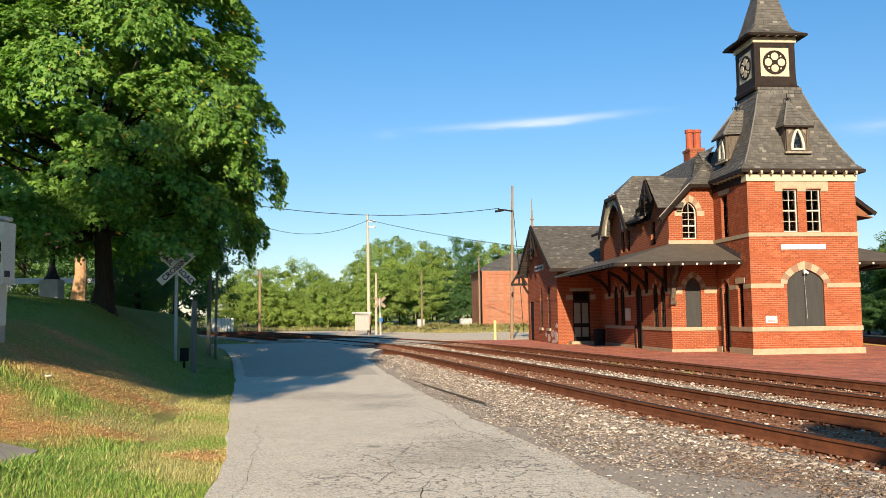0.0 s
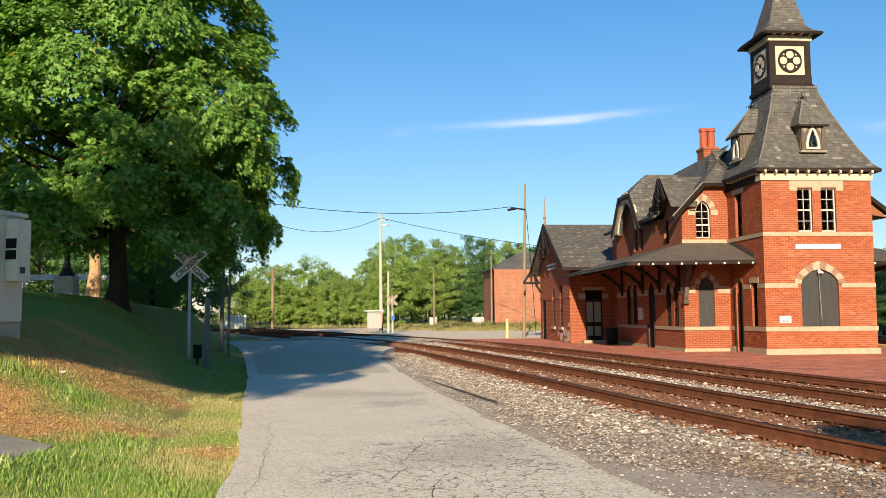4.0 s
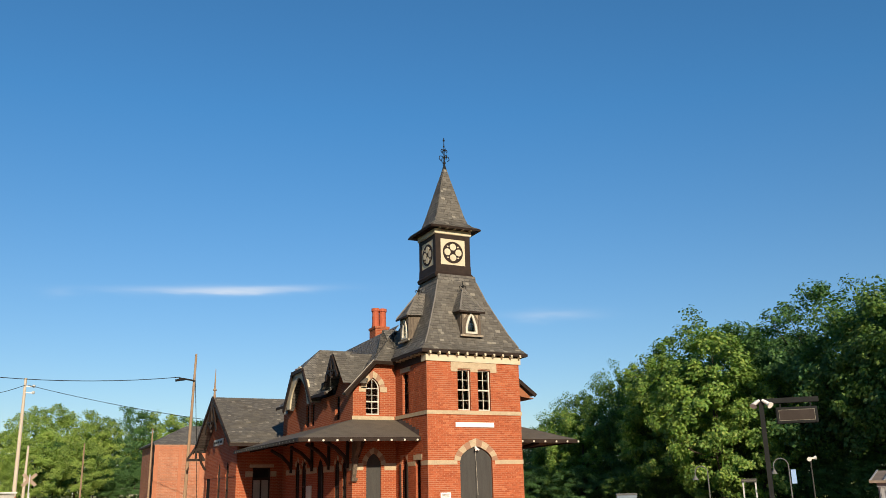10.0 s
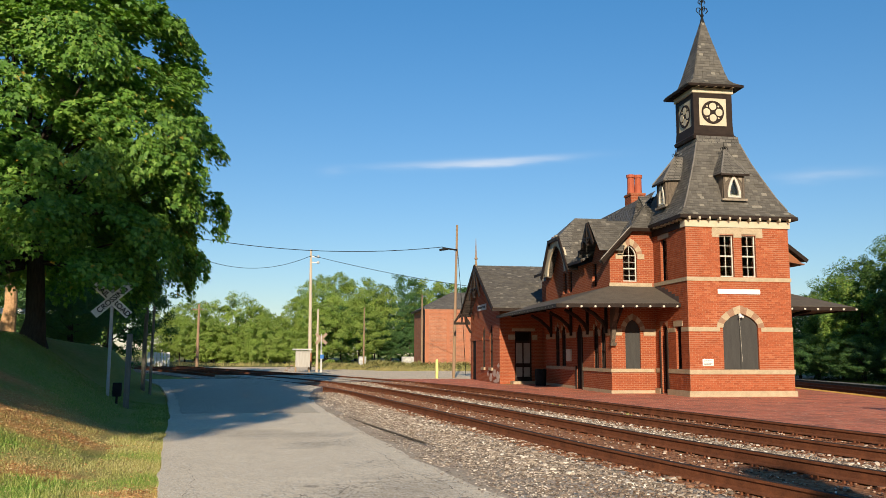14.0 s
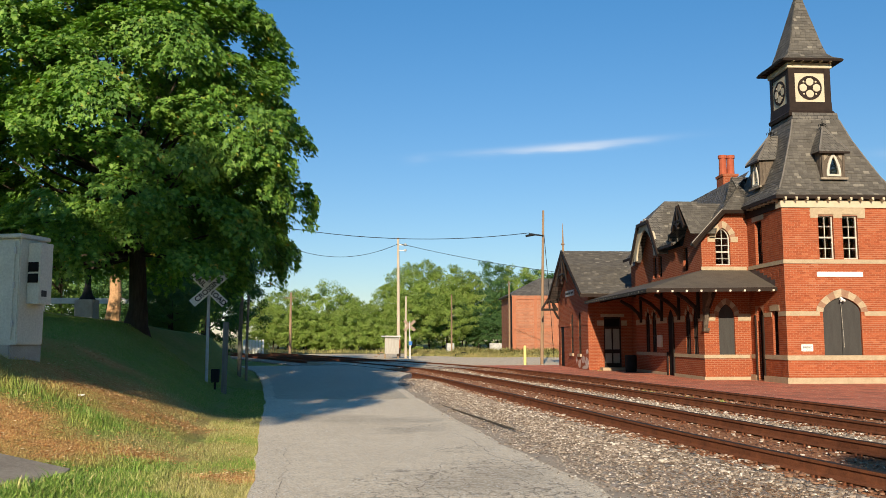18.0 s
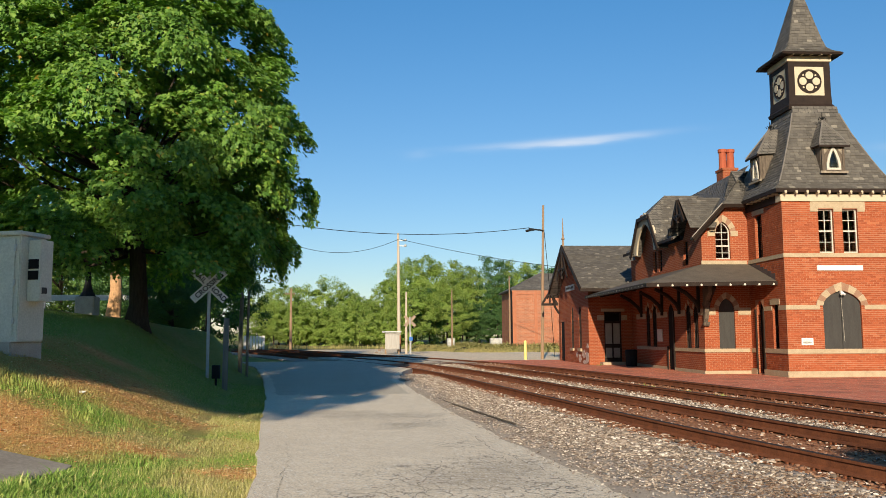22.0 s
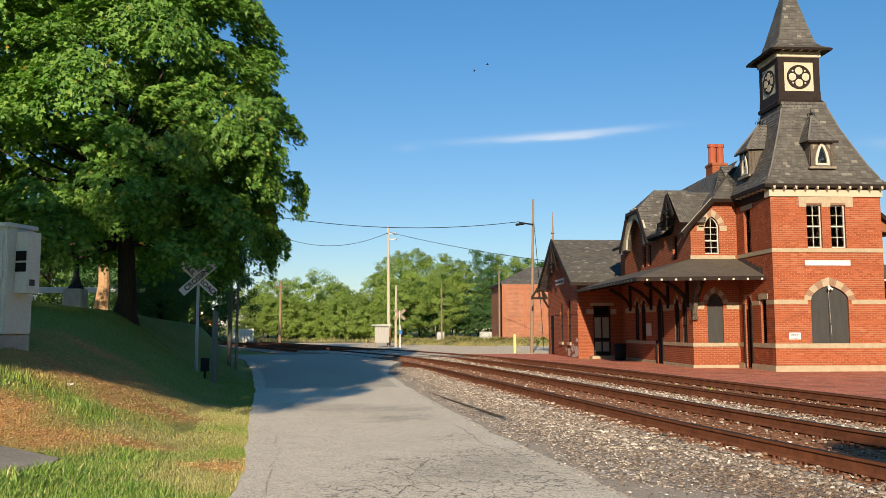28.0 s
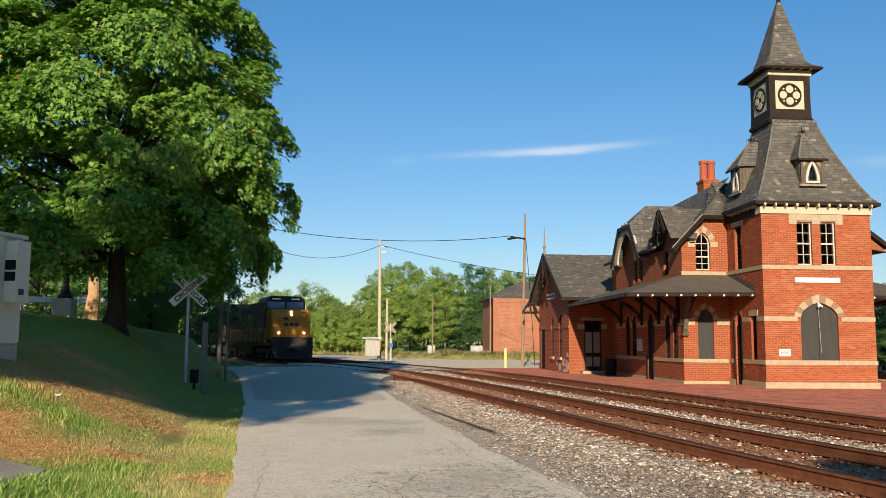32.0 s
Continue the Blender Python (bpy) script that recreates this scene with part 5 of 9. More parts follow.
# ---- wing with its gable to the track: x from 9.75, y 43 to 51 ----
WX0, WY0, WY1 = 9.75, 43.0, 51.0
bm = B()
wall(bm, "x", WX0, WX0 + 0.3, WY0, WY1, 0.1, 3.95, [(44.7, 45.3, 0.9, 2.7, 0.5), (46.7, 47.3, 0.9, 2.7, 0.5), (49.3, 50.3, 0.12, 2.4, 0)])
prism(bm, [(WY0, 3.95), (WY1, 3.95), (47, 6.15)], "x", WX0, WX0 + 0.3)
wall(bm, "y", WY0, WY0 + 0.3, WX0 + 0.3, 16, 0.1, 3.95, [(10.56, 11.46, 0.2, 2.8, 0)])
box(bm, WX0 + 0.3, 16, WY1 - 0.3, WY1, 0.1, 3.95)
spart("wing_wall", weld(bm), BRICK, "red brick wing with flaking plaster at its foot")
b = B()
slab(b, [(9.22, 42.3, 3.98), (9.22, 47, 6.62), (15.4, 47, 6.62), (15.4, 42.3, 3.98)], 0.10)
slab(b, [(9.22, 51.7, 3.98), (9.22, 47, 6.62), (15.4, 47, 6.62), (15.4, 51.7, 3.98)], 0.10)
spart("wing_roof", b, SLATE, "slate gable roof of the wing")
b = B()
for s in (-1, 1):
    beam(b, (9.2, 47 + s * 4.75, 3.9), (9.2, 47, 6.58), 0.06, 0.2)
beam(b, (9.2, 42.28, 3.88), (15.4, 42.28, 3.88), 0.06, 0.16)
loose(b, "barge_board", BROWN)
spart("gable_truss", truss(9.2, 47, 5.3, 1.0, 1.1), BROWN)
for yy, k in ((50.6, -1),):
    b = tube(B(), [(9.7, yy, 2.9), (9.45, yy, 3.3), (9.3, yy + 0.1 * k, 3.95)], [0.07] * 3, 6)
    beam(b, (9.25, yy, 4.05), (9.75, yy, 4.05), 0.1)
    spart("eave_bracket", b, BROWN)
b = B()
beam(b, (8.76, 51.3, 3.48), (9.78, 51.3, 3.48), 0.14)
beam(b, (8.80, 51.3, 3.52), (9.25, 51.3, 4.22), 0.12)
beam(b, (9.72, 51.3, 3.52), (9.25, 51.3, 4.22), 0.12)
beam(b, (9.25, 51.3, 3.5), (9.25, 51.3, 4.15), 0.08)
spart("eave_bracket", b, BROWN, "dark triangular timber bracket under the eave")
b = tube(B(), [(9.3, 47, 6.6), (9.3, 47, 6.95), (9.3, 47, 7.0), (9.3, 47, 7.12), (9.3, 47, 8.2)], [0.07, 0.05, 0.11, 0.05, 0.012], 8)
spart("finial", b, WOOD, "turned wooden finial")
b = box(B(), WX0 - 0.03, WX0, WY0, 44.65, 2.40, 2.55)
box(b, WX0 - 0.03, WX0, 45.35, 46.65, 2.40, 2.55)
box(b, WX0 - 0.03, WX0, 47.35, WY1, 2.40, 2.55)
spart("brick_band", b, BRICK)
for a, c in ((44.7, 45.3), (46.7, 47.3)):
    sash("x", WX0, a, c, 0.9, 2.7, 0.5, colour=BROWN, deep=0.015, pane=BLACK_PANE)
    spart("sill", bbox(WX0 - 0.1, WX0, a - 0.1, c + 0.1, 0.74, 0.9, 0.01), STONE)
# black sheet in place of the wing doorway's dark inside
spart("door", box(B(), WX0 + 0.02, WX0 + 0.07, 49.3, 50.3, 0.12, 2.4), DARK)
FLAKING = plain("flaking_plaster", (0.34, 0.16, 0.10), (0.74, 0.66, 0.58), 5.5, 0.9, fine=14)
for k, (cy, cz, ry, rz_) in enumerate(((43.45, 0.45, 0.38, 0.30), (44.3, 0.62, 0.42, 0.20), (45.2, 0.36, 0.34, 0.22), (45.9, 0.55, 0.22, 0.14), (44.0, 0.20, 0.5, 0.09), (43.3, 1.02, 0.22, 0.12))):
    ring = [(cy + ry * math.cos(a * 0.35) * (1 + 0.5 * noise.noise((a * 0.9, k * 3.1, 0))), cz + rz_ * math.sin(a * 0.35) * (1 + 0.6 * noise.noise((a * 0.9, k * 3.1, 7)))) for a in range(18)]
    spart("plaster_patch", prism(B(), [(max(43.03, u), max(0.115, v)) for u, v in ring], "x", WX0 - 0.006 - 0.001 * k, WX0), FLAKING, "flaking whitewash")
# name board on the gable wall, its words too small to read
b = B()
box(b, 9.70, 9.748, 46.25, 48.6, 4.10, 4.42)
nb = spart("name_board", b, GALV, "pale board with worn dark lettering")
for k, (u, w) in enumerate(((46.4, 0.58), (47.1, 0.34), (47.55, 0.92))):
    part("lettering_bar", box(B(), 9.695, 9.6995, u, u + w, 4.20, 4.32), SHUTTER, nb, "faded dark lettering").matrix_parent_inverse = Matrix()

# wing door: dark frame, transom, two pale panes
b = B()
for a, c in ((10.56, 10.63), (11.39, 11.46), (10.98, 11.04)):
    box(b, a, c, WY0 + 0.08, WY0 + 0.14, 0.2, 2.3 if a == 10.98 else 2.8)
for z0, z1 in ((0.2, 0.45), (0.95, 1.15), (2.2, 2.32), (2.72, 2.8)):
    box(b, 10.63, 11.39, WY0 + 0.085, WY0 + 0.135, z0, z1)
dr = spart("door", b, BROWN, "dark wooden glazed door with a transom")
# one opaque pale sheet behind the door's bars
part("pane", box(B(), 10.63, 11.39, WY0 + 0.14, WY0 + 0.15, 0.45, 2.3), plain("pale_door_pane", (0.26, 0.25, 0.21), (0.36, 0.34, 0.29), 2, 0.25, bump=0), dr, "pale panes").matrix_parent_inverse = Matrix()
part("transom_pane", box(B(), 10.63, 11.39, WY0 + 0.14, WY0 + 0.15, 2.32, 2.72), DARK, dr).matrix_parent_inverse = Matrix()
b = box(B(), 10.2, 10.56, WY0 - 0.04, WY0, 2.36, 2.62)
box(b, 11.46, 11.75, WY0 - 0.04, WY0, 2.36, 2.62)
box(b, 10.4, 11.62, WY0 - 0.04, WY0, 2.80, 2.95)
spart("lintel", b, STONE)
spart("door_step", bbox(10.3, 11.7, 42.3, 42.995, 0.1, 0.24, 0.01), STONE)
b = bbox(12.05, 15.6, 41.2, 43.0, 0.1, 5.4)
spart("link_wall", b, BRICK)

# ---- canopy on brackets round the track side ----
CZ = 3.50
b = B()
slab(b, [(8.86, 29.6, CZ - 0.06), (13.58, 29.6, CZ), (13.58, 32.0, 4.30), (11.72, 32.0, 4.30)], 0.10)
slab(b, [(8.86, 29.6, CZ - 0.06), (11.72, 32.0, 4.30), (11.72, 43.0, 4.25), (9.62, 43.0, CZ + 0.10)], 0.10)
canopy = spart("canopy", b, CANOPY, "dark low-pitched platform canopy")
b = B()
beam(b, (8.84, 29.58, CZ - 0.13), (13.58, 29.58, CZ - 0.07), 0.05, 0.14)
beam(b, (8.84, 29.58, CZ - 0.13), (9.60, 42.98, CZ + 0.03), 0.05, 0.14)
part("fascia", b, BROWN, canopy).matrix_parent_inverse = Matrix()
for i in range(9):
    k = (0.06 + i * 0.1145)
    b = beam(B(), (8.95 + 4.6 * k, 29.55, CZ - 0.16 + 0.05 * k), (8.95 + 4.6 * k, 29.75, CZ - 0.16 + 0.05 * k), 0.085, sides=8)
    part("rafter_end", b, SASH, canopy, "white-painted rafter end").matrix_parent_inverse = Matrix()
for i in range(22):
    y = 30.2 + i * 0.58
    x = 8.84 + (y - 29.58) * 0.0567
    b = beam(B(), (x - 0.04, y, CZ - 0.14 + 0.012 * (y - 29.6)), (x + 0.15, y, CZ - 0.13 + 0.012 * (y - 29.6)), 0.06, sides=6)
    part("rafter_end", b, GREYWOOD, canopy).matrix_parent_inverse = Matrix()
for y in (32.4, 34.7, 37.0, 40.2):
    x = 9.3 + (y - 30) * 0.03
    b = tube(B(), [(MX0 - 0.05, y, 2.62), (11.55, y, 2.9), (11.2, y, 3.22), (10.7, y, 3.50)], [0.075, 0.08, 0.08, 0.07], 6)
    beam(b, (MX0 - 0.06, y, 2.45), (MX0 - 0.06, y, 3.7), 0.11)
    beam(b, (MX0, y, 3.86), (x + 0.1, y, 3.44), 0.10)
    part("bracket", b, BROWN, canopy, "curved dark timber bracket").matrix_parent_inverse = Matrix()
b = tube(B(), [(11.9, MY0 - 0.05, 2.75), (11.9, 31.7, 3.0), (11.9, 31.2, 3.4)], [0.075, 0.08, 0.07], 6)
beam(b, (11.9, MY0 - 0.06, 2.5), (11.9, MY0 - 0.06, 3.8), 0.11)
part("bracket", b, BROWN, canopy).matrix_parent_inverse = Matrix()
b = B()
prism(b, [(31.94, 2.02), (31.94, 3.40), (31.30, 3.44), (31.38, 3.15), (31.66, 2.90), (31.72, 2.5), (31.82, 2.2)], "x", 11.70, 11.86)
prism(b, [(31.94, 1.94), (31.94, 2.08), (31.76, 2.08), (31.82, 1.94)], "x", 11.67, 11.89)
prism(b, [(31.94, 2.70), (31.94, 2.82), (31.64, 2.82), (31.68, 2.70)], "x", 11.67, 11.89)
part("corbel", b, DORMER_WOOD, canopy, "carved weathered timber corbel").matrix_parent_inverse = Matrix()
# canopy of the other side
b = B()
slab(b, [(TX1, 30.4, 3.5), (21.2, 30.4, 3.5), (19.5, 33.0, 4.3), (TX1, 33.0, 4.3)], 0.10)
slab(b, [(21.2, 30.4, 3.5), (22.6, 43.0, 3.5), (19.5, 43.0, 4.3), (19.5, 33.0, 4.3)], 0.10)
canopy2 = spart("canopy", b, CANOPY, "dark low-pitched canopy on the far side")
b = beam(B(), (TX1, 30.38, 3.42), (21.22, 30.38, 3.42), 0.05, 0.14)
beam(b, (21.22, 30.38, 3.42), (22.62, 43, 3.42), 0.05, 0.14)
part("fascia", b, BROWN, canopy2).matrix_parent_inverse = Matrix()
for i in range(7):
    b = beam(B(), (TX1 + 0.3 + 0.55 * i, 30.33, 3.40), (TX1 + 0.3 + 0.55 * i, 30.5, 3.40), 0.085, sides=8)
    part("rafter_end", b, SASH, canopy2).matrix_parent_inverse = Matrix()
b = tube(B(), [(TX1, 31.5, 1.9), (18.0, 31.5, 2.6), (18.8, 31.5, 3.1), (20.0, 31.5, 3.4)], [0.1, 0.09, 0.08, 0.07], 6)
part("bracket", b, BROWN, canopy2).matrix_parent_inverse = Matrix()
# stepped flashing where the canopy meets the tower
b = B()
for i in range(7):
    y = 29.75 + 0.31 * i
    box(b, TX0 - 0.012, TX0, y, y + 0.31, CZ - 0.02 + (y - 29.6) * 0.333, CZ + 0.15 + (y - 29.6) * 0.333 + 0.1)
spart("flashing", b, plain("lead_flashing", (0.07, 0.05, 0.045), (0.11, 0.08, 0.07), 4, 0.7))
spart("attic_floor", box(B(), TX0 + 0.3, TX1 - 0.3, TY0 + 0.3, TY1 - 0.3, 4.15, 4.3), DARK)

# ---- plants ----
LEAF_OVAL = np.array([(0, -0.52), (0.33, 0.02), (0, 0.55), (-0.33, 0.02)])


def leaf_mesh(name, centres, normals, sizes, outline, material, rng, droop=0.25):
    """One mesh of many leaves, each a small cut outline turned its own way."""
    n, k = len(centres), len(outline)
    nrm = normals + rng.normal(0, 0.55, (n, 3))
    nrm /= np.linalg.norm(nrm, axis=1)[:, None] + 1e-9
    a = np.cross(nrm, rng.normal(0, 1, (n, 3)))
    a /= np.linalg.norm(a, axis=1)[:, None] + 1e-9
    b = np.cross(nrm, a)
    u, v = outline[:, 0], outline[:, 1]
    bend = -droop * (u * u + v * v)
    pts = centres[:, None, :] + sizes[:, None, None] * (a[:, None, :] * u[None, :, None] + b[:, None, :] * v[None, :, None] + nrm[:, None, :] * bend[None, :, None])
    me = bpy.data.meshes.new(name)
    me.vertices.add(n * k)
    me.vertices.foreach_set("co", pts.astype(np.float32).ravel())
    me.loops.add(n * k)
    me.loops.foreach_set("vertex_index", np.arange(n * k, dtype=np.int32))
    me.polygons.add(n)
    me.polygons.foreach_set("loop_start", np.arange(0, n * k, k, dtype=np.int32))
    me.materials.append(material)
    me.update(calc_edges=True)
    me.validate()
    return me


def crown_points(rng, clumps, per, radii, low=-0.55, bumps=0.28, fill=0.15, clump_size=0.17, extra=None):
    """Leaf places in clumps round an uneven dome; radii (rx, ry, rz), centre at the origin."""
    rad = np.array(radii)
    d = rng.normal(0, 1, (clumps * 3, 3))
    d /= np.linalg.norm(d, axis=1)[:, None]
    d = d[d[:, 2] > low][:clumps]
    lump = np.array([1 + bumps * noise.noise(Vector(v) * 1.7 + Vector((rad[0], 0, 0))) + bumps * 0.7 * noise.noise(Vector(v) * 4.1) for v in d])
    rr = np.where(rng.random(len(d)) < fill, rng.uniform(0.35, 0.8, len(d)), rng.uniform(0.80, 1.02, len(d))) * lump
    cc = d * rr[:, None] * rad
    if extra is not None:
        cc = np.concatenate((cc, extra))
        d = np.concatenate((d, extra / np.linalg.norm(extra, axis=1)[:, None]))
    size = rng.uniform(0.6, 1.35, len(d)) * clump_size * rad.mean()
    offs = rng.normal(0, 1, (len(d), per, 3))
    offs /= np.linalg.norm(offs, axis=2)[:, :, None]
    offs *= rng.random((len(d), per, 1)) ** 0.45
    offs[:, :, 2] *= 0.78
    pts = cc[:, None, :] + offs * size[:, None, None]
    nr = offs * 0.8 + d[:, None, :] * 0.7 + np.array([0, 0, 0.55])
    return pts.reshape(-1, 3), nr.reshape(-1, 3), cc


def tree(name, label, at, crown_at, radii, rng, material, leaf, leaf_size, clumps, per, trunk_r, bark=None, low=-0.55, bumps=0.28, limbs=9, fill=0.15, clump_size=0.17, group="", lean=(0, 0), extra=None):
    """crown_at: height of the crown's middle over the foot."""
    t = thing(name, label, "tree", group, at=at)
    pts, nr, cc = crown_points(rng, clumps, per, radii, low, bumps, fill, clump_size, extra)
    mid = np.array([lean[0], lean[1], crown_at])
    me = leaf_mesh("crown", pts + mid, nr, rng.uniform(0.7, 1.25, len(pts)) * leaf_size, leaf, material, rng)
    c = new("crown", me)
    c.parent = t
    b = B()
    h = crown_at
    tube(b, [(0, 0, -0.3), (0, 0, 0.05), (0.05, 0.02, 0.6), (lean[0] * 0.08 + 0.05, 0, h * 0.35), (lean[0] * 0.4, 0.1, h * 0.7), (lean[0], 0, h * 1.25)], [trunk_r * 1.7, trunk_r * 1.35, trunk_r, trunk_r * 0.85, trunk_r * 0.6, trunk_r * 0.15], 10)
    order = rng.permutation(len(cc))[:limbs]
    for i in order:
        e = Vector(cc[i] + mid)
        s = Vector((lean[0] * 0.4, 0, h * rng.uniform(0.35, 0.8)))
        m = (s + e) / 2 + Vector((0, 0, -0.08 * (e - s).length))
        tube(b, [s, s + (m - s) * 0.5, m, e], [trunk_r * 0.42, trunk_r * 0.34, trunk_r * 0.22, trunk_r * 0.05], 6)
    part("trunk", b, bark or BARK, t, smooth=True)
    return t


MAPLE = leafy("maple_leaves", (0.078, 0.175, 0.034), (0.155, 0.30, 0.052), (0.275, 0.42, 0.080), spots=(0.46, 0.30, 0.05))
WOODS = leafy("woodland_leaves", (0.052, 0.112, 0.026), (0.092, 0.175, 0.038), (0.17, 0.245, 0.058))
WOODS2 = leafy("dark_woodland_leaves", (0.036, 0.090, 0.030), (0.068, 0.150, 0.042), (0.13, 0.22, 0.062))
POPLAR = leafy("light_green_leaves", (0.10, 0.195, 0.036), (0.175, 0.28, 0.055), (0.32, 0.39, 0.09))
THICKET = leafy("thicket_leaves", (0.165, 0.255, 0.048), (0.255, 0.35, 0.075), (0.38, 0.43, 0.125), through_light=0.4)

rng = np.random.default_rng(11)
LEAF_LOBED = np.array([(0, -0.42), (0.30, -0.40), (0.24, -0.16), (0.56, -0.06), (0.20, 0.14), (0, 0.68), (-0.20, 0.14), (-0.56, -0.06), (-0.24, -0.16), (-0.30, -0.40)])


def hanging_leaves(name, centres, normals, tips, sizes, outline, material, rng, droop=0.3):
    """One mesh of many leaves whose tips hang the way given."""
    n, k = len(centres), len(outline)
    nrm = normals + rng.normal(0, 0.42, (n, 3))
    nrm /= np.linalg.norm(nrm, axis=1)[:, None] + 1e-9
    b = tips + rng.normal(0, 0.45, (n, 3))
    b -= nrm * (b * nrm).sum(1)[:, None]
    b /= np.linalg.norm(b, axis=1)[:, None] + 1e-9
    a = np.cross(b, nrm)
    u, v = outline[:, 0], outline[:, 1]
    bend = -droop * (0.6 * u * u + np.maximum(0, v) ** 2)
    pts = centres[:, None, :] + sizes[:, None, None] * (a[:, None, :] * u[None, :, None] + b[:, None, :] * v[None, :, None] + nrm[:, None, :] * bend[None, :, None])
    me = bpy.data.meshes.new(name)
    me.vertices.add(n * k)
    me.vertices.foreach_set("co", pts.astype(np.float32).ravel())
    me.loops.add(n * k)
    me.loops.foreach_set("vertex_index", np.arange(n * k, dtype=np.int32))
    me.polygons.add(n)
    me.polygons.foreach_set("loop_start", np.arange(0, n * k, k, dtype=np.int32))
    me.materials.append(material)
    me.update(calc_edges=True)
    me.validate()
    return me


def maple_reach(z):
    """Half width of the crown at a height over its middle."""
    return 6.25 if z < -2.0 else max(0.6, 6.25 - 0.047 * (z + 2.0) ** 2)


def maple_tree(at, crown_at, lean, boughs, leaves, trunk_r):
    """A broad maple: drooping fans of hanging leaves over one another, limbs to each fan."""
    t = thing("maple_tree", "large broad maple with dense green leaves and a dark trunk", "tree", at=at)
    mid = np.array([lean, 0, crown_at])
    pts, nrm, tip, siz, ends = [], [], [], [], []
    for i in range(boughs):
        zc = 1 - 1.74 * (i + 0.5) / boughs
        th = i * 2.39996 + rng.uniform(-0.35, 0.35)
        inner = i % 4 == 3
        f = rng.uniform(0.50, 0.66) if inner else rng.uniform(0.76, 1.0)
        rr = math.sqrt(max(0.0, 1 - zc * zc))
        z = zc * 6.9 * f
        wide = (maple_reach(z) - 0.10) / max(0.45, math.sqrt(max(0.05, 1 - (z / 7.4) ** 2)))
        c = np.array([rr * math.cos(th) * min(wide, 6.3) * f, rr * math.sin(th) * 5.7 * f, z])
        floor = (-4.3 if c[0] < 1.5 or c[1] < 0.6 else -4.3 - 0.2 * (c[0] - 1.5)) + 0.25 * math.sin(c[0] * 3)
        if c[2] < floor:
            c[2] = floor + rng.uniform(0, 1.8)
        radial = np.array([math.cos(th), math.sin(th), 0])
        lift = max(0.0, zc)
        out = radial * (0.50 + 0.50 * lift) - np.array([0, 0, 0.62 * (1 - lift) + rng.uniform(-0.15, 0.15)])
        out += 0.25 * rng.normal(0, 1, 3) * (1, 1, 0)
        out /= np.linalg.norm(out)
        side = np.cross(radial, (0, 0, 1.0)) + 0.2 * rng.normal(0, 1, 3)
        side -= out * side.dot(out)
        side /= np.linalg.norm(side)
        up = np.cross(side, out)
        length, breadth = rng.uniform(0.75, 1.35), rng.uniform(0.75, 1.35)
        n = int(leaves * length * breadth * (0.6 if inner else 1.0))
        # twigs fan out from the bough; the leaves sit in tufts along them
        tw = rng.integers(0, 11, n)
        fan = (np.linspace(-1.35, 1.35, 11) + rng.normal(0, 0.07, 11))[tw]
        tuft = np.round(rng.random(n) ** 0.6 * 5) / 5 + rng.normal(0, 0.06, n)
        u = tuft * np.cos(fan * 0.8) * length * 1.25 - 0.55 * length
        v = np.sin(fan) * tuft * breadth + rng.normal(0, 0.07, n)
        lump = 0.14 * np.sin(u * 4.7 + i) * np.cos(v * 5.3 + 2 * i)
        h = 0.24 - 0.22 * u * u - 0.18 * v * v + lump - np.abs(rng.normal(0, 0.10, n)) - 0.35 * rng.random(n) * (rng.random(n) < 0.22)
        p = c + out * u[:, None] + side * v[:, None] + up * h[:, None]
        pts.append(p)
        nrm.append(up * 0.75 + np.array([0, 0, 0.40]) + out * (0.30 * u)[:, None] + side * (0.30 * v)[:, None])
        tip.append(out * 0.75 + np.array([0, 0, -0.45]) + side * (0.5 * v)[:, None])
        siz.append(rng.uniform(0.7, 1.2, n) * (0.165 if inner else 0.138))
        ends.append((c - up * 0.25 - out * 0.3 * length, c + out * 0.6 * length - up * 0.1))
    pts, nrm, tip, siz = (np.concatenate(q) for q in (pts, nrm, tip, siz))
    crown = new("crown", hanging_leaves("crown", pts + mid, nrm, tip, siz, LEAF_LOBED, MAPLE, rng))
    crown.parent = t
    b, h = B(), crown_at
    tube(b, [(0, 0, -0.3), (0, 0, 0.05), (0.05, 0.02, 0.6), (lean * 0.08 + 0.05, 0, h * 0.35), (lean * 0.4, 0.1, h * 0.7), (lean, 0, h * 1.25)], [trunk_r * 1.75, trunk_r * 1.35, trunk_r, trunk_r * 0.85, trunk_r * 0.6, trunk_r * 0.15], 12)
    for a, e in ends[::5]:
        a, e = Vector(a + mid), Vector(e + mid)
        s = Vector((lean * 0.4, 0, max(1.8, min(h * 0.95, h * 0.35 + 0.42 * (a.z - h * 0.35)))))
        m = (s + a) / 2 + Vector((0, 0, -0.08 * (a - s).length))
        tube(b, [s, s + (m - s) * 0.5, m, a, e], [trunk_r * 0.30, trunk_r * 0.22, trunk_r * 0.13, trunk_r * 0.06, trunk_r * 0.02], 6)
    part("trunk", b, BARK, t, smooth=True)
    return t


maple_tree((-7.85, 25.9, ground_z(-7.85, 25.9)), 6.0, -0.9, 320, 780, 0.27)

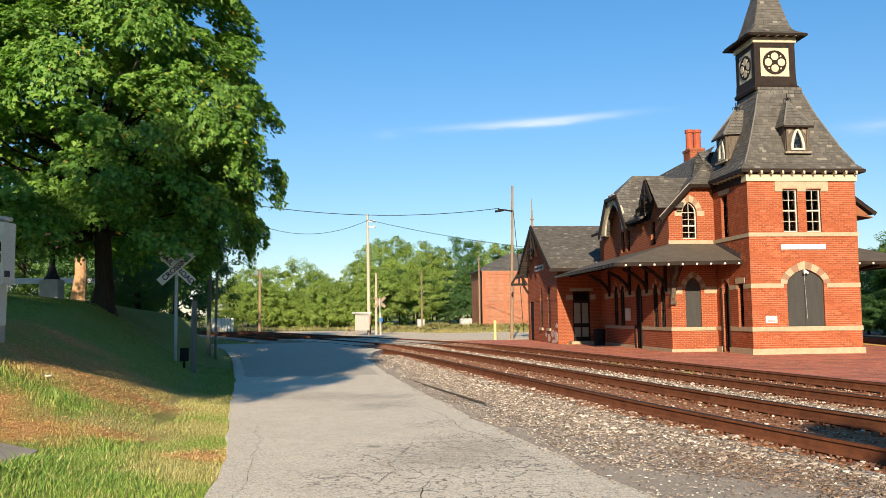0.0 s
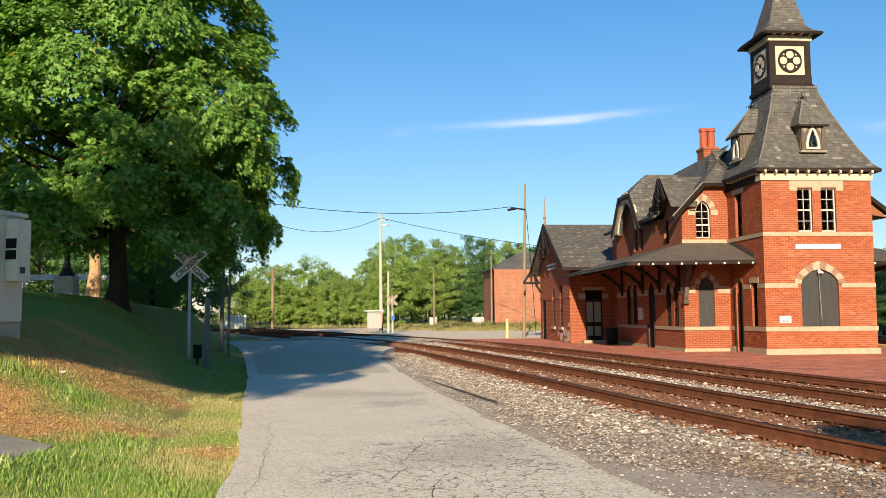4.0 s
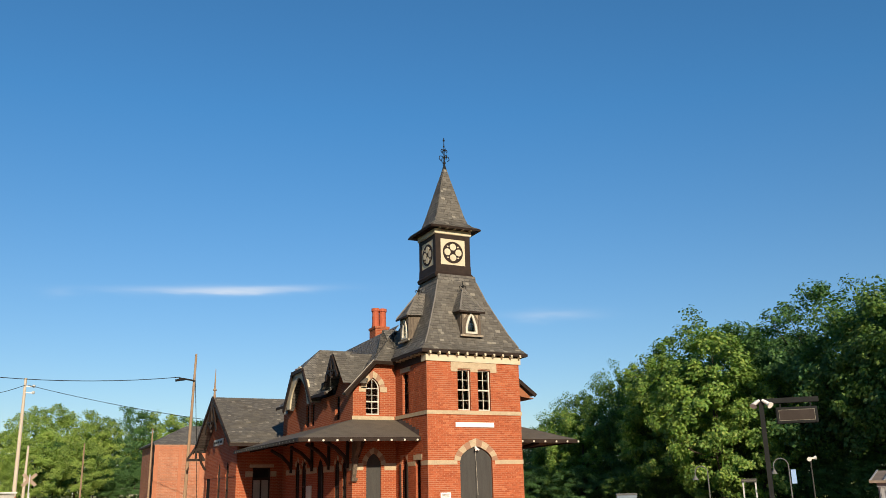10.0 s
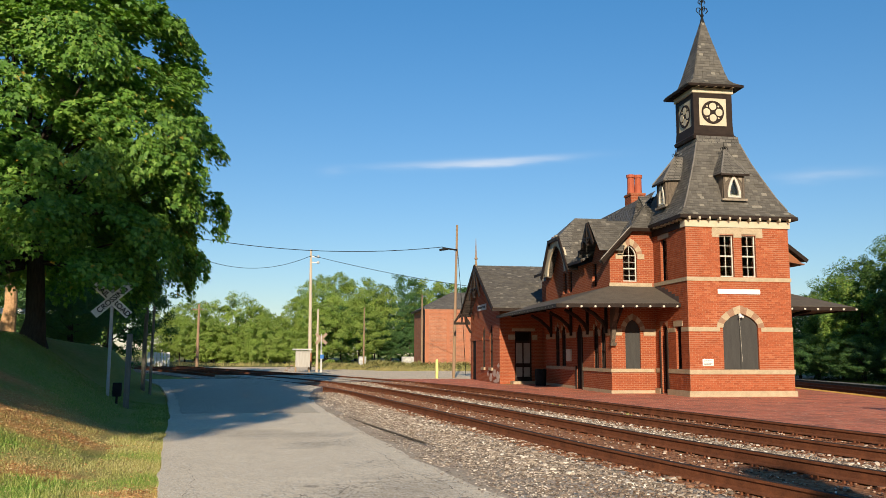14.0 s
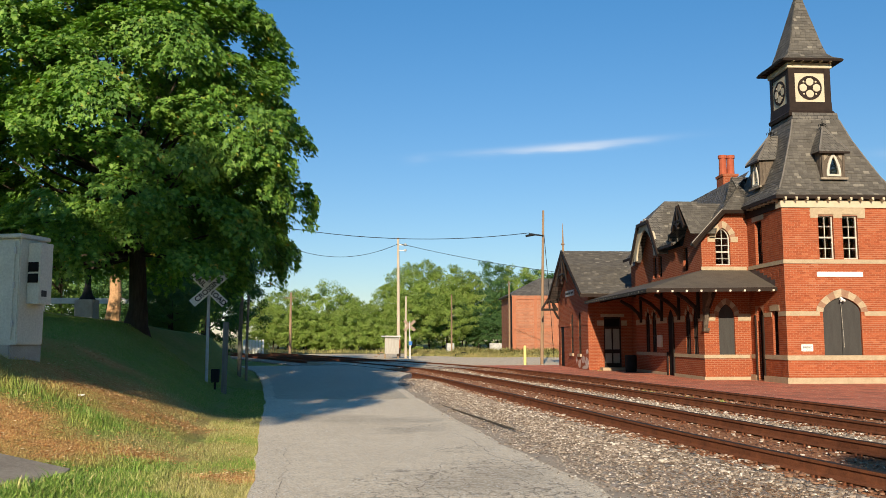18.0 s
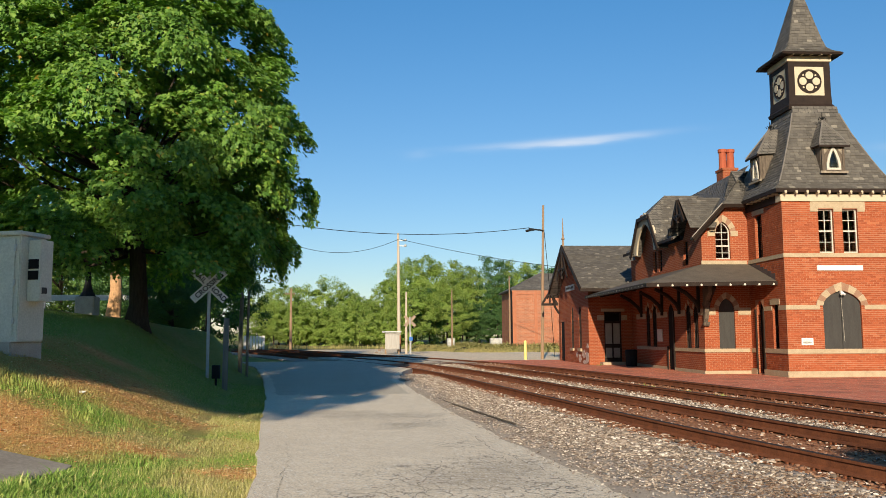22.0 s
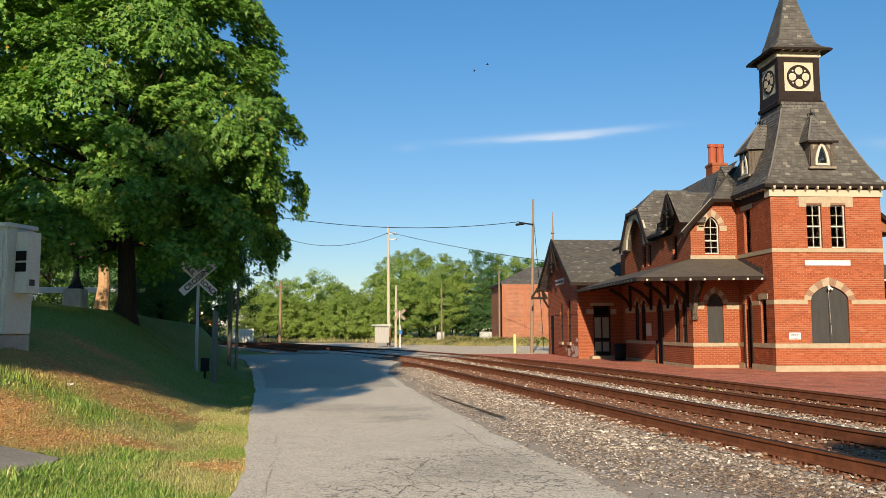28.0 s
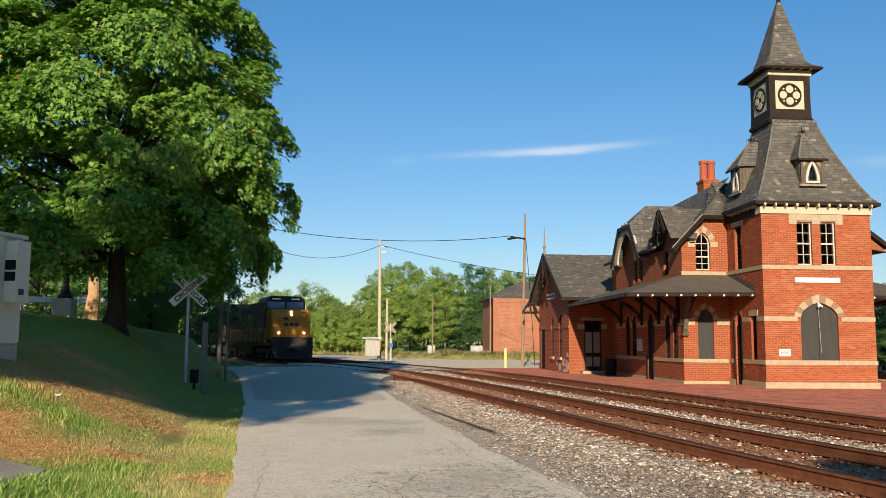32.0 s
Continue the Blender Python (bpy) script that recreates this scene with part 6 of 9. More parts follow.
# woodland beyond the far line; two kinds of tree, copied at sizes seen
w1 = tree("woodland_tree", "tall dark green woodland tree", (35.9, 37.6, -0.1), 6.2, (4.2, 4.2, 4.7), rng, WOODS, LEAF_OVAL, 0.185, 300, 95, 0.2, low=-0.95, bumps=0.34, clump_size=0.135, limbs=8, group="woods beyond the tracks")
w2 = tree("woodland_tree", "bright green broadleaf tree at the wood's edge", (31.1, 32.5, -0.1), 4.9, (3.0, 3.0, 4.4), rng, POPLAR, LEAF_OVAL, 0.175, 250, 100, 0.16, low=-0.95, bumps=0.3, clump_size=0.135, limbs=7, group="woods beyond the tracks")
w3 = tree("woodland_tree", "dense green woodland tree", (35.2, 28.0, -0.1), 6.0, (4.5, 4.5, 4.6), rng, WOODS2, LEAF_OVAL, 0.185, 310, 95, 0.2, low=-0.95, bumps=0.34, clump_size=0.135, limbs=8, group="woods beyond the tracks")


def planted(src, x, y, h, base_h, spread=1.0, turn=0.0, z=-0.1, group=""):
    if y > 60 and abs(x - near_track(y)) < 6.5:
        return None
    s = h / base_h
    src.scale = (s * spread, s * spread, s)
    c = copy_thing(src, pose(x, y, z, 0, 0, turn))
    src.scale = (1, 1, 1)
    if group:
        c["group"] = group
    return c


rw = random.Random(5)
for x, y, h in ((35.5, 55.6, 6.7), (35.9, 53.0, 7.6), (35.5, 48.4, 9.0), (35.4, 44.7, 10.2), (34.9, 41.2, 10.9), (35.9, 34.8, 11.6), (35.7, 32.1, 11.3), (34.0, 24.6, 11.8), (33.5, 21.9, 12.4), (34.0, 18.0, 13.0)):
    planted(rw.choice((w1, w3)), x, y, h * rw.uniform(0.88, 1.0) * (0.97 if y < 23 else 0.9 if y < 31 else 1.05 if y < 36 else 1.0), 11.8, rw.uniform(0.8, 1.0), rw.uniform(0, 360))
for x, y, h in ((41, 60, 8.0), (42, 52, 11), (42, 46, 12.2), (43, 40, 12.6), (43, 34, 12.4), (42, 28, 12.4), (41, 22, 12), (38, 66, 7), (36, 62, 5.5)):
    planted(rw.choice((w1, w3)), x, y, h * rw.uniform(0.78, 0.95), 11.8, rw.uniform(0.85, 1.1), rw.uniform(0, 360))
for i in range(16):
    y = 16 + i * 2.6
    planted(rw.choice((w1, w3)), 31.8 + rw.uniform(-0.8, 1.2), y, rw.uniform(2.4, 3.8), 11.8, rw.uniform(1.5, 1.9), rw.uniform(0, 360))
for x, y, h in ((33.5, 47.4, 7.4), (32.5, 38.0, 9.6), (31.9, 30.6, 7.8), (34.5, 51.5, 6.6), (36.5, 57, 5.0)):
    planted(w2, x, y, h, 10.2, rw.uniform(0.95, 1.15), rw.uniform(0, 360))

# far thicket over the lot
f1 = tree("thicket_tree", "far green tree in a thicket", (2.6, 128, 0.4), 7.0, (5.0, 5.0, 6.0), rng, THICKET, LEAF_OVAL, 0.25, 300, 80, 0.2, low=-0.95, bumps=0.34, clump_size=0.14, limbs=5, group="far thicket")
f2 = tree("thicket_tree", "far yellow-green shrubby tree", (-10.8, 125.5, 0.4), 4.6, (5.5, 5.0, 4.8), rng, THICKET, LEAF_OVAL, 0.25, 300, 80, 0.15, low=-0.95, bumps=0.34, clump_size=0.14, limbs=5, group="far thicket")
f3 = tree("thicket_tree", "far dark green tree", (14.2, 131.2, 0.4), 7.0, (4.5, 4.5, 6.2), rng, WOODS2, LEAF_OVAL, 0.25, 290, 75, 0.2, low=-0.95, bumps=0.4, clump_size=0.14, limbs=5, group="far thicket")
for x, y, h in ((-20.4, 118.3, 7.6), (-16.8, 120.8, 9.1), (-13.5, 123, 8.6), (-7.5, 126, 9.0), (-4.2, 127.9, 10.1), (-1, 128, 10.5), (7.0, 129.8, 12.5), (10.5, 129.6, 11.2), (19.3, 132.6, 12.6), (23.1, 134.0, 12.0), (27, 135, 12), (-24, 116, 8), (-28, 113, 8), (-33, 110, 9)):
    planted(rw.choice((f1, f2, f1) if x < 4 else (f3, f3, f3, f1)), x, y, h * (0.84 if x < 0 else 0.93), 12.0, rw.uniform(0.95, 1.15), rw.uniform(0, 360), 0.3, "far thicket")
for i in range(26):
    x = -34 + i * 2.4
    planted(rw.choice((f2, f2, f1) if x < 3 else (f3, f3, f3, f1)), x, 114 + 0.25 * abs(x) + rw.uniform(-2, 3) + max(0, x) * 0.25, rw.uniform(5.4, 7.6), 12.0, rw.uniform(0.95, 1.25), rw.uniform(0, 360), 0.2, "far thicket")
# park on top of the bank
# the one at (-19, 70) is made taller to shade the train
for x, y, h in ((-14, 62, 10), (-23, 80, 13), (-32, 82, 14), (-17, 86, 11), (-26, 94, 12), (-36, 92, 14), (-19, 70, 12.5)):
    planted(rw.choice((w1, w3, w3)), x, y, h, 11.8, 1.1, rw.uniform(0, 360), ground_z(x, y) - 0.1, "park trees on the bank")
for x, y, h in ((-8.9, 34, 2.6), (-10.2, 38.5, 3.6), (-13.5, 52, 4.5), (-16.5, 62, 4)):
    planted(w3, x, y, h, 11.8, 1.3, rw.uniform(0, 360), ground_z(x, y) - 0.4, "park trees on the bank")
# three trees added, mostly hidden by the maple, to shade locomotive and pedestal
planted(w1, -12.3, 48, 13.0, 11.8, 0.75, 40, ground_z(-12.3, 48) - 0.2, "park trees on the bank")
planted(w3, -10.2, 46, 11.0, 11.8, 0.75, 10, ground_z(-11.6, 45) - 0.3, "park trees on the bank")
planted(w1, -18.6, 31, 13.0, 11.8, 0.85, 140, ground_z(-18.6, 31) - 0.2, "park trees on the bank")
# trees behind the viewer, whose shade lies on the bank and the lane
b1 = tree("shade_tree", "tall leafy tree behind the lane", (-11.4, -4.5, 0.2), 10.9, (4.6, 4.2, 3.6), rng, WOODS, LEAF_OVAL, 0.32, 165, 36, 0.3, low=-0.95, limbs=10, fill=0.4, clump_size=0.175, group="trees behind the lane")
planted(b1, -19.5, -3, 12.9, 12.9, 1.0, 70, 0.5, "trees behind the lane")
planted(b1, -14.5, -12.5, 15.3, 12.9, 0.9, 230, 0.2, "trees behind the lane")
# unseen slim tree added, crown and lean shaped to cast the lane's shade
top = rng.normal(0, 1, (60, 3)) * (0.62, 0.8, 1.0) + (-1.1, 0, 3.3)
tree("shade_tree", "unseen slim tree behind the lane, added for its shade", (-12.7, -7.2, 0.1), 11.2, (3.0, 3.0, 2.6), rng, WOODS, LEAF_OVAL, 0.38, 200, 46, 0.06, low=-0.95, limbs=8, fill=0.4, clump_size=0.24, lean=(3.5, 0), extra=top, group="trees behind the lane")
# unseen small crown and low bough, added to cast shade on the near rails
bough = rng.normal(0, 1, (16, 3)) * (0.42, 0.25, 0.13) + (1.7, 1.5, -1.95)
tree("shade_tree", "unseen small tree behind the lane, added to shade the rails", (2.8, -6.9, -0.05), 5.8, (0.38, 0.9, 0.6), rng, WOODS, LEAF_OVAL, 0.26, 30, 40, 0.08, low=-0.95, limbs=5, fill=0.4, clump_size=0.3, extra=bough, group="trees behind the lane")
# unseen tall trees added off to the right, to shade the wood's right end
for x, y, h in ((27, -14, 19.5), (35, -17, 20.5), (43, -15, 20), (30.5, 9, 12.0), (34.5, 7, 14.5), (38.5, 4, 16.0)):
    planted(w3, x, y, h, 11.8, 0.95, 31 * x, -0.1, "tall trees behind the platform")

# ---- signs, posts, poles ----
def lettering(name, text, size, m, material, parent, thick=0.003):
    cu = bpy.data.curves.new(name, "FONT")
    cu.body, cu.size, cu.align_x, cu.align_y, cu.extrude, cu.offset = text, size, "CENTER", "CENTER", thick, size * 0.02
    tmp = new("tmp", cu)
    bpy.context.view_layer.update()
    me = bpy.data.meshes.new_from_object(tmp.evaluated_get(bpy.context.evaluated_depsgraph_get()))
    bpy.data.objects.remove(tmp)
    me.transform(m)
    me.materials.clear()
    me.materials.append(material)
    ob = new(name, me)
    ob.parent = parent
    return ob


def crossbuck(at, rz, label, letters=True, height=2.84, face=None):
    s = thing("crossing_sign", label, "railroad crossing sign", at=at, rz=rz)
    part("post", tube(B(), [(0, 0.06, -0.2), (0, 0.06, height + 0.1)], [0.045, 0.045], 10), GALV, s, "round galvanised post")
    for k, (a, word) in enumerate(((-43, "RAIL ROAD"), (43, "CROSSING"))):
        b = bbox(-0.61, 0.61, -0.004, 0.004, -0.115, 0.115, 0.002)
        m = pose(0, -0.005 - 0.009 * k, height - 0.27, 0, -a, 0)
        b.transform(m)
        bl = part("blade", b, face or WHITE, s, "white crossbuck blade")
        if letters:
            words = (("RAIL", -0.34), ("ROAD", 0.34)) if k == 0 else ((word, 0.0),)
            for w, dx in words:
                lettering("letters", w, 0.20, m @ pose(dx, -0.0075, -0.005, 90, 0, 0), BLACKM, bl)
    return s


crossbuck((-5.28, 23.95, ground_z(-5.28, 23.95)), 12, "white railroad crossing sign on a metal post")
crossbuck((0.98, 70.0, 0.15), 185, "weathered railroad crossing sign seen from its back", False, 2.95, plain("dull_sign_back", (0.24, 0.17, 0.12), (0.36, 0.27, 0.20), 4, 0.8))


def wood_post(at, h, w, label, sq=True, mat=None):
    b = beam(B(), (0, 0, -0.3), (0.02, 0, h), w, w * 0.8) if sq else tube(B(), [(0, 0, -0.3), (0, 0, h * 0.5), (0.03, 0, h)], [w / 2, w * 0.45, w * 0.4], 10)
    return tagged(setpose(mesh_ob("post", b, mat or WOOD), at), label, "post")


def setpose(ob, at, rz=0):
    ob.matrix_basis = pose(*at, 0, 0, rz)
    return ob


wood_post((-4.62, 23.05, ground_z(-4.62, 23.05)), 1.9, 0.13, "weathered square wooden post beside the sign", True, GREYWOOD)
wood_post((-5.40, 29.5, ground_z(-5.40, 29.5)), 2.9, 0.15, "grey wooden post near the tracks", False, GREYWOOD)
wood_post((-5.15, 29.4, ground_z(-5.15, 29.4)), 2.95, 0.10, "thin pale post near the tracks", False, GREYWOOD)
b = bbox(-0.1, 0.1, -0.08, 0.08, 0.2, 0.55, 0.01)
tube(b, [(0, 0, -0.2), (0, 0, 0.3)], [0.03, 0.03], 8)
tagged(setpose(mesh_ob("meter_box", b, BLACKM), (-4.82, 22.9, ground_z(-4.82, 22.9)), 0), "small black box on a stub post", "box")

# equipment cabinet on the bank
cab = thing("equipment_cabinet", "tall grey steel signal equipment cabinet on a concrete base", "equipment cabinet", at=(-5.96, 13.62, 1.32), rz=-17)
part("base", bbox(-1.65, -0.06, -0.06, 0.66, -0.5, 0.22, 0.02), CONCRETE, cab, "rough concrete base")
part("body", bbox(-1.6, 0.0, 0.0, 0.60, 0.22, 1.90, 0.015), CABINET, cab)
part("roof", bbox(-1.66, 0.04, -0.05, 0.64, 1.90, 1.97, 0.012), CABINET, cab)
sb = part("side_box", bbox(0.0, 0.24, 0.17, 0.46, 0.86, 1.84, 0.01), CABINET, cab, "grey meter box on the side")
part("meter_window", box(box(B(), 0.02, 0.21, 0.160, 0.1695, 1.375, 1.53), 0.02, 0.21, 0.160, 0.1695, 1.20, 1.345), DARK, sb)
part("label", box(B(), 0.2402, 0.244, 0.22, 0.34, 0.98, 1.08), SHUTTER, sb)
part("door", bbox(-1.5, -0.08, -0.02, 0.0, 0.3, 1.84, 0.008), CABINET, cab)
part("door_seam", box(B(), -0.79, -0.782, -0.024, -0.0202, 0.3, 1.84), SHUTTER, cab)
part("door_handle", box(bbox(-0.72, -0.68, -0.06, -0.02, 1.0, 1.16, 0.006), -0.70, -0.69, -0.075, -0.06, 1.02, 1.14), BLACKM, cab, "dark door handle")
for z in (0.5, 1.1, 1.65):
    part("hinge", box(B(), -0.09, -0.05, -0.035, -0.02, z, z + 0.1), GALV, cab)
slabm = B()
hull = [(-3.72, 10.05), (-6.3, 10.9), (-6.0, 8.1), (-3.97, 8.75), (-3.62, 9.35)]
rim = [[slabm.verts.new((x, y, 0.135 - 0.15 * (x + 3.6) + dz)) for x, y in hull] for dz in (-0.2, 0)]
slabm.faces.new(rim[1])
slabm.faces.new(rim[0][::-1])
for i in range(5):
    slabm.faces.new((rim[0][i], rim[0][(i + 1) % 5], rim[1][(i + 1) % 5], rim[1][i]))
bmesh.ops.recalc_face_normals(slabm, faces=list(slabm.faces))
tagged(mesh_ob("concrete_slab", slabm, plain("weathered_concrete", (0.27, 0.225, 0.175), (0.40, 0.345, 0.275), 2.2, 0.95, fine=25, bump=0.4)), "flat weathered concrete slab in the grass", "slab")


# ---- utility poles and wires ----
def pole(at, h, r, label, material, lean=0.0, arm=None):
    p = thing("utility_pole", label, "utility pole", at=at)
    part("shaft", tube(B(), [(0, 0, -0.3), (lean * 0.5, 0, h * 0.5), (lean, 0, h)], [r, r * 0.85, r * 0.62], 12), material, p)
    if arm:
        part("crossarm", beam(B(), (lean - arm, 0.1, h - 0.6), (lean + arm * 0.6, 0.1, h - 0.6), 0.1), material, p)
    return p


p2 = pole((0.1, 76, 0.1), 10.75, 0.165, "tall pale wooden utility pole", PALEWOOD, -0.1)
b = B()
for dz in (9.6, 10.1):
    beam(b, (0, -0.2, dz), (0.55, -0.25, dz - 0.05), 0.08)
    bmesh.ops.create_uvsphere(b, u_segments=8, v_segments=6, radius=0.13, matrix=pose(0.55, -0.25, dz))
part("insulator", b, GALV, p2)
part("marker_band", tube(B(), [(0.0, 0, 0.1), (0.0, 0, 1.6)], [0.172, 0.168], 12), plain("rusty_band", (0.32, 0.12, 0.06), (0.42, 0.18, 0.09), 4), p2, "reddish stained foot")
p3 = pole((9.07, 53.2, 0.1), 9.8, 0.105, "leaning brown wooden utility pole", WOOD, 0.22)
part("transformer_arm", beam(beam(B(), (0.18, -0.1, 8.15), (-0.77, -0.3, 8.25), 0.09), (-0.97, -0.3, 8.1), (-0.42, -0.25, 8.2), 0.15, sides=8), BLACKM, p3, "dark fitting on an arm")
part("guy_wire", tube(B(), [(0.2, 0, 8.8), (1.1, 3, 4.4), (1.9, 6, 0)], [0.02] * 3, 5), BLACKM, p3)
pole((-11.8, 94.2, 0.1), 6.8, 0.17, "short wooden pole beyond the lot", WOOD, 0.0, 0.7)
pole((5.6, 88, 0.1), 6.3, 0.095, "thin brown wooden pole in the weeds", WOOD)
pole((0.7, 73, 0.1), 5.3, 0.12, "short pale wooden pole", PALEWOOD)
pole((10.85, 82, 0.1), 7.3, 0.095, "thin brown wooden pole by the brick shed", WOOD)
for a, c, sag in (((8.35, 53, 8.42), (-16.5, 53, 10.95), 1.42), ((0.02, 75.8, 10.28), (-13.5, 75.8, 12.0), 1.98), ((0.2, 75.8, 10.28), (13.6, 66.5, 6.9), 0.22)):
    a, c = Vector(a), Vector(c)
    pts = [a.lerp(c, i / 20) - Vector((0, 0, sag * 4 * (i / 20) * (1 - i / 20))) for i in range(21)]
    tagged(mesh_ob("overhead_wire", tube(B(), pts, [0.022] * 21, 5), BLACKM), "thin dark overhead wire between poles", "wire")

# relay bungalow and small signs by the crossing
bg = thing("relay_bungalow", "weathered grey relay bungalow with an overhanging roof", "equipment shed", at=(-0.35, 72, 0.15))
part("body", bbox(-0.72, 0.48, -0.6, 0.6, 0.34, 1.72, 0.01), plain("grey_weathered_boards", (0.30, 0.28, 0.25), (0.44, 0.42, 0.38), 2, 0.9, stretch=(6, 6, 0.5)), bg)
part("roof", bbox(-1.0, 0.65, -0.8, 0.8, 1.75, 1.86, 0.02), GALV, bg)
for i in range(3):
    part("step", bbox(-1.15 - 0.22 * i, -0.9 - 0.22 * i, -0.3, 0.3, 0.42 - 0.18 * i, 0.5 - 0.18 * i, 0.01), WOOD, bg)
for sx in (-0.7, 0.7):
    part("leg", beam(B(), (sx * 0.8 - 0.15, 0, -0.05), (sx * 0.8 - 0.15, 0, 0.36), 0.12), WOOD, bg)
sg = thing("blue_sign", "small blue sign on a thin post", "sign", at=(1.05, 69.5, 0.12))
part("post", beam(B(), (0, 0, 0), (0, 0, 1.8), 0.05), GALV, sg)
part("plate", bbox(-0.14, 0.14, -0.04, -0.026, 1.1, 1.42, 0.004), BLUE, sg)
tagged(setpose(mesh_ob("bollard", tube(B(), [(0, 0, -0.1), (0, 0, 1.1), (0, 0, 1.17), (0, 0, 1.2)], [0.09, 0.09, 0.07, 0.02], 12), YELLOW), (7.9, 52.5, 0.1)), "short yellow steel bollard on the gravel", "bollard")
tr = tagged(setpose(mesh_ob("trash_can", tube(B(), [(0, 0, 0), (0, 0, 0.05), (0, 0, 0.75), (0, 0, 0.8)], [0.24, 0.26, 0.29, 0.25], 14), BLACKM), (11.2, 40.4, 0.1)), "black round trash can by the wall", "trash can")

# brick shed behind the station
shed = thing("brick_shed", "two-storey red brick shed with a hipped slate roof", "brick building", at=(11.5, 84.4, 0.1))
SHEDBRICK = coursed("shed_brick", (0.41, 0.165, 0.09), (0.32, 0.12, 0.066), (0.38, 0.235, 0.155), 0.42, 0.135, 0.012, stain=(0.20, 0.10, 0.065), stain_amount=0.7)
b = B()
wall(b, "y", 0, 0.3, 0, 8.2, -0.1, 6.0, [(5.05, 6.15, 2.35, 4.3, 0)])
box(b, 0, 0.3, 0.3, 9, -0.1, 6.0)
box(b, 7.9, 8.2, 0.3, 9, -0.1, 6.0)
box(b, 0.3, 7.9, 8.7, 9, -0.1, 6.0)
part("wall", b, SHEDBRICK, shed)
b = B()
for i in range(4):
    ua = 0.55 + i * 1.98
    for z0 in (4.98, 2.30):
        for k in range(9):
            box(b, ua + 0.02 + k * 0.17, ua + 0.11 + k * 0.17, -0.06, 0, z0 + 0.14 * (k % 2), z0 + 0.14 + 0.14 * (k % 2))
        box(b, ua, ua + 1.55, -0.04, 0, z0 + 0.34, z0 + 0.42)
    if i:
        box(b, ua - 0.36, ua - 0.06, -0.05, 0, -0.1, 6.0)
box(b, -0.05, 8.25, -0.07, 0, 5.62, 5.80)
box(b, -0.06, 0.35, -0.06, 0, -0.1, 6.0)
part("brick_trim", b, plain("dark_shed_brick", (0.33, 0.125, 0.066), (0.42, 0.165, 0.09), 3, 0.9), shed, "darker projecting brick courses")
part("roof", hip([(4.45, 5.95), (4.5, 6.08), (0.8, 8.0)], 4.1, 4.5), SLATE, shed)
part("downpipe", tube(B(), [(-0.12, -0.1, 0.0), (-0.12, -0.1, 5.9)], [0.07, 0.07], 8), BLACKM, shed, "dark downpipe at the corner")
part("boarded_window", box(B(), 5.05, 6.15, 0.1, 0.15, 2.35, 4.3), plain("pale_boards", (0.42, 0.38, 0.33), (0.55, 0.50, 0.44), 3, 0.9), shed)
BOXPAINT = plain("weathered_box_paint", (0.26, 0.27, 0.26), (0.52, 0.52, 0.49), 2.2, 0.85, fine=9)
for x, y, w in ((11.0, 95, 1.35), (5.9, 95, 0.8)):
    tagged(setpose(mesh_ob("storage_box", bbox(-w / 2, w / 2, -0.6, 0.6, 0, 1.22, 0.02), BOXPAINT), (x, y, 0.1)), "pale grey storage box in the weeds", "box")
b = tube(B(), [(-0.75, 0, 0.03), (-0.45, 0.1, 0.12), (-0.05, 0, 0.16), (0.3, -0.1, 0.24), (0.55, 0, 0.2), (0.7, 0.05, 0.05)], [0.02, 0.12, 0.16, 0.22, 0.18, 0.03], 7)
tagged(setpose(mesh_ob("scrap_heap", b, BLACKM), (5.9, 79.5, 0.1)), "low dark heap on the gravel", "heap")
fw = thing("white_fence", "short white board fence beyond the tracks", "fence", at=(-17.6, 98, 0.12))
for i in range(7):
    part("board", bbox(i * 0.35, i * 0.35 + 0.27, 0, 0.05, 0, 1.6 - 0.05 * (i % 2), 0.006), WHITE, fw)
part("rail", box(B(), 0, 2.4, 0.05, 0.09, 1.1, 1.2), WHITE, fw)

# park things on the bank
og = thing("guard_rail", "pale steel guard rail above the bank", "guard rail", at=(-20.0, 46.5, ground_z(-20, 46.5) - 0.1))
for i in range(5):
    part("post", beam(B(), (i * 2.0 - 3, 0, 0), (i * 2.0 - 3, 0, 0.75), 0.14), GALV, og)
part("beam", beam(B(), (-5, -0.1, 0.6), (7, -0.1, 0.6), 0.06, 0.3), GALV, og)
# trunk in the shade of the bank; its orange bark colour paints in sunlight
tagged(setpose(mesh_ob("tree_stump", tube(B(), [(0, 0, -0.3), (0, 0, 0.1), (0.1, 0, 1.2), (0, 0, 3.0)], [0.42, 0.34, 0.27, 0.24], 12), plain("sunlit_bark_colour", (0.36, 0.20, 0.10), (0.52, 0.32, 0.17), 3, 0.9, fine=12)), (-13.35, 40.5, ground_z(-13.35, 40.5) + 0.1)), "bare tree trunk with sunlight put into its colour", "tree trunk")
lb = thing("lamp_pedestal", "dark old lamp post on a pale stone pedestal", "lamp post", at=(-15.2, 42.3, ground_z(-15.2, 42.3)))
part("pedestal", bbox(-0.45, 0.45, -0.45, 0.45, -0.2, 0.95, 0.04), CONCRETE, lb)
part("shaft", tube(B(), [(0, 0, 0.95), (0, 0, 1.2), (0, 0, 1.6), (0, 0, 4.2)], [0.4, 0.25, 0.14, 0.1], 10), BLACKM, lb)

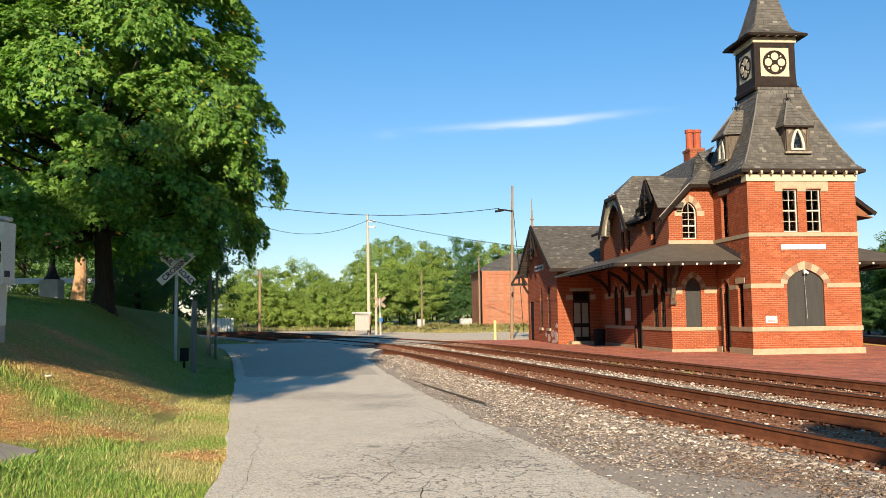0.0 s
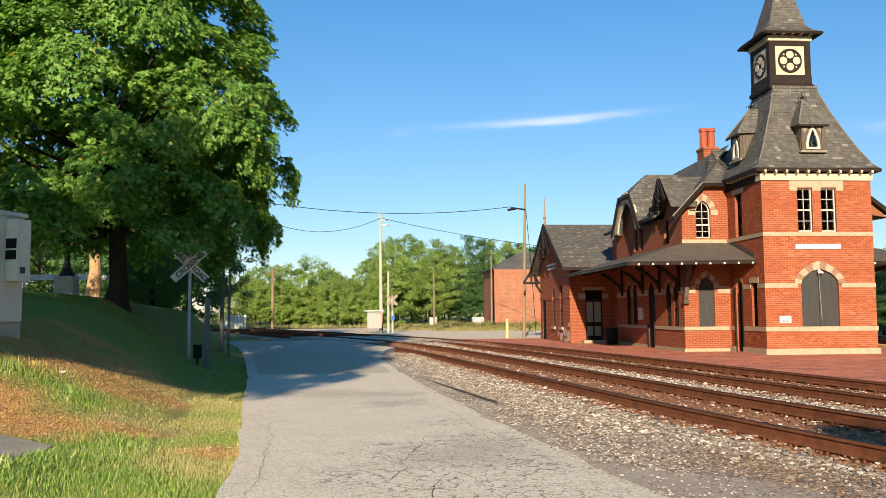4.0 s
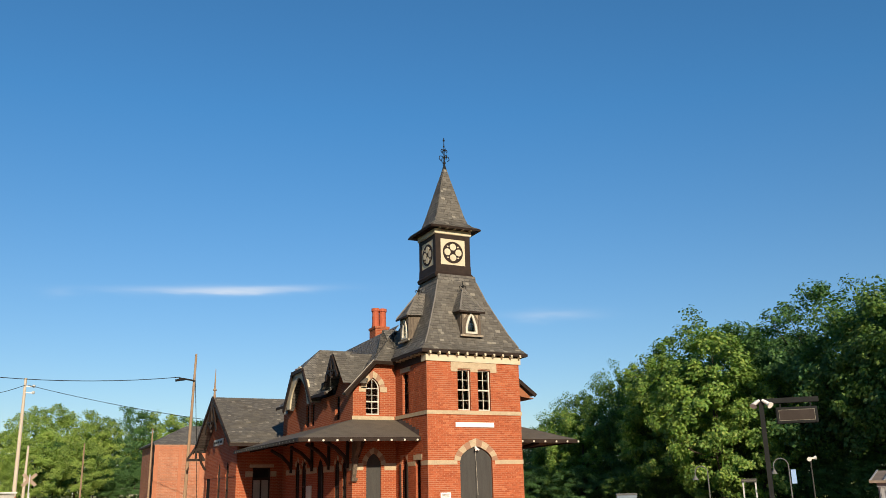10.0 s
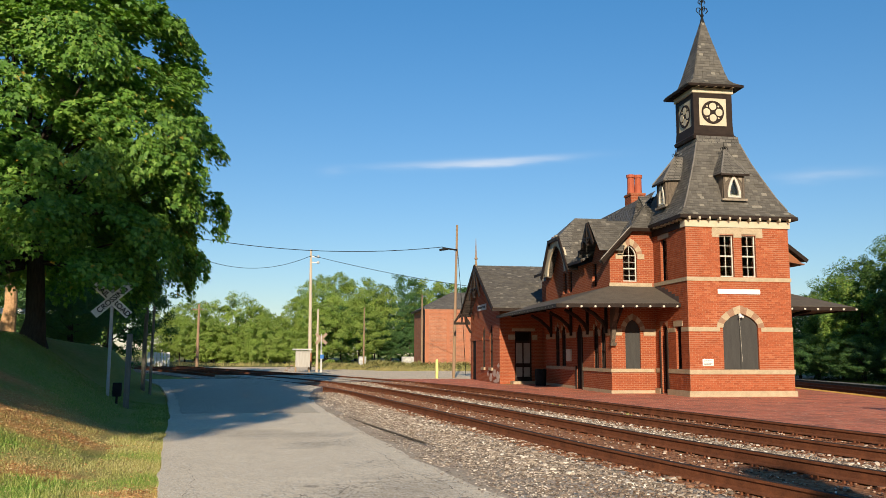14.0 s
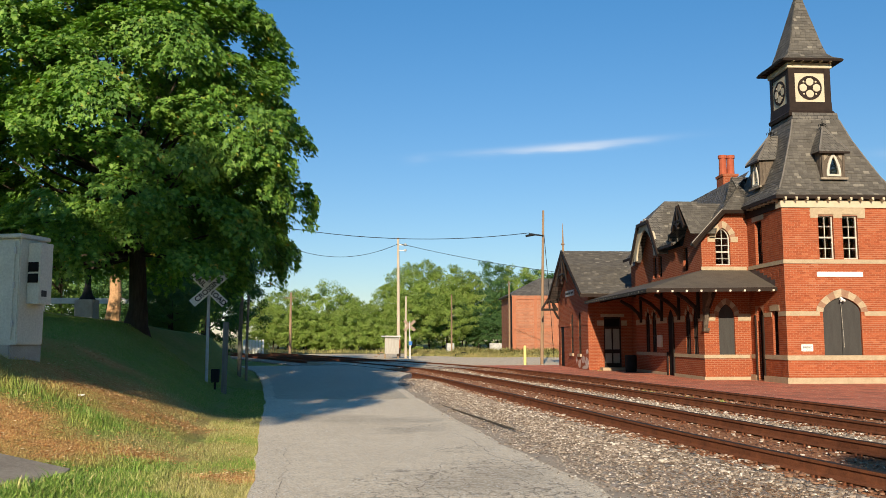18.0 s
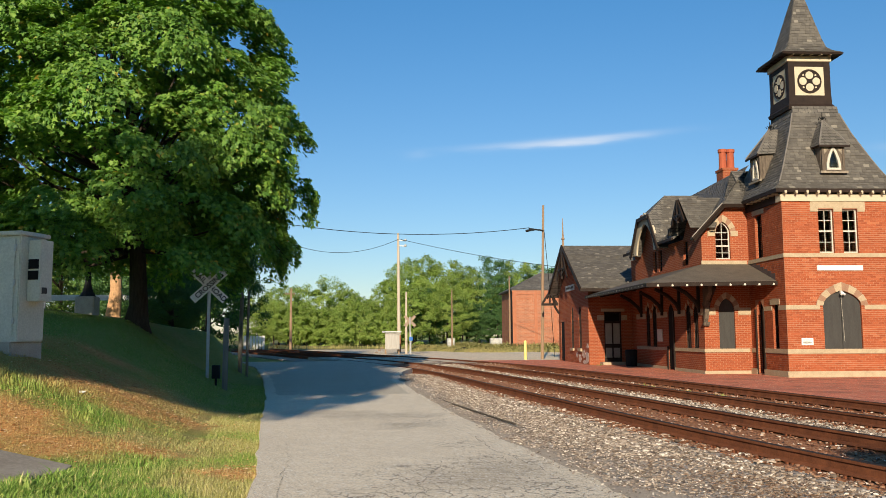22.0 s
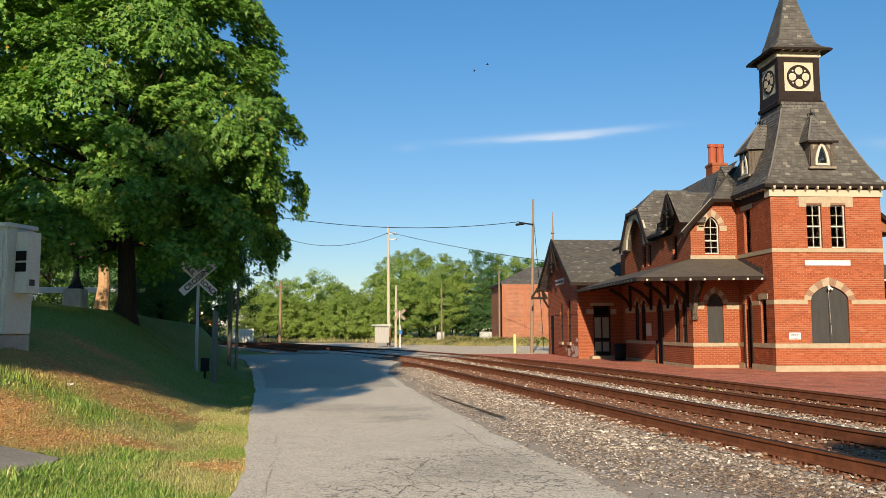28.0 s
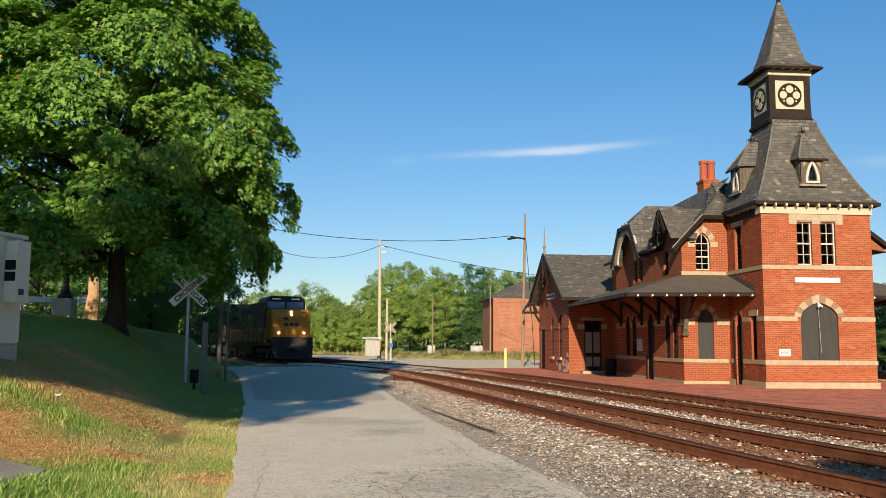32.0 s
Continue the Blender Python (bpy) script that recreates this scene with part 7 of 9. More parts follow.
# ---- far side platform: fence, lamps, box ----
LAMPGREY = plain("dull_lamp_grey", (0.10, 0.10, 0.10), (0.16, 0.16, 0.155), 4, 0.6)
FENCEGREY = plain("weathered_pipe", (0.30, 0.30, 0.285), (0.42, 0.42, 0.40), 3, 0.7, fine=40, bump=0.08)
fence = thing("platform_fence", "galvanised pipe fence along the far platform", "fence")
fy = 8.0
prev = None
while fy < 42.6:
    x, y = far_off(fy, 6.2)
    low = -0.14 * smooth01(25.5, 27.5, fy)
    part("post", beam(B(), (x, y, -0.1), (x, y, 0.80 + low), 0.05, sides=6), FENCEGREY, fence)
    if prev:
        for z in (0.42, 0.78):
            part("rail", beam(B(), (prev[0], prev[1], z + prev[2]), (x, y, z + low), 0.035, sides=6), FENCEGREY, fence)
    prev = (x, y, low)
    fy += 1.35
ub = thing("utility_box", "grey utility cabinet with a rounded top", "utility box", at=(26.98, 34.74, -0.01), rz=-35)
part("body", bbox(-0.48, 0.48, -0.35, 0.35, 0, 1.12, 0.02), plain("blue_grey_paint", (0.11, 0.145, 0.185), (0.17, 0.21, 0.26), 3, 0.5), ub)
part("lid", bbox(-0.52, 0.52, -0.39, 0.39, 1.12, 1.2, 0.03), LAMPGREY, ub)
part("sticker", box(B(), 0.06, 0.16, -0.355, -0.351, 0.68, 0.78), WHITE, ub)



def gooseneck(at, h, label, banner=False, rz=0, r=0.3):
    g = thing("gooseneck_lamp", label, "platform lamp", at=at, rz=rz)
    arc = [(r * math.cos(math.pi * i / 8) - r, 0, h + r * math.sin(math.pi * i / 8)) for i in range(9)]
    part("post", tube(B(), [(0, 0, 0), (0, 0, 0.5), (0, 0, 0.55)] + arc + [(-2 * r, 0, h - 0.2)], [0.06, 0.05, 0.03] + [0.022] * 10, 8), LAMPGREY, g)
    part("shade", tube(B(), [(-2 * r, 0, h - 0.15), (-2 * r, 0, h - 0.2), (-2 * r, 0, h - 0.31)], [0.05, 0.07, 0.13], 12), LAMPGREY, g)
    if banner:
        part("banner", bbox(0.06, 0.24, -0.01, 0.01, h - 0.68, h - 0.16, 0.003), plain("pale_blue_banner", (0.25, 0.38, 0.6), (0.32, 0.46, 0.68), 3), g)


gooseneck((26.62, 28.61, 0.06), 1.98, "gooseneck lamp by the wood", rz=-45, r=0.26)
gooseneck((26.80, 24.38, 0.09), 2.1, "gooseneck lamp with a pale blue banner", True, -47, 0.27)
gooseneck((20.33, 14.54, -0.03), 2.19, "gooseneck lamp behind the shed", rz=-54, r=0.16)
hl = thing("loudspeaker_pole", "thin pole with two white loudspeakers", "loudspeaker pole", at=(27.38, 23.82, -0.05))
part("pole", beam(B(), (0, 0, 0), (0.02, 0, 2.56), 0.05, sides=8), SHUTTER, hl)
for s in (-1, 1):
    part("loudspeaker", tube(B(), [(0, 0, 2.48), (s * 0.09, -0.06, 2.48), (s * 0.19, -0.13, 2.47 + 0.03 * s)], [0.03, 0.035, 0.085], 10), WHITE, hl)


def name_sign(at, rz, w, h, z, text, posts=True, dark=False):
    s = thing("station_name_sign", "station name board with dark letters on white", "sign", at=at, rz=rz)
    if posts:
        for sx in (-0.4, 0.4):
            part("post", beam(B(), (sx * w, 0.05, 0), (sx * w, 0.05, z + h), 0.06), GALV, s)
    bd = part("board", bbox(-w / 2, w / 2, -0.02, 0.02, z, z + h, 0.005), WHITE if not dark else SHUTTER, s)
    lettering("letters", text, h * 0.46, pose(0, -0.0235, z + h * 0.5, 90, 0, 0), BLACKM if not dark else GREYWOOD, bd)
    return s


name_sign((27.59, 27.27, -0.03), -45, 0.62, 0.15, 1.62, "POINT OF ROCKS", True, True)

# platform lamp post with a hanging display
pp = thing("display_post", "black steel post with a hanging display and white loudspeakers", "display post", at=(14.30, 13.54, 0.1), rz=-46)
part("footing", tube(B(), [(0, 0, 0), (0, 0, 0.3)], [0.25, 0.25], 20), CONCRETE, pp, "round pale concrete footing")
part("shaft", box(bbox(-0.1, 0.1, -0.1, 0.1, 0.3, 0.52, 0.01), -0.048, 0.048, -0.048, 0.048, 0.52, 3.13), BLACKM, pp)
part("arm", bbox(-0.05, 1.15, -0.05, 0.05, 3.11, 3.22, 0.008), BLACKM, pp)
dp = part("display", bbox(0.28, 1.10, -0.07, 0.07, 2.68, 3.02, 0.012), BLACKM, pp, "hanging display in a dark frame")
part("bezel", box(B(), 0.335, 1.045, -0.075, -0.0702, 2.735, 2.965), GREYWOOD, dp, "pale inner border")
part("screen", box(B(), 0.346, 1.034, -0.080, -0.0752, 2.746, 2.954), plain("dim_screen", (0.030, 0.024, 0.021), (0.048, 0.038, 0.033), 3, 0.9, bump=0), dp)
for sx in (0.38, 0.98):
    part("hanger", beam(B(), (sx, 0, 3.02), (sx, 0, 3.11), 0.03), BLACKM, pp)
for s in (-1, 1):
    part("loudspeaker", tube(B(), [(s * 0.03, -0.06, 3.19), (s * 0.10, -0.09, 3.14), (s * 0.15, -0.11, 3.10), (s * (0.19 if s > 0 else 0.16), -0.14, 3.06)], [0.03, 0.04, 0.045, 0.075], 12), WHITE if s > 0 else GALV, pp, "horn loudspeaker")

# ribbed metal shed on the platform
RIBBED = plain("ribbed_grey_paint", (0.17, 0.172, 0.178), (0.36, 0.36, 0.365), 5, 0.5, fine=40, stretch=(9, 9, 0.3), bump=0.05)
ms = thing("metal_shed", "small ribbed grey metal shed with a sloping roof", "metal shed", at=(15.3, 11.75, 0.1), rz=-57)
part("body", bbox(0.0, 2.3, 0.0, 1.6, 0.08, 1.45, 0.01), RIBBED, ms)
ribw = random.Random(4)
for i in range(30):
    part("rib", box(B(), 0.03 + i * 0.076, 0.03 + ribw.uniform(0.030, 0.052) + i * 0.076, -ribw.uniform(0.008, 0.018), 0.0, 0.1, 1.36), RIBBED, ms)
    if i < 20:
        part("rib", box(B(), -0.022, 0.0, 0.05 + i * 0.076, 0.082 + i * 0.076, 0.1, 1.36), RIBBED, ms)
part("fascia", box(B(), -0.03, 2.33, -0.035, 0.0, 1.36, 1.47), RIBBED, ms)
b = slab(B(), [(-0.15, -0.16, 1.48), (2.45, -0.16, 1.48), (2.45, 1.8, 1.68), (-0.15, 1.8, 1.68)], 0.05)
part("roof", b, plain("tan_metal_roof", (0.16, 0.125, 0.10), (0.26, 0.205, 0.16), 3, 0.8), ms)
for i in range(11):
    part("roof_rib", beam(B(), (-0.12 + i * 0.25, -0.15, 1.487), (-0.12 + i * 0.25, 1.8, 1.687), 0.028), RIBBED, ms)
for sx in (0.02, 2.25):
    part("foot", beam(B(), (sx, 0.02, 0), (sx, 0.02, 0.1), 0.05), WHITE, ms)

# shelter with the station name, behind the metal shed
sh = thing("waiting_shelter", "dark hipped roof shelter with the station name board", "shelter", at=(21.49, 14.08, -0.66), rz=-52)
part("roof", hip([(1.9, 2.2), (1.95, 2.28), (1.0, 3.3)], 0.6, 1.2), BLACKM, sh)
for sx in (-1.1, 2.3):
    for sy in (-0.4, 2.8):
        part("post", beam(B(), (sx, sy, 0), (sx, sy, 2.25), 0.1), BLACKM, sh)
bd = part("board", bbox(-0.90, 0.62, -0.72, -0.67, 3.02, 3.24, 0.006), WHITE, sh, "white name board")
lettering("letters", "POINT OF ROCKS", 0.165, pose(-0.14, -0.7235, 3.13, 90, 0, 0), BLACKM, bd)
part("back", box(B(), -1.1, 2.3, 2.7, 2.75, 0.1, 2.2), BLACKM, sh)

# ---- train ----
LYELLOW = plain("engine_yellow_paint", (0.42, 0.165, 0.018), (0.53, 0.215, 0.025), 2, 0.5, fine=20, bump=0.05)
LBLUE = plain("engine_dark_paint", (0.02, 0.025, 0.035), (0.035, 0.04, 0.055), 2, 0.5, fine=20)
LGREY = plain("engine_black_grime", (0.02, 0.019, 0.018), (0.05, 0.046, 0.04), 3, 0.7, fine=20)
LAMP = glow("headlight_glow", (1.0, 0.80, 0.50), 4)

loco = thing("locomotive", "yellow-nosed dark diesel freight locomotive with lit headlights", "locomotive")
b = prism(B(), [(0.35, 1.5), (0.35, 3.2), (0.75, 3.72), (2.3, 3.78), (2.3, 1.5)], "x", -1.42, 1.42)
bmesh.ops.bevel(b, geom=list(b.edges), offset=0.09, segments=2, affect="EDGES")
part("nose", b, LYELLOW, loco, "yellow wide nose")
b = B()
prism(b, [(-1.5, 1.35), (1.5, 1.35), (1.5, 4.3), (1.38, 4.6), (1.1, 4.75), (-1.1, 4.75), (-1.38, 4.6), (-1.5, 4.3)], "y", 2.3, 4.9)
part("cab", b, LBLUE, loco, "dark cab with a rounded roof")
for x0, x1 in ((-1.36, -0.08), (0.08, 1.36)):
    part("windshield", bbox(x0, x1, 2.25, 2.29, 3.82, 4.32, 0.02), plain("cab_glass", (0.16, 0.20, 0.26), (0.22, 0.26, 0.33), 2, 0.1, bump=0), loco)
    nbx = part("number_board", bbox(x0 + 0.25, x1 - 0.25, 2.2, 2.29, 4.42, 4.64, 0.01), BLACKM, loco)
    part("writing", box(B(), x0 + 0.33, x1 - 0.33, 2.192, 2.198, 4.47, 4.58), WHITE, nbx)
b = box(B(), -1.52, 1.52, 0.0, 21.5, 1.05, 1.35)
part("underframe", b, LGREY, loco)
b = B()
prism(b, [(-1.45, 0.22), (1.45, 0.22), (1.5, 1.1), (-1.5, 1.1)], "y", -0.1, 0.05)
prism(b, [(-1.2, 0.16), (1.2, 0.16), (1.45, 0.6), (-1.45, 0.6)], "y", -0.35, -0.1)
part("plow", b, LGREY, loco, "black snow plow")
part("pilot_plate", bbox(-1.5, 1.5, -0.03, 0.33, 1.08, 1.7, 0.02), LGREY, loco, "black front plate")
part("coupler", bbox(-0.14, 0.14, -0.75, 0.0, 0.75, 1.05, 0.03), LGREY, loco)
for s in (-1, 1):
    part("ditch_light", tube(B(), [(s * 0.92, 0.3, 2.02), (s * 0.92, 0.22, 2.02)], [0.095, 0.08], 12), LAMP, loco, "lit ditch light")
for dz in (3.30, 3.52):
    part("headlight", tube(B(), [(0.0, 0.62, dz), (0.0, 0.4 if dz < 3.4 else 0.5, dz)], [0.09, 0.09], 12), LAMP, loco, "lit headlight")
b = B()
for s in (-1, 1):
    for i in range(8):
        beam(b, (s * (0.35 + 0.16 * i), 0.02, 1.35), (s * (0.35 + 0.16 * i), 0.02, 2.1 if i in (0, 7) else 1.4), 0.035)
    beam(b, (s * 0.35, 0.02, 2.08), (s * 1.47, 0.02, 2.08), 0.035)
    for i in range(12):
        beam(b, (s * 1.5, 0.3 + i * 1.75, 1.35), (s * 1.5, 0.3 + i * 1.75, 2.3), 0.035)
    beam(b, (s * 1.5, 0.3, 2.3), (s * 1.5, 21.2, 2.3), 0.035)
part("handrail", b, LYELLOW, loco)
part("long_hood", bbox(-0.95, 0.95, 4.9, 20.6, 1.35, 4.45, 0.06), LBLUE, loco, "dark long hood")
part("radiator", bbox(-1.45, 1.45, 16.2, 20.4, 3.3, 4.65, 0.05), LBLUE, loco)
part("fuel_tank", bbox(-1.3, 1.3, 7.5, 14.0, 0.35, 1.1, 0.12), LGREY, loco)
for y in (2.2, 4.2, 6.2, 15.4, 17.4, 19.4):
    b = B()
    for s in (-1, 1):
        beam(b, (s * 0.68, y, 0.52), (s * 0.82, y, 0.52), 1.04, sides=20)
    beam(b, (-0.7, y, 0.52), (0.7, y, 0.52), 0.18, sides=10)
    part("wheelset", b, LGREY, loco)
for y in (4.2, 17.4):
    part("truck_frame", bbox(-1.15, 1.15, y - 2.5, y + 2.5, 0.5, 0.95, 0.08), LGREY, loco)
# the emblem, plain shapes in its colours
part("emblem", box(box(box(B(), -0.55, -0.25, 0.335, 0.349, 2.5, 2.72), -0.15, 0.15, 0.335, 0.349, 2.5, 2.72), 0.25, 0.55, 0.335, 0.349, 2.5, 2.72), LBLUE, loco)
part("nose_door", bbox(-0.45, 0.45, 0.32, 0.349, 1.62, 2.4, 0.01), LYELLOW, loco)
b = B()
box(b, -1.36, -0.5, 0.33, 0.348, 2.05, 2.1)
box(b, 0.5, 1.36, 0.33, 0.348, 2.05, 2.1)
box(b, -0.6, -0.3, 0.3, 0.35, 2.95, 3.12)
part("nose_trim", b, LGREY, loco)

hop = thing("freight_car", "dark covered hopper freight car behind the locomotive", "freight car", "freight cars")
b = B()
prism(b, [(-1.5, 1.3), (1.5, 1.3), (1.58, 3.6), (0.9, 4.4), (-0.9, 4.4), (-1.58, 3.6)], "y", 0.4, 15.6)
part("body", b, plain("freight_car_paint", (0.045, 0.04, 0.035), (0.085, 0.07, 0.055), 2, 0.8, fine=15), hop)
for y in (2, 4, 12, 14):
    b = B()
    for s in (-1, 1):
        beam(b, (s * 0.68, y, 0.46), (s * 0.82, y, 0.46), 0.92, sides=16)
    part("wheelset", b, LGREY, hop)
part("frame", box(B(), -1.2, 1.2, 0, 16, 0.95, 1.3), LGREY, hop)
cars = [hop] + [copy_thing(hop, pose(0, 0, 0)) for _ in range(2)]

# ---- birds ----
FEATHER = plain("dark_feathers", (0.012, 0.011, 0.01), (0.03, 0.027, 0.024), 9, 0.8)


def bird(label):
    t = thing("bird", label, "bird", "birds over the station")
    part("body", tube(B(), [(-0.16, 0, 0), (-0.08, 0, 0.01), (0.03, 0, 0.012), (0.1, 0, 0.02), (0.14, 0, 0.015)], [0.008, 0.03, 0.04, 0.03, 0.006], 8), FEATHER, t)
    b = B()
    prism(b, [(-0.24, -0.04), (-0.24, 0.04), (-0.13, 0.015), (-0.13, -0.015)], "z", -0.004, 0.004)
    part("tail", b, FEATHER, t)
    wings = []
    for s in (-1, 1):
        b = B()
        prism(b, [(0.05, 0.02 * s), (0.06, 0.16 * s), (-0.02, 0.34 * s), (-0.06, 0.30 * s), (-0.05, 0.12 * s), (-0.07, 0.02 * s)], "z", 0.0, 0.006)
        wings.append(part("wing", b, FEATHER, t))
    return t, wings


flock = [bird("dark bird gliding over the tracks") for _ in range(2)]

# track position by distance along the near line, for the train
_arc = [(240.0, 0.0)]
while _arc[-1][0] > -20:
    _y, _s = _arc[-1]
    _arc.append((_y - 0.25, _s + 0.25 * math.hypot(1, (near_track(_y) - near_track(_y - 0.25)) / 0.25)))


def rail_at(s):
    """Centre of the near line, s metres along it from its far end, on the rail heads."""
    for (ya, sa), (yb, sb) in zip(_arc, _arc[1:]):
        if s <= sb:
            y = ya + (yb - ya) * (s - sa) / (sb - sa)
            return Vector((near_track(y), y, 0.225))
    return Vector((near_track(_arc[-1][0]), _arc[-1][0], 0.225))


def arc_of(y):
    return min(_arc, key=lambda p: abs(p[0] - y))[1]


def on_rails(s_front, length):
    a, c = rail_at(s_front), rail_at(s_front - length)
    d = c - a
    return pose(a.x, a.y, a.z, 0, 0, math.degrees(math.atan2(-d.x, d.y)))


def motions():
    for ob, back, length in [(loco, 0, 21.5)] + [(c, 22.6 + 16.8 * i, 16) for i, c in enumerate(cars)]:
        rows = []
        for t, y in ((0, 140), (24, 140), (25.5, 137), (26.5, 127), (27, 121), (28, 109), (29, 97), (30, 85.2), (30.5, 79.3), (31, 73.4), (31.5, 67.5), (32, 61.6)):
            rows.append((t, on_rails(arc_of(y) - back, length)))
        walk(ob, rows)
    # two birds wheel over the tracks three times
    ways = (
        [(0, (-60, -60, 30)), (8, (-70, 20, 30)), (10, (-9, 86, 21)), (10.5, (1.5, 87, 24.5)), (11, (8.2, 86.6, 26.3)), (11.5, (15.2, 85.7, 27.5)), (12, (27.9, 82.4, 29.7)), (12.4, (45, 74.4, 35.1)), (13, (62, 56, 40)),
         (15, (60, -30, 45)), (17, (-30, -50, 45)), (19, (-22, 84, 37)), (19.5, (-10.5, 86.4, 31.9)), (20, (-2.3, 87, 27)), (20.5, (6.4, 86.8, 24.1)), (21, (18, 85, 22)), (21.6, (36, 79, 24)), (23, (75, 40, 34)), (25, (40, -50, 40)),
         (26.4, (-50, 30, 44)), (27, (-9, 86, 39)), (27.5, (1.7, 87, 33.7)), (28, (9, 86.5, 28.7)), (28.5, (16.6, 85.4, 25.6)), (29, (25.4, 83.2, 23.2)), (29.6, (36, 80, 22)), (30.3, (54, 72, 22)), (32, (90, 40, 30))],
        [(0, (-64, -60, 29)), (8, (-72, 18, 29)), (10, (-12, 86, 20)), (10.5, (1, 87, 24)), (11, (10.3, 86.4, 26.5)), (11.5, (21.1, 84.4, 24.5)), (12, (36.1, 79.2, 23.5)), (12.4, (52.3, 69.5, 28.6)), (13, (66, 52, 34)),
         (15, (58, -33, 44)), (17, (-32, -48, 44)), (19, (-20, 84, 36)), (19.5, (-8.3, 86.6, 30.1)), (20, (1.9, 87, 25.6)), (20.5, (12.5, 86.1, 22.4)), (21, (24, 83, 20.5)), (21.6, (42, 77, 22)), (23, (77, 38, 33)), (25, (42, -52, 39)),
         (26.4, (-48, 30, 44)), (27, (-6, 86, 39.3)), (27.5, (4.4, 86.9, 33.9)), (28, (10.4, 86.4, 29.4)), (28.5, (17.6, 85.2, 26)), (29, (25.8, 83.1, 23.3)), (29.6, (37, 80, 22.4)), (30.3, (55, 72, 22.4)), (32, (91, 39, 30))])
    for (b_ob, b_wings), way, beat in zip(flock, ways, (0, -1.4)):
        rows = []
        last = None
        for i, (t, p) in enumerate(way):
            q = way[min(i + 1, len(way) - 1)][1] if i + 1 < len(way) else (p[0] + 10, p[1] - 10, p[2])
            a = math.degrees(math.atan2(q[1] - p[1], q[0] - p[0]))
            while last is not None and a - last > 180:
                a -= 360
            while last is not None and a - last < -180:
                a += 360
            if last is not None:
                a = max(last - 80, min(last + 80, a))
            last = a
            rows.append((t, pose(*p, 0, 0, a)))
        walk(b_ob, rows)
        for s, wing in zip((-1, 1), b_wings):
            walk(wing, [(0.25 * k, pose(0, 0, 0, s * (18 * math.sin(2.6 * k + beat)), 0, 0)) for k in range(129)])



# ---- loose stones, grass and weeds ----
def scatter_mesh(name, protos, places, material, label, category):
    """Many small copies of a few prototype shapes in one mesh. places: x, y, z, turn, size, which."""
    vs, fs, base = [], [], 0
    for x, y, z, a, s, k in places:
        pv, pf = protos[k]
        c, d = math.cos(a) * s, math.sin(a) * s
        vs.append(np.column_stack((pv[:, 0] * c - pv[:, 1] * d + x, pv[:, 0] * d + pv[:, 1] * c + y, pv[:, 2] * s + z)))
        fs.extend([[i + base for i in f] for f in pf])
        base += len(pv)
    me = bpy.data.meshes.new(name)
    me.from_pydata(np.concatenate(vs), [], fs)
    me.materials.append(material)
    return tagged(new(name, me), label, category, kind="stuff")


def pebble(seed):
    """An angular crushed stone."""
    r = random.Random(seed)
    b = B()
    bmesh.ops.create_icosphere(b, subdivisions=1, radius=1.0)
    sx, sy, sz = r.uniform(0.9, 1.4), r.uniform(0.75, 1.1), r.uniform(0.5, 0.85)
    v = []
    for p in b.verts:
        k = r.uniform(0.72, 1.18)
        v.append((p.co.x * sx * k, p.co.y * sy * k, max(-0.6, min(0.75, p.co.z * 1.15)) * sz * k))
    f = [[q.index for q in g.verts] for g in b.faces]
    b.free()
    return np.array(v), f


def loose_stone(name, tones):
    m = bpy.data.materials.new(name)
    n, l, p = nodes_of(m)
    g = n.new("ShaderNodeNewGeometry")
    c = ramp(n, l, g.outputs["Random Per Island"], tones)
    l.new(blend(n, l, 0.4, c, ramp(n, l, noise_tex(n, l, 30, 4), [(0.3, (0.3,) * 3), (0.7, (0.65,) * 3)]), "OVERLAY"), p.inputs["Base Color"])
    p.inputs["Roughness"].default_value = 0.9
    return m


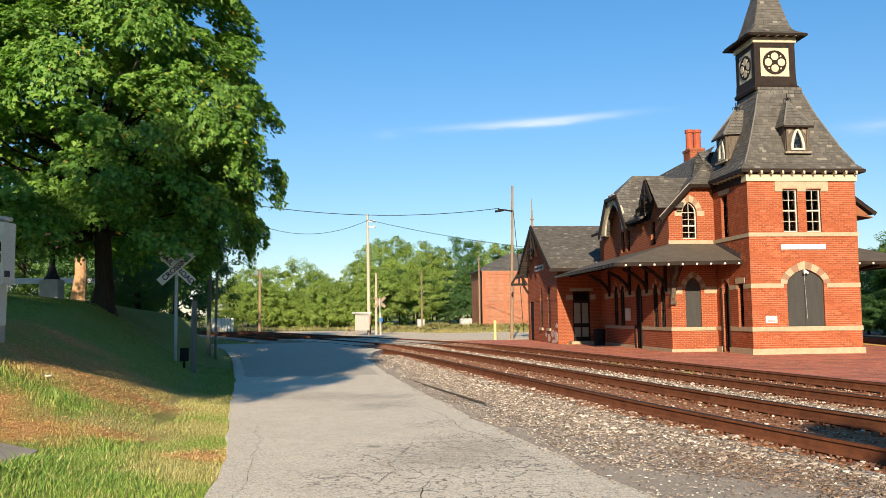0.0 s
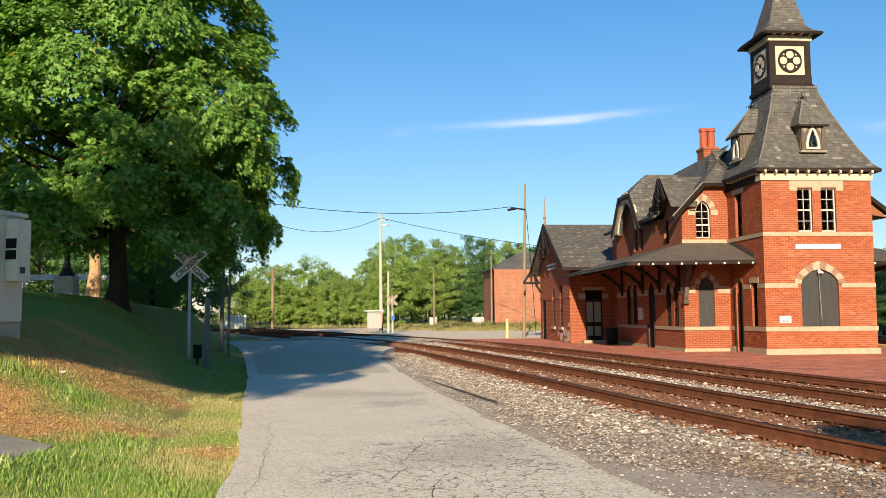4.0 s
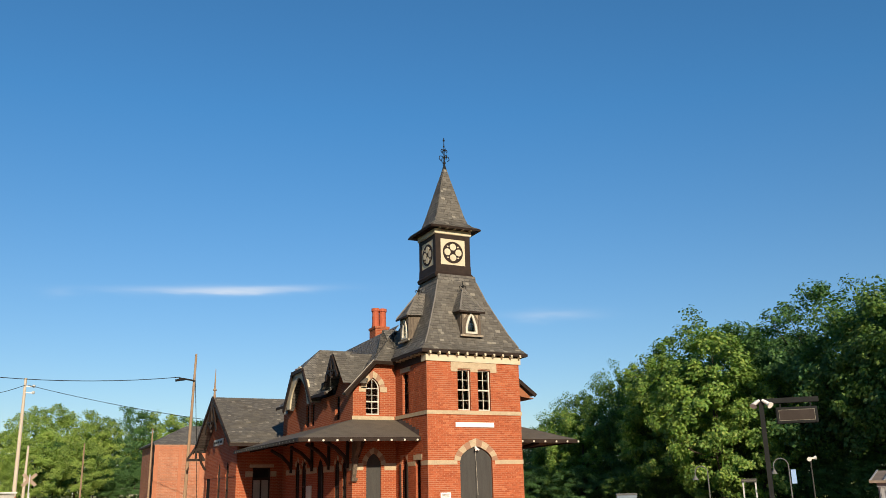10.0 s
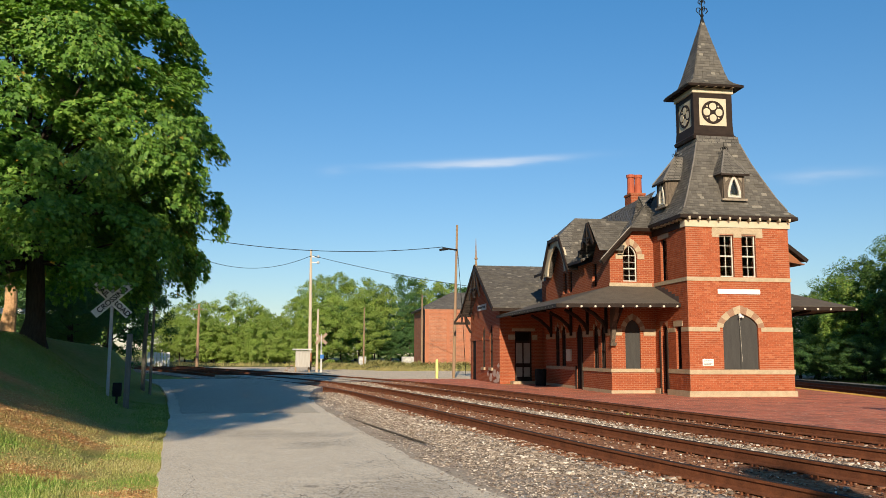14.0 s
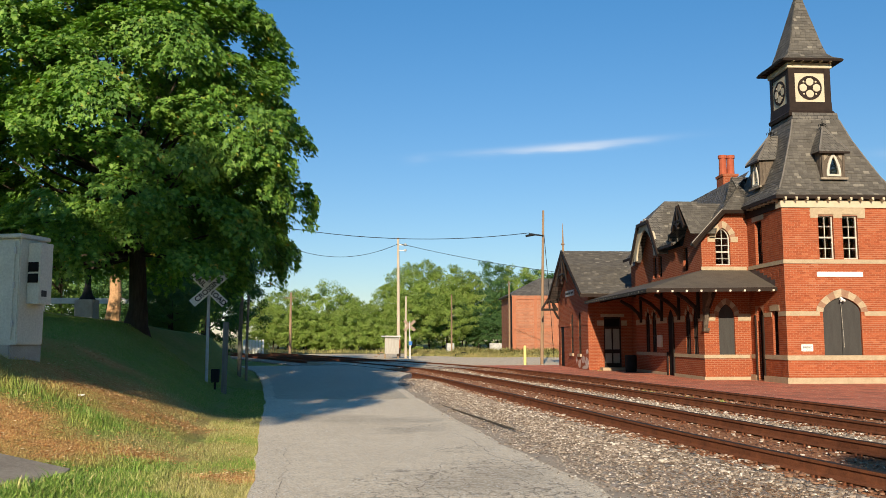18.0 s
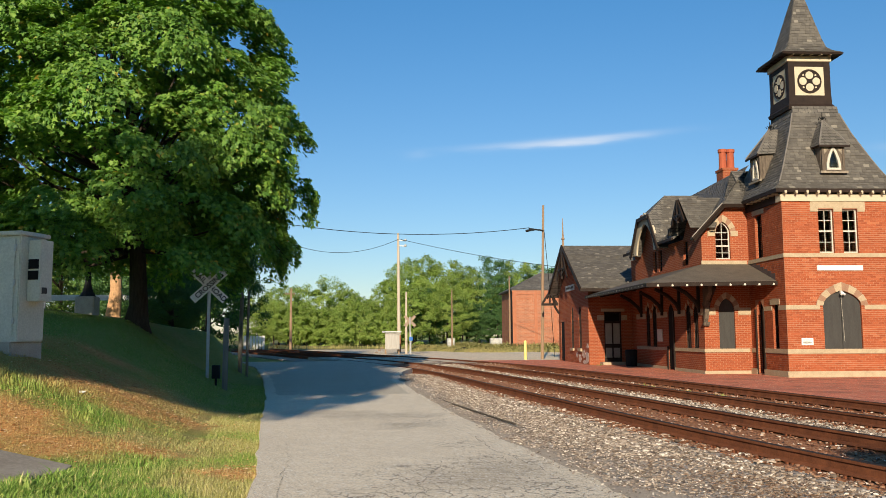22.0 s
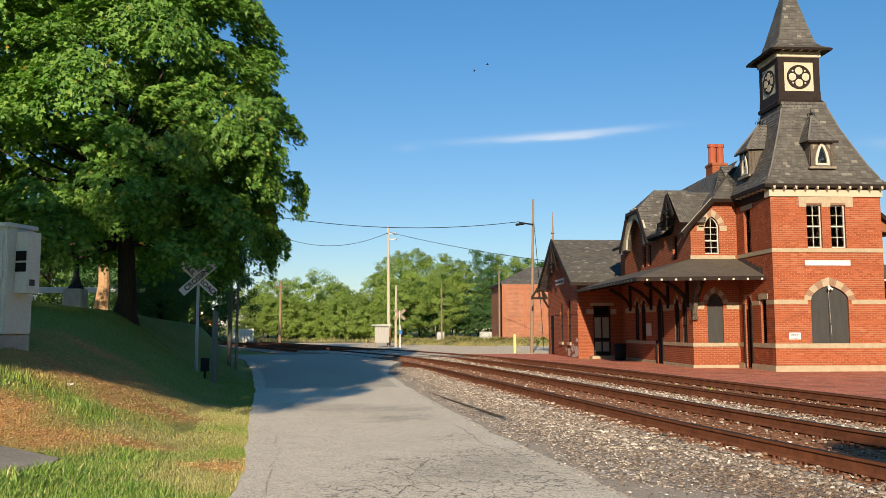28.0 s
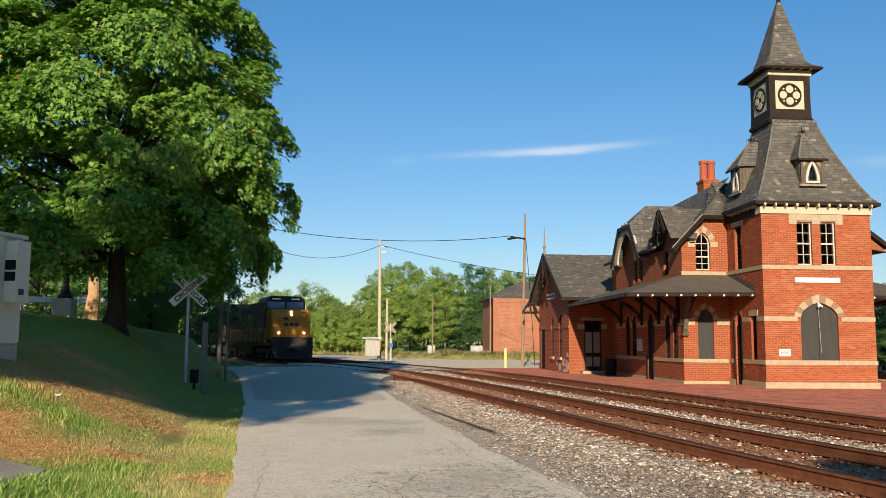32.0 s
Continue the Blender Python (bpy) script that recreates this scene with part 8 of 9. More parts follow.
STONE_MIX = loose_stone("loose_ballast_stone", [(0.0, (0.09, 0.068, 0.052)), (0.3, (0.215, 0.165, 0.127)), (0.62, (0.335, 0.27, 0.212)), (0.86, (0.45, 0.38, 0.305)), (0.97, (0.72, 0.65, 0.56))])
STONE_RUST = loose_stone("rusty_ballast_stone", [(0.0, (0.09, 0.045, 0.03)), (0.35, (0.21, 0.10, 0.058)), (0.65, (0.31, 0.18, 0.112)), (0.85, (0.38, 0.285, 0.215)), (0.97, (0.66, 0.58, 0.49))])
pebbles = [pebble(i) for i in range(14)]
rs = random.Random(21)
spots, rusty = [], []
while len(spots) + len(rusty) < 70000:
    y = 3.5 + 40 * rs.random() ** 1.7
    x0, x1 = verge_out(y) - 0.10, near_track(y) + 5.3
    x = rs.uniform(x0, x1)
    d = x - near_track(y)
    e = min(abs(d), abs(d - TRACK_GAP))
    if abs(e - 0.755) < 0.085:
        continue
    if e < 0.7 and rs.random() < 0.76:
        continue
    h = heading(y)
    for o in (d * math.cos(h), d * math.cos(h) - TRACK_GAP):
        crib = (y + o * math.sin(h) + 25 + 0.265) % 0.53 - 0.265
        if abs(o) < 1.3 and abs(crib) < 0.13 and (abs(o) > 0.7 or rs.random() < 0.8) and rs.random() < 0.9:
            s = None
            break
    else:
        s = rs.uniform(0.009, 0.019)
    if s is None:
        continue
    if x < verge_out(y) + 0.45 and rs.random() < 0.6:
        continue
    # coarse stone lies along the ties, fine stone towards the lane
    coarse = smooth01(2.7, 1.7, -d) if d < 0 else 1.0
    s *= (1 + 0.9 * rs.random() ** 2 * coarse) * (1 + 0.7 * (rs.random() < 0.07))
    if -2.9 < d < -1.75 and y < 11 and rs.random() < 0.55:
        continue
    (rusty if e < 0.85 + 0.55 * rs.random() else spots).append((x, y, (0.012 if e > 1.05 else 0.017) + bed_lift(x, y) + bed_rise(y) + s * 0.25, rs.uniform(0, 6.28), s, rs.randrange(14)))
scatter_mesh("ballast_stones", pebbles, spots, STONE_MIX, "loose grey and white crushed stones", "gravel")
scatter_mesh("rusty_stones", pebbles, rusty, STONE_RUST, "rust-stained crushed stones along the rails", "gravel")
spots = []
while len(spots) < 3500:
    y = 4 + 20 * rs.random() ** 1.5
    x = road_edge_r(y) + rs.uniform(-0.12, 1.0)
    s = rs.uniform(0.005, 0.014)
    spots.append((x, y, max(0.028 + bed_lift(x, y), (road_z(y) + 0.02) * (x < road_edge_r(y))) + s * 0.25, rs.uniform(0, 6.28), s, rs.randrange(6)))
scatter_mesh("verge_pebbles", pebbles, spots, STONE_MIX, "small pebbles strewn along the lane's edge", "gravel")


def chip(seed):
    r = random.Random(seed)
    a, w, h = r.uniform(1.2, 2.6), r.uniform(0.16, 0.4), r.uniform(0.1, 0.2)
    t = r.uniform(-0.2, 0.35)
    return (np.array([(-a, -w, -h), (a, -w * 0.6, t - h), (a, w * 0.5, t - h), (-a, w, -h), (-a * 0.9, -w, h), (a * 0.95, -w * 0.5, t + h), (a, w * 0.5, t + h), (-a, w * 0.8, h)]),
            [[0, 3, 2, 1], [4, 5, 6, 7], [0, 1, 5, 4], [1, 2, 6, 5], [2, 3, 7, 6], [3, 0, 4, 7]])


WOODBITS = bpy.data.materials.new("rotten_wood_bits")
_n, _l, _p = nodes_of(WOODBITS)
_g = _n.new("ShaderNodeNewGeometry")
_l.new(ramp(_n, _l, _g.outputs["Random Per Island"], [(0.0, (0.09, 0.048, 0.027)), (0.5, (0.21, 0.12, 0.07)), (0.85, (0.31, 0.20, 0.125)), (1.0, (0.48, 0.38, 0.28))]), _p.inputs["Base Color"])
_p.inputs["Roughness"].default_value = 0.95
spots = []
while len(spots) < 5200:
    if len(spots) < 4200:
        y = rs.gauss(7.9, 1.3)
        x = near_track(y) - 2.15 + rs.gauss(0, 0.38)
    else:
        y = 4.5 + 22 * rs.random()
        x = near_track(y) - rs.uniform(1.0, 2.6)
    if y < 4 or x < road_edge_r(y) + 0.6 or x > near_track(y) - 0.85:
        continue
    s = rs.uniform(0.004, 0.011)
    spots.append((x, y, 0.026 + bed_lift(x, y) + rs.uniform(0, 0.010), rs.uniform(0, 6.28), s, rs.randrange(6)))
scatter_mesh("wood_bits", [chip(i) for i in range(6)], spots, WOODBITS, "brown rotten tie splinters strewn in the ballast", "wood debris")


def blade(seed):
    r = random.Random(seed)
    lean, w = r.uniform(0.25, 1.1), r.uniform(0.035, 0.06)
    return (np.array([(-w, 0, -0.1), (w, 0, -0.1), (w * 0.7, lean * 0.35, 0.5), (-w * 0.7, lean * 0.35, 0.5), (0, lean, 0.8)]), [[0, 1, 2, 3], [3, 2, 4]])


BLADE = bpy.data.materials.new("grass_blades")
_n, _l, _p = nodes_of(BLADE)
_g = _n.new("ShaderNodeNewGeometry")
_a = ramp(_n, _l, _g.outputs["Random Per Island"], [(0.0, (0.12, 0.225, 0.035)), (0.5, (0.22, 0.335, 0.055)), (0.8, (0.36, 0.41, 0.10)), (1.0, (0.52, 0.43, 0.19))])
_v = ramp(_n, _l, _g.outputs["Random Per Island"], [(0.0, (0.11, 0.215, 0.035)), (0.55, (0.21, 0.345, 0.06)), (0.85, (0.36, 0.45, 0.11)), (1.0, (0.50, 0.45, 0.19))])
_d = ramp(_n, _l, _g.outputs["Random Per Island"], [(0.0, (0.50, 0.22, 0.085)), (0.4, (0.68, 0.38, 0.15)), (0.75, (0.74, 0.54, 0.26)), (1.0, (0.26, 0.33, 0.07))])
_s = ramp(_n, _l, _g.outputs["Random Per Island"], [(0.0, (0.30, 0.27, 0.075)), (0.5, (0.50, 0.40, 0.16)), (0.85, (0.66, 0.55, 0.29)), (1.0, (0.25, 0.34, 0.06))])
_k = blend(_n, _l, faded(_n, _l, spot_mask(_n, _l, STRAW), 0.75), _a, _s)
_k = blend(_n, _l, spot_mask(_n, _l, LUSH, 0.2), _k, _v)
_l.new(blend(_n, _l, faded(_n, _l, spot_mask(_n, _l, BARE, 0.2), 0.85), _k, _d), _p.inputs["Base Color"])
_p.inputs["Roughness"].default_value = 0.6


def nearness(spots, x, y):
    return max(0.0, max(1 - math.hypot(x - a, y - b) / (1.2 * r) for a, b, r in spots))


def on_slab(x, y):
    return -6.4 < x < -3.66 and 9.3 + 0.28 * (x + 3.62) - 0.9 * (x < -3.9) - 0.2 < y < 10.05 - 0.33 * (x + 3.72)


blades = [blade(i) for i in range(10)]
spots = []
while len(spots) < 250000:
    y = 7.0 + 19 * rs.random() ** 1.45
    x = along(ROAD_LEFT, y) + 0.05 - 7.6 * rs.random() ** 1.2
    if on_slab(x, y):
        continue
    bare, lush = nearness(BARE, x, y), nearness(LUSH, x, y)
    if rs.random() < 0.45 * bare:
        continue
    h = rs.uniform(0.022, 0.055) * (1 + 1.5 * lush) * (1 - 0.35 * bare) * (1 + 0.5 * noise.noise((x * 1.3, y * 1.3, 8)))
    if rs.random() < 0.03:
        h *= 1.6
    spots.append((x, y, ground_z(x, y), rs.uniform(0, 6.28), h, rs.randrange(10)))
scatter_mesh("grass_blades", blades, spots, BLADE, "short mown grass, green and straw coloured", "grass")


def dead_leaf(seed):
    r = random.Random(seed)
    w, t = r.uniform(0.5, 0.8), r.uniform(0.15, 0.5)
    return (np.array([(-1, 0, 0.02), (0, -w, t), (1, 0, 0.1), (0, w, t * 0.6), (0, 0, 0.0)]), [[0, 1, 4], [1, 2, 4], [2, 3, 4], [3, 0, 4]])


spots = []
while len(spots) < 5200:
    x0, y0, r0 = BARE[rs.randrange(len(BARE))] if len(spots) < 3900 else (-4.6, 13.5, 3.2)
    x, y = rs.gauss(x0, r0 * 0.6), rs.gauss(y0, r0 * 0.75)
    if on_slab(x, y) or x > along(ROAD_LEFT, y):
        continue
    spots.append((x, y, ground_z(x, y) + rs.uniform(0.005, 0.025), rs.uniform(0, 6.28), rs.uniform(0.012, 0.03), rs.randrange(6)))
scatter_mesh("dead_leaves", [dead_leaf(i) for i in range(6)], spots, loose_stone("dry_leaf", [(0.0, (0.32, 0.14, 0.055)), (0.5, (0.58, 0.29, 0.11)), (0.9, (0.70, 0.47, 0.22)), (1.0, (0.78, 0.64, 0.42))]), "dry brown leaves littering the grass", "leaf litter")
spots = []
while len(spots) < 15000:
    x, y = rs.uniform(1, 20), rs.uniform(71, 87)
    edge = 81 - 6.5 * smooth01(2.5, 8, x) + 2.2 * noise.noise((x * 0.4, 2, 0))
    if y < edge or 11.3 < x < 19.9 and y > 84.2 or rs.random() > 0.25 + smooth01(edge, edge + 5, y):
        continue
    spots.append((x, y, 0.10, rs.uniform(0, 6.28), (0.30 + 0.75 * smooth01(edge, edge + 6, y) * max(0.25, 0.55 + noise.noise((x * 0.5, y * 0.5, 1)))) * rs.uniform(0.6, 1.15), rs.randrange(8)))
while len(spots) < 36000:
    y = rs.uniform(86, 108)
    x = rs.uniform(-30, 26)
    if (x < 1.5 and rs.random() < 0.8) or y < 97 and (x < 2.5 or y < 84 + 0.3 * abs(x - 10)):
        continue
    spots.append((x, y, 0.12, rs.uniform(0, 6.28), (0.25 + 0.75 * max(0, 0.35 + noise.noise((x * 0.35, y * 0.35, 1)))) * rs.uniform(0.6, 1.1), rs.randrange(8)))
scatter_mesh("tall_weeds", blades, spots, plain("weed_straw", (0.13, 0.175, 0.045), (0.42, 0.34, 0.14), 0.35, 0.9, fine=3, bump=0), "tall dry grass and green weeds", "weeds")
spots = []
while len(spots) < 11000:
    y = rs.uniform(10, 52)
    x, y = far_off(y, rs.uniform(5.8, 8.5))
    spots.append((x, y, -0.05, rs.uniform(0, 6.28), rs.uniform(0.12, 0.42), rs.randrange(8)))
scatter_mesh("fence_weeds", blades, spots, plain("green_weed", (0.035, 0.07, 0.015), (0.085, 0.13, 0.03), 0.8, 0.9, fine=4, bump=0), "tall green weeds behind the fence", "weeds")


# ---- single weeds ----
WEEDLEAF = leafy("weed_leaves", (0.16, 0.30, 0.03), (0.25, 0.42, 0.05), (0.36, 0.50, 0.09))
LEAF_OVATE = np.array([(0, -0.48), (0.30, -0.36), (0.40, -0.08), (0.26, 0.28), (0, 0.58), (-0.26, 0.28), (-0.40, -0.08), (-0.30, -0.36)])


def weed(at, h, n, leafs, label):
    t = thing("weed", label, "weed", "weeds by the tracks", at=at)
    r = np.random.default_rng(int(at[0] * 100) + 5)
    b = B()
    pts, nrm = [], []
    for _ in range(n):
        a, d = r.uniform(0, 6.28), r.uniform(0.2, 1.0) * h
        e = (math.cos(a) * d, math.sin(a) * d, h * r.uniform(0.45, 1.0))
        tube(b, [(0, 0, -0.02), (e[0] * 0.4, e[1] * 0.4, e[2] * 0.6), e], [0.008, 0.006, 0.003], 5)
        for k in range(leafs):
            f = r.uniform(0.4, 1.05)
            pts.append((e[0] * f + r.normal(0, 0.06) * h, e[1] * f + r.normal(0, 0.06) * h, e[2] * f))
            nrm.append((0.1, -0.4, 0.9))
    part("stems", b, MAPLE, t)
    c = new("leaves", leaf_mesh("leaves", np.array(pts), np.array(nrm), r.uniform(0.6, 1.15, len(pts)) * 0.33 * h, LEAF_OVATE, WEEDLEAF, r))
    c.parent = t


weed((4.82, 5.78, 0.02), 0.31, 14, 7, "bright green broad-leaved weed in the ballast")
for x, y in ((7.3, 25.0), (7.25, 24.2), (7.6, 22.0), (7.9, 20.5), (9.9, 41.8), (10.2, 42.2)):
    spots = [(rs.gauss(0, 0.09), rs.gauss(0, 0.09), 0, rs.uniform(0, 6.28), rs.uniform(0.05, 0.15), rs.randrange(8)) for _ in range(20)]
    ob = scatter_mesh("grass_tuft", blades, spots, BLADE, "straw-green grass tuft by the platform", "grass tuft")
    ob.matrix_basis = pose(x, y, 0.08)


# ---- cracks, a cable and odd bits on the ground ----
CRACK = plain("crack_dirt", (0.06, 0.05, 0.04), (0.11, 0.09, 0.07), 6, 0.95, bump=0)


def crack(a, c, width, wander, seed):
    r = random.Random(seed)
    n = max(6, int((Vector(c) - Vector(a)).length / 0.12))
    b, last = B(), None
    off = 0.0
    dx, dy = c[0] - a[0], c[1] - a[1]
    ln = math.hypot(dx, dy)
    for i in range(n + 1):
        off = off * 0.85 + r.uniform(-wander, wander)
        x, y = a[0] + dx * i / n - dy / ln * off, a[1] + dy * i / n + dx / ln * off
        w = width * r.uniform(0.08, 0.5)
        z = road_z(y) + 0.0265
        pair = (b.verts.new((x - dy / ln * w, y + dx / ln * w, z)), b.verts.new((x + dy / ln * w, y - dx / ln * w, z)))
        if last:
            b.faces.new((last[0], last[1], pair[1], pair[0]))
        last = pair
    return tagged(mesh_ob("road_crack", b, CRACK), "dirt-filled crack in the asphalt", "crack", kind="structure")


for i, (a, c, w, wd) in enumerate((((-1.62, 12.8), (-1.22, 9.2), 0.006, 0.03), ((-1.22, 9.2), (-1.15, 6.0), 0.005, 0.03), ((-2.05, 13.72), (-1.5, 13.88), 0.010, 0.02), ((-3.6, 23.6), (0.0, 23.1), 0.016, 0.03), ((-2.4, 16.55), (0.85, 16.75), 0.010, 0.04), ((1.7, 9.6), (0.95, 14.6), 0.010, 0.04), ((0.15, 8.3), (0.55, 11.2), 0.010, 0.05), ((0.2, 11.3), (1.4, 11.0), 0.008, 0.05), ((0.5, 9.2), (1.7, 8.6), 0.008, 0.05), ((-0.6, 9.0), (0.9, 9.5), 0.006, 0.04), ((0.2, 5.0), (0.6, 8.3), 0.010, 0.04), ((-2.3, 11.0), (-0.9, 11.6), 0.005, 0.03), ((0.1, 15.0), (1.0, 16.2), 0.007, 0.05))):
    crack(a, c, w, wd, 40 + i)
cable = [(1.03, 21.12), (1.1, 20.3), (1.38, 18.6), (1.62, 17.2), (1.95, 15.4), (2.05, 14.9)]
tagged(mesh_ob("cable", tube(B(), [(x, y, 0.06) for x, y in cable], [0.02] * 6, 6), CRACK), "old dark cable lying on the gravel", "cable")
b = B()
pv, pf = pebble(77)
vs = [b.verts.new(tuple(p * 0.045)) for p in pv]
for f in pf:
    b.faces.new([vs[i] for i in f])
tagged(setpose(mesh_ob("pale_stone", b, WHITE), (-4.79, 13.26, ground_z(-4.79, 13.26) + 0.03)), "single pale stone in the grass", "stone")



# ---- single bricks and slates ----
def unit_mesh(name, bm, material):
    me = bpy.data.meshes.new(name)
    bm.to_mesh(me)
    bm.free()
    me.materials.append(material)
    return me


def joined(name, unit, places, material, parent):
    """Many copies of one unit in one mesh; places are matrices."""
    v = np.array([p.co[:] for p in unit.vertices])
    v = np.column_stack((v, np.ones(len(v))))
    f = [list(q.vertices) for q in unit.polygons]
    vs = np.concatenate([(v @ np.array(m).T)[:, :3] for m in places])
    fs = [[i + k * len(v) for i in q] for k in range(len(places)) for q in f]
    me = bpy.data.meshes.new(name)
    me.from_pydata(vs, [], fs)
    me.materials.append(material)
    ob = new(name, me)
    ob.parent = parent
    ob["kind"] = "stuff"
    return ob


def pieces_on(name, unit, places, material, parent, singles):
    for m in places[:singles]:
        ob = new(name, unit)
        ob.parent, ob.matrix_basis = parent, m
    if places[singles:]:
        joined({"brick": "brickwork", "slate": "slating"}[name], unit, places[singles:], material, parent)


rp = random.Random(33)
bb = box(B(), -0.5, 0.5, -1, 0, -0.5, 0.5)
brick_unit = unit_mesh("brick", bb, BRICK_PIECE)


def bricks(axis, c, u0, u1, z0, z1, holes, arches=()):
    """Stretcher courses on a wall's face; holes: (ua, ub, za, zb); arches: (ua, ub, spring, rise)."""
    out = []
    rows = int((z1 - z0) / 0.0735)
    for j in range(rows):
        z = z0 + (j + 0.5) * (z1 - z0) / rows
        blocked = [(a, b) for a, b, za, zb in holes if za - 0.03 < z < zb + 0.03]
        for a, b, sp, ri in arches:
            if sp <= z < sp + ri:
                half = [u for u, w in arch_pts(a, b, sp, ri, 10) if w >= z]
                if half:
                    blocked.append((min(half), max(half)))
        u = u0 - 0.11 * (j % 2)
        while u < u1:
            spans = [(max(u, u0) + 0.006, min(u + 0.22, u1) - 0.006)]
            for a, b in blocked:
                nxt = []
                for p, q in spans:
                    if b <= p or a >= q:
                        nxt.append((p, q))
                    else:
                        if a - p > 0.03:
                            nxt.append((p, a))
                        if q - b > 0.03:
                            nxt.append((b, q))
                spans = nxt
            for p, q in spans:
                if q - p < 0.025:
                    continue
                d = 0.007 + rp.uniform(-0.0025, 0.003)
                m = Matrix.Translation(((p + q) / 2, c, z) if axis == "y" else (c, (p + q) / 2, z)) @ (Matrix.Rotation(0, 4, "Z") if axis == "y" else Matrix.Rotation(radians(-90), 4, "Z")) @ Matrix.Diagonal((q - p, d, 0.0605, 1))
                out.append(m)
            u += 0.22
    return out


tower_wall = [o for o in station.children if o.name.startswith("tower_wall")][0]
front = bricks("y", TY0, TX0, TX1, 0.31, 6.3, [(14.92, 16.30, 1.08, 2.60), (14.90, 15.46, 4.46, 6.06), (15.78, 16.34, 4.46, 6.06), (14.62, 16.62, 5.96, 6.3), (TX0, TX1, 0.95, 1.05), (TX0, 14.80, 2.49, 2.59), (16.42, TX1, 2.49, 2.59), (TX0, TX1, 4.33, 4.41)], [(14.80, 16.42, 2.60, 0.62)])
pieces_on("brick", brick_unit, front, BRICK_PIECE, tower_wall, 300)
side = bricks("x", TX0, TY0, 32.0, 0.31, 6.3, [(29.65, 30.10, 1.08, 2.86), (30.80, 31.57, 0.1, 2.85), (30.70, 31.30, 4.46, 6.28), (TY0, 30.86, 0.95, 1.05), (31.52, 32, 0.95, 1.05), (TY0, 30.84, 2.49, 2.59), (TY0, 32, 4.33, 4.41)], [(30.88, 31.48, 2.5, 0.35)])
pieces_on("brick", brick_unit, side, BRICK_PIECE, tower_wall, 0)

sb = B()
v = [sb.verts.new(p) for p in ((-0.5, 0, 0.0), (0.5, 0, 0.0), (0.5, 1, 0.0), (-0.5, 1, 0.0), (-0.5, 0, 1.0), (0.5, 0, 1.0), (0.5, 1, 0.3), (-0.5, 1, 0.3))]
for q in ((4, 5, 6, 7), (0, 1, 5, 4), (1, 2, 6, 5), (3, 0, 4, 7)):
    sb.faces.new([v[i] for i in q])
slate_unit = unit_mesh("slate", sb, SLATE_PIECE)


def slates(quad, exposure=0.125, width=0.19, lift=0.014):
    """Courses of slates up a flat face; quad: bottom left, bottom right, top right, top left as seen from outside."""
    a, b, c, d = [Vector(p) for p in quad]
    n = (b - a).cross(d - a)
    if n.length < 1e-6:
        n = (c - a).cross(d - a)
    n.normalize()
    if n.z < 0:
        n = -n
    up = ((d + c) / 2 - (a + b) / 2)
    across = (b - a).normalized()
    up = (up - across * up.dot(across)).normalized()
    rows = max(1, round(((d + c) / 2 - (a + b) / 2).dot(up) / exposure))
    out = []
    for j in range(rows):
        p, q = a.lerp(d, j / rows), b.lerp(c, j / rows)
        p2, q2 = a.lerp(d, (j + 1) / rows), b.lerp(c, (j + 1) / rows)
        u, end = (p - a).dot(across), (q - a).dot(across)
        lo, hi = max(u, (p2 - a).dot(across)), min(end, (q2 - a).dot(across))
        u = lo - rp.uniform(0, 0.5) * width
        base = a + up * (p - a).dot(up)
        while u < hi:
            w = width * rp.uniform(0.8, 1.2)
            s, e = max(u, lo), min(u + w, hi)
            if e - s > 0.03:
                m = Matrix.Translation(base + across * (s + e) / 2 + n * 0.002) @ Matrix((across, up, n)).transposed().to_4x4() @ Matrix.Rotation(radians(rp.uniform(-0.7, 0.7)), 4, "Z") @ Matrix.Diagonal((e - s - 0.006, exposure * 1.12, lift * rp.uniform(0.7, 1.5), 1))
                out.append(m)
            u += w
    return out


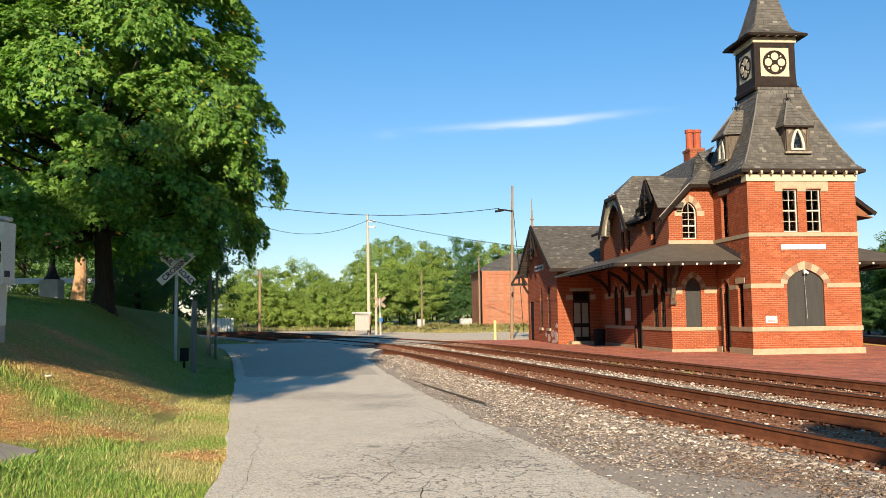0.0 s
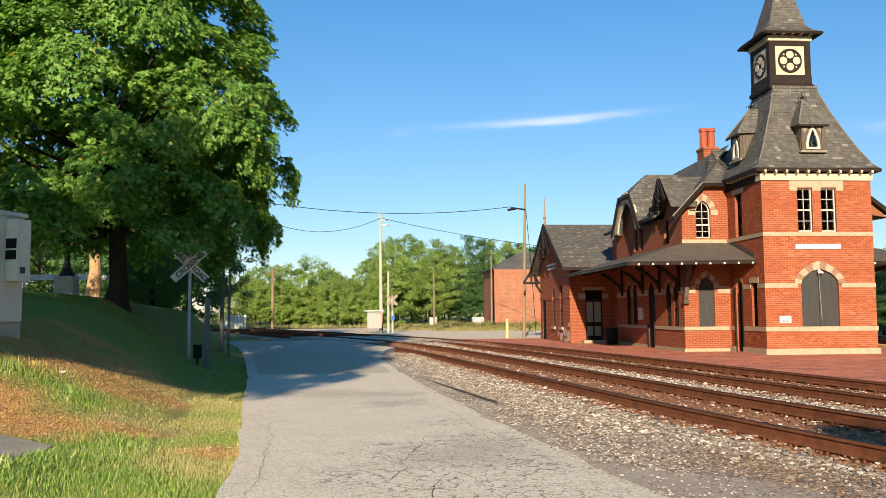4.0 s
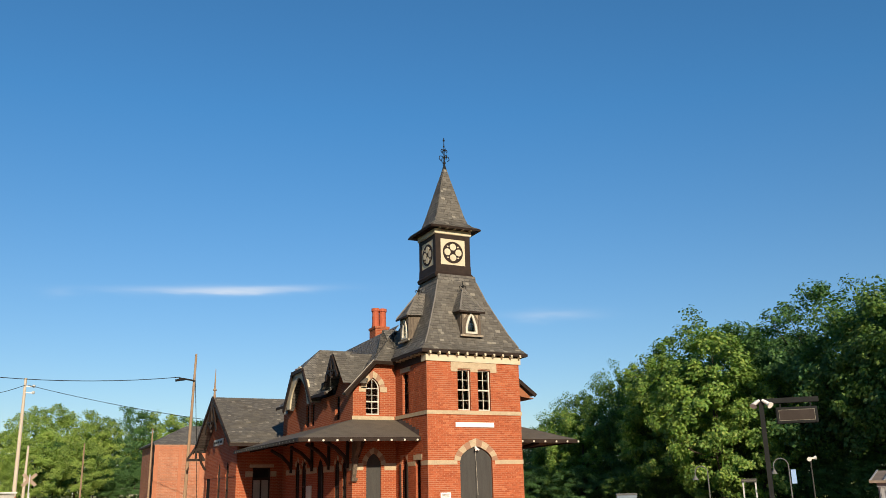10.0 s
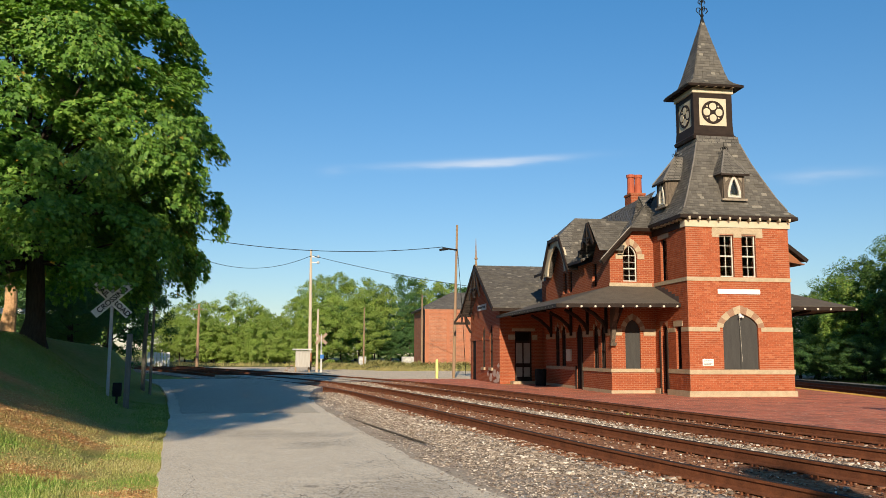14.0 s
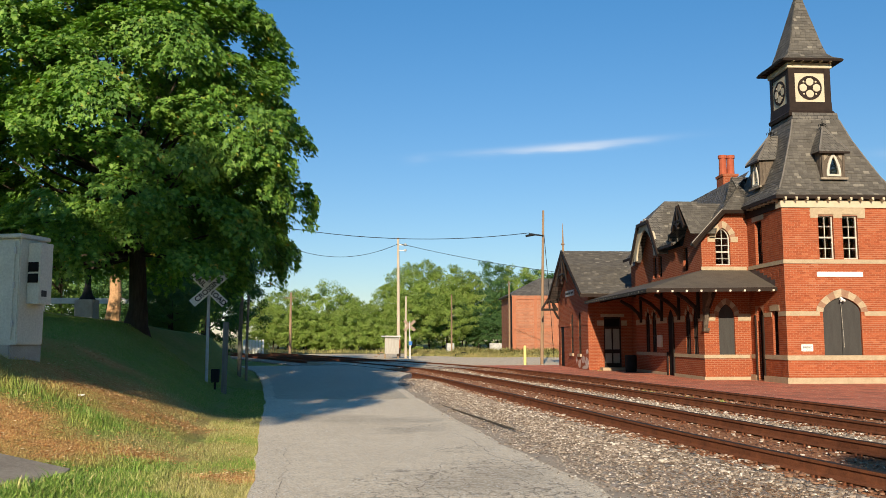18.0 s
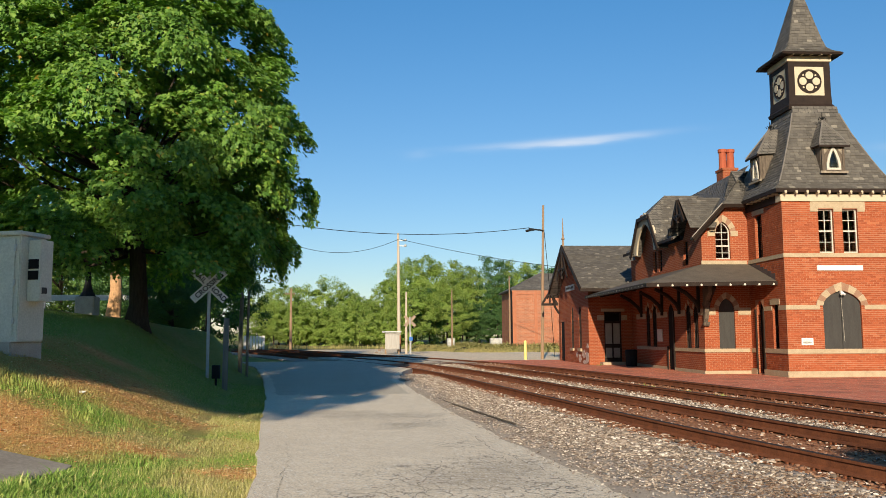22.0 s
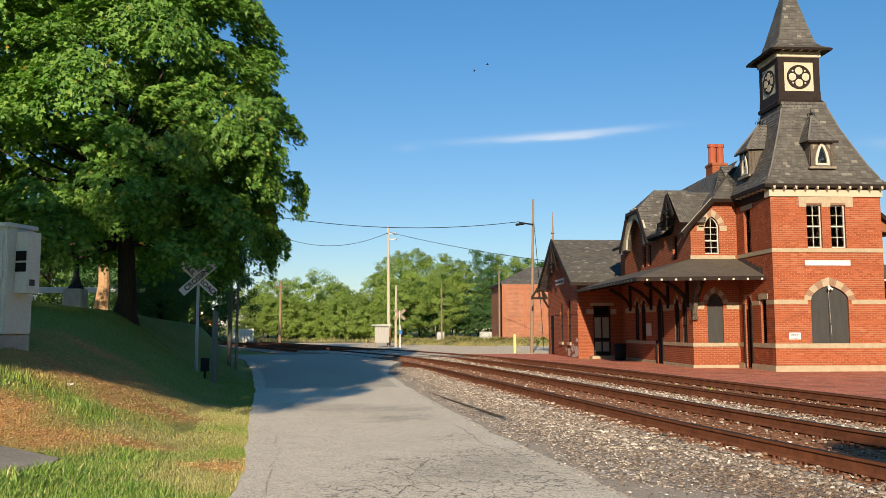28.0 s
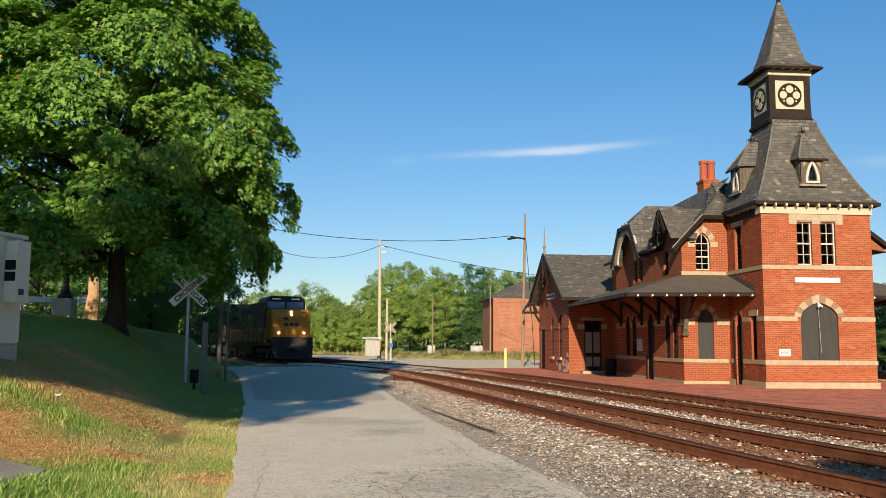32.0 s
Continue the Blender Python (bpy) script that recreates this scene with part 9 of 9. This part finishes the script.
def hip_slates(profile, cx, cy, dy=1.0, sides=(0, 3, 1), lean=0.0):
    per = {k: [] for k in sides}
    cs = ((-1, -1), (1, -1), (1, 1), (-1, 1))
    for (w0, z0), (w1, z1) in zip(profile, profile[1:]):
        for k in sides:
            (ax, ay), (bx, by) = cs[k], cs[(k + 1) % 4]
            g0, g1 = (cx + lean * (z - profile[0][1]) / (profile[-1][1] - profile[0][1]) for z in (z0, z1))
            per[k] += slates(((g0 + ax * w0, cy + ay * w0 * dy, z0), (g0 + bx * w0, cy + by * w0 * dy, z0), (g1 + bx * w1, cy + by * w1 * dy, z1), (g1 + ax * w1, cy + ay * w1 * dy, z1)))
    return [m for k in sides for m in per[k]]


pieces_on("slate", slate_unit, hip_slates([(2.29, 6.74), (2.07, 6.98), (1.80, 7.5), (1.50, 8.2), (1.17, 9.0), (0.90, 9.82)], TCX, TCY, 1.03), SLATE_PIECE, tower_roof, 300)
spire = [o for o in station.children if o.name.startswith("spire")][0]
pieces_on("slate", slate_unit, hip_slates([(1.16, 12.15), (0.90, 12.30), (0.74, 12.48), (0.64, 12.8), (0.045, 15.2)], KX, TCY, lean=0.09), SLATE_PIECE, spire, 0)
main_roof = [o for o in station.children if o.name.startswith("roof") and o != tower_roof][0]
pl = slates(((12.55, RY0, 6.62), (TX0, RY0, 6.62), (TX0, 33.4, 8.25), (14.15, 33.4, 8.25)))
pl += slates(((12.27, 41.7, 6.29), (12.55, RY0, 6.62), (14.15, 33.4, 8.25), (14.15, 41.7, 8.25)))
for ya, yb in ((34.15, 36.15), (40.1, RY1)):
    pl += slates(((RX0, yb, 5.60), (RX0, ya, 5.60), (12.27, ya, 6.36), (12.27, yb, 6.36)))
pieces_on("slate", slate_unit, pl, SLATE_PIECE, main_roof, 0)
wing_roof = [o for o in station.children if o.name.startswith("wing_roof")][0]
pieces_on("slate", slate_unit, slates(((9.22, 42.3, 3.98), (15.4, 42.3, 3.98), (15.4, 47, 6.62), (9.22, 47, 6.62))), SLATE_PIECE, wing_roof, 0)
gables = [o for o in station.children if o.name.startswith("gable_roof")]
pieces_on("slate", slate_unit, slates(((11.3, 36.0, 5.4), (12.3, 36.0, 5.4), (14.3, 38.1, 8.0), (12.3, 38.1, 8.0))), SLATE_PIECE, gables[0], 0)
pieces_on("slate", slate_unit, slates(((11.25, 31.75, 5.7), (12.25, 31.75, 5.7), (13.1, 33.07, 7.08), (11.25, 33.07, 7.08))), SLATE_PIECE, gables[1], 0)
motions()
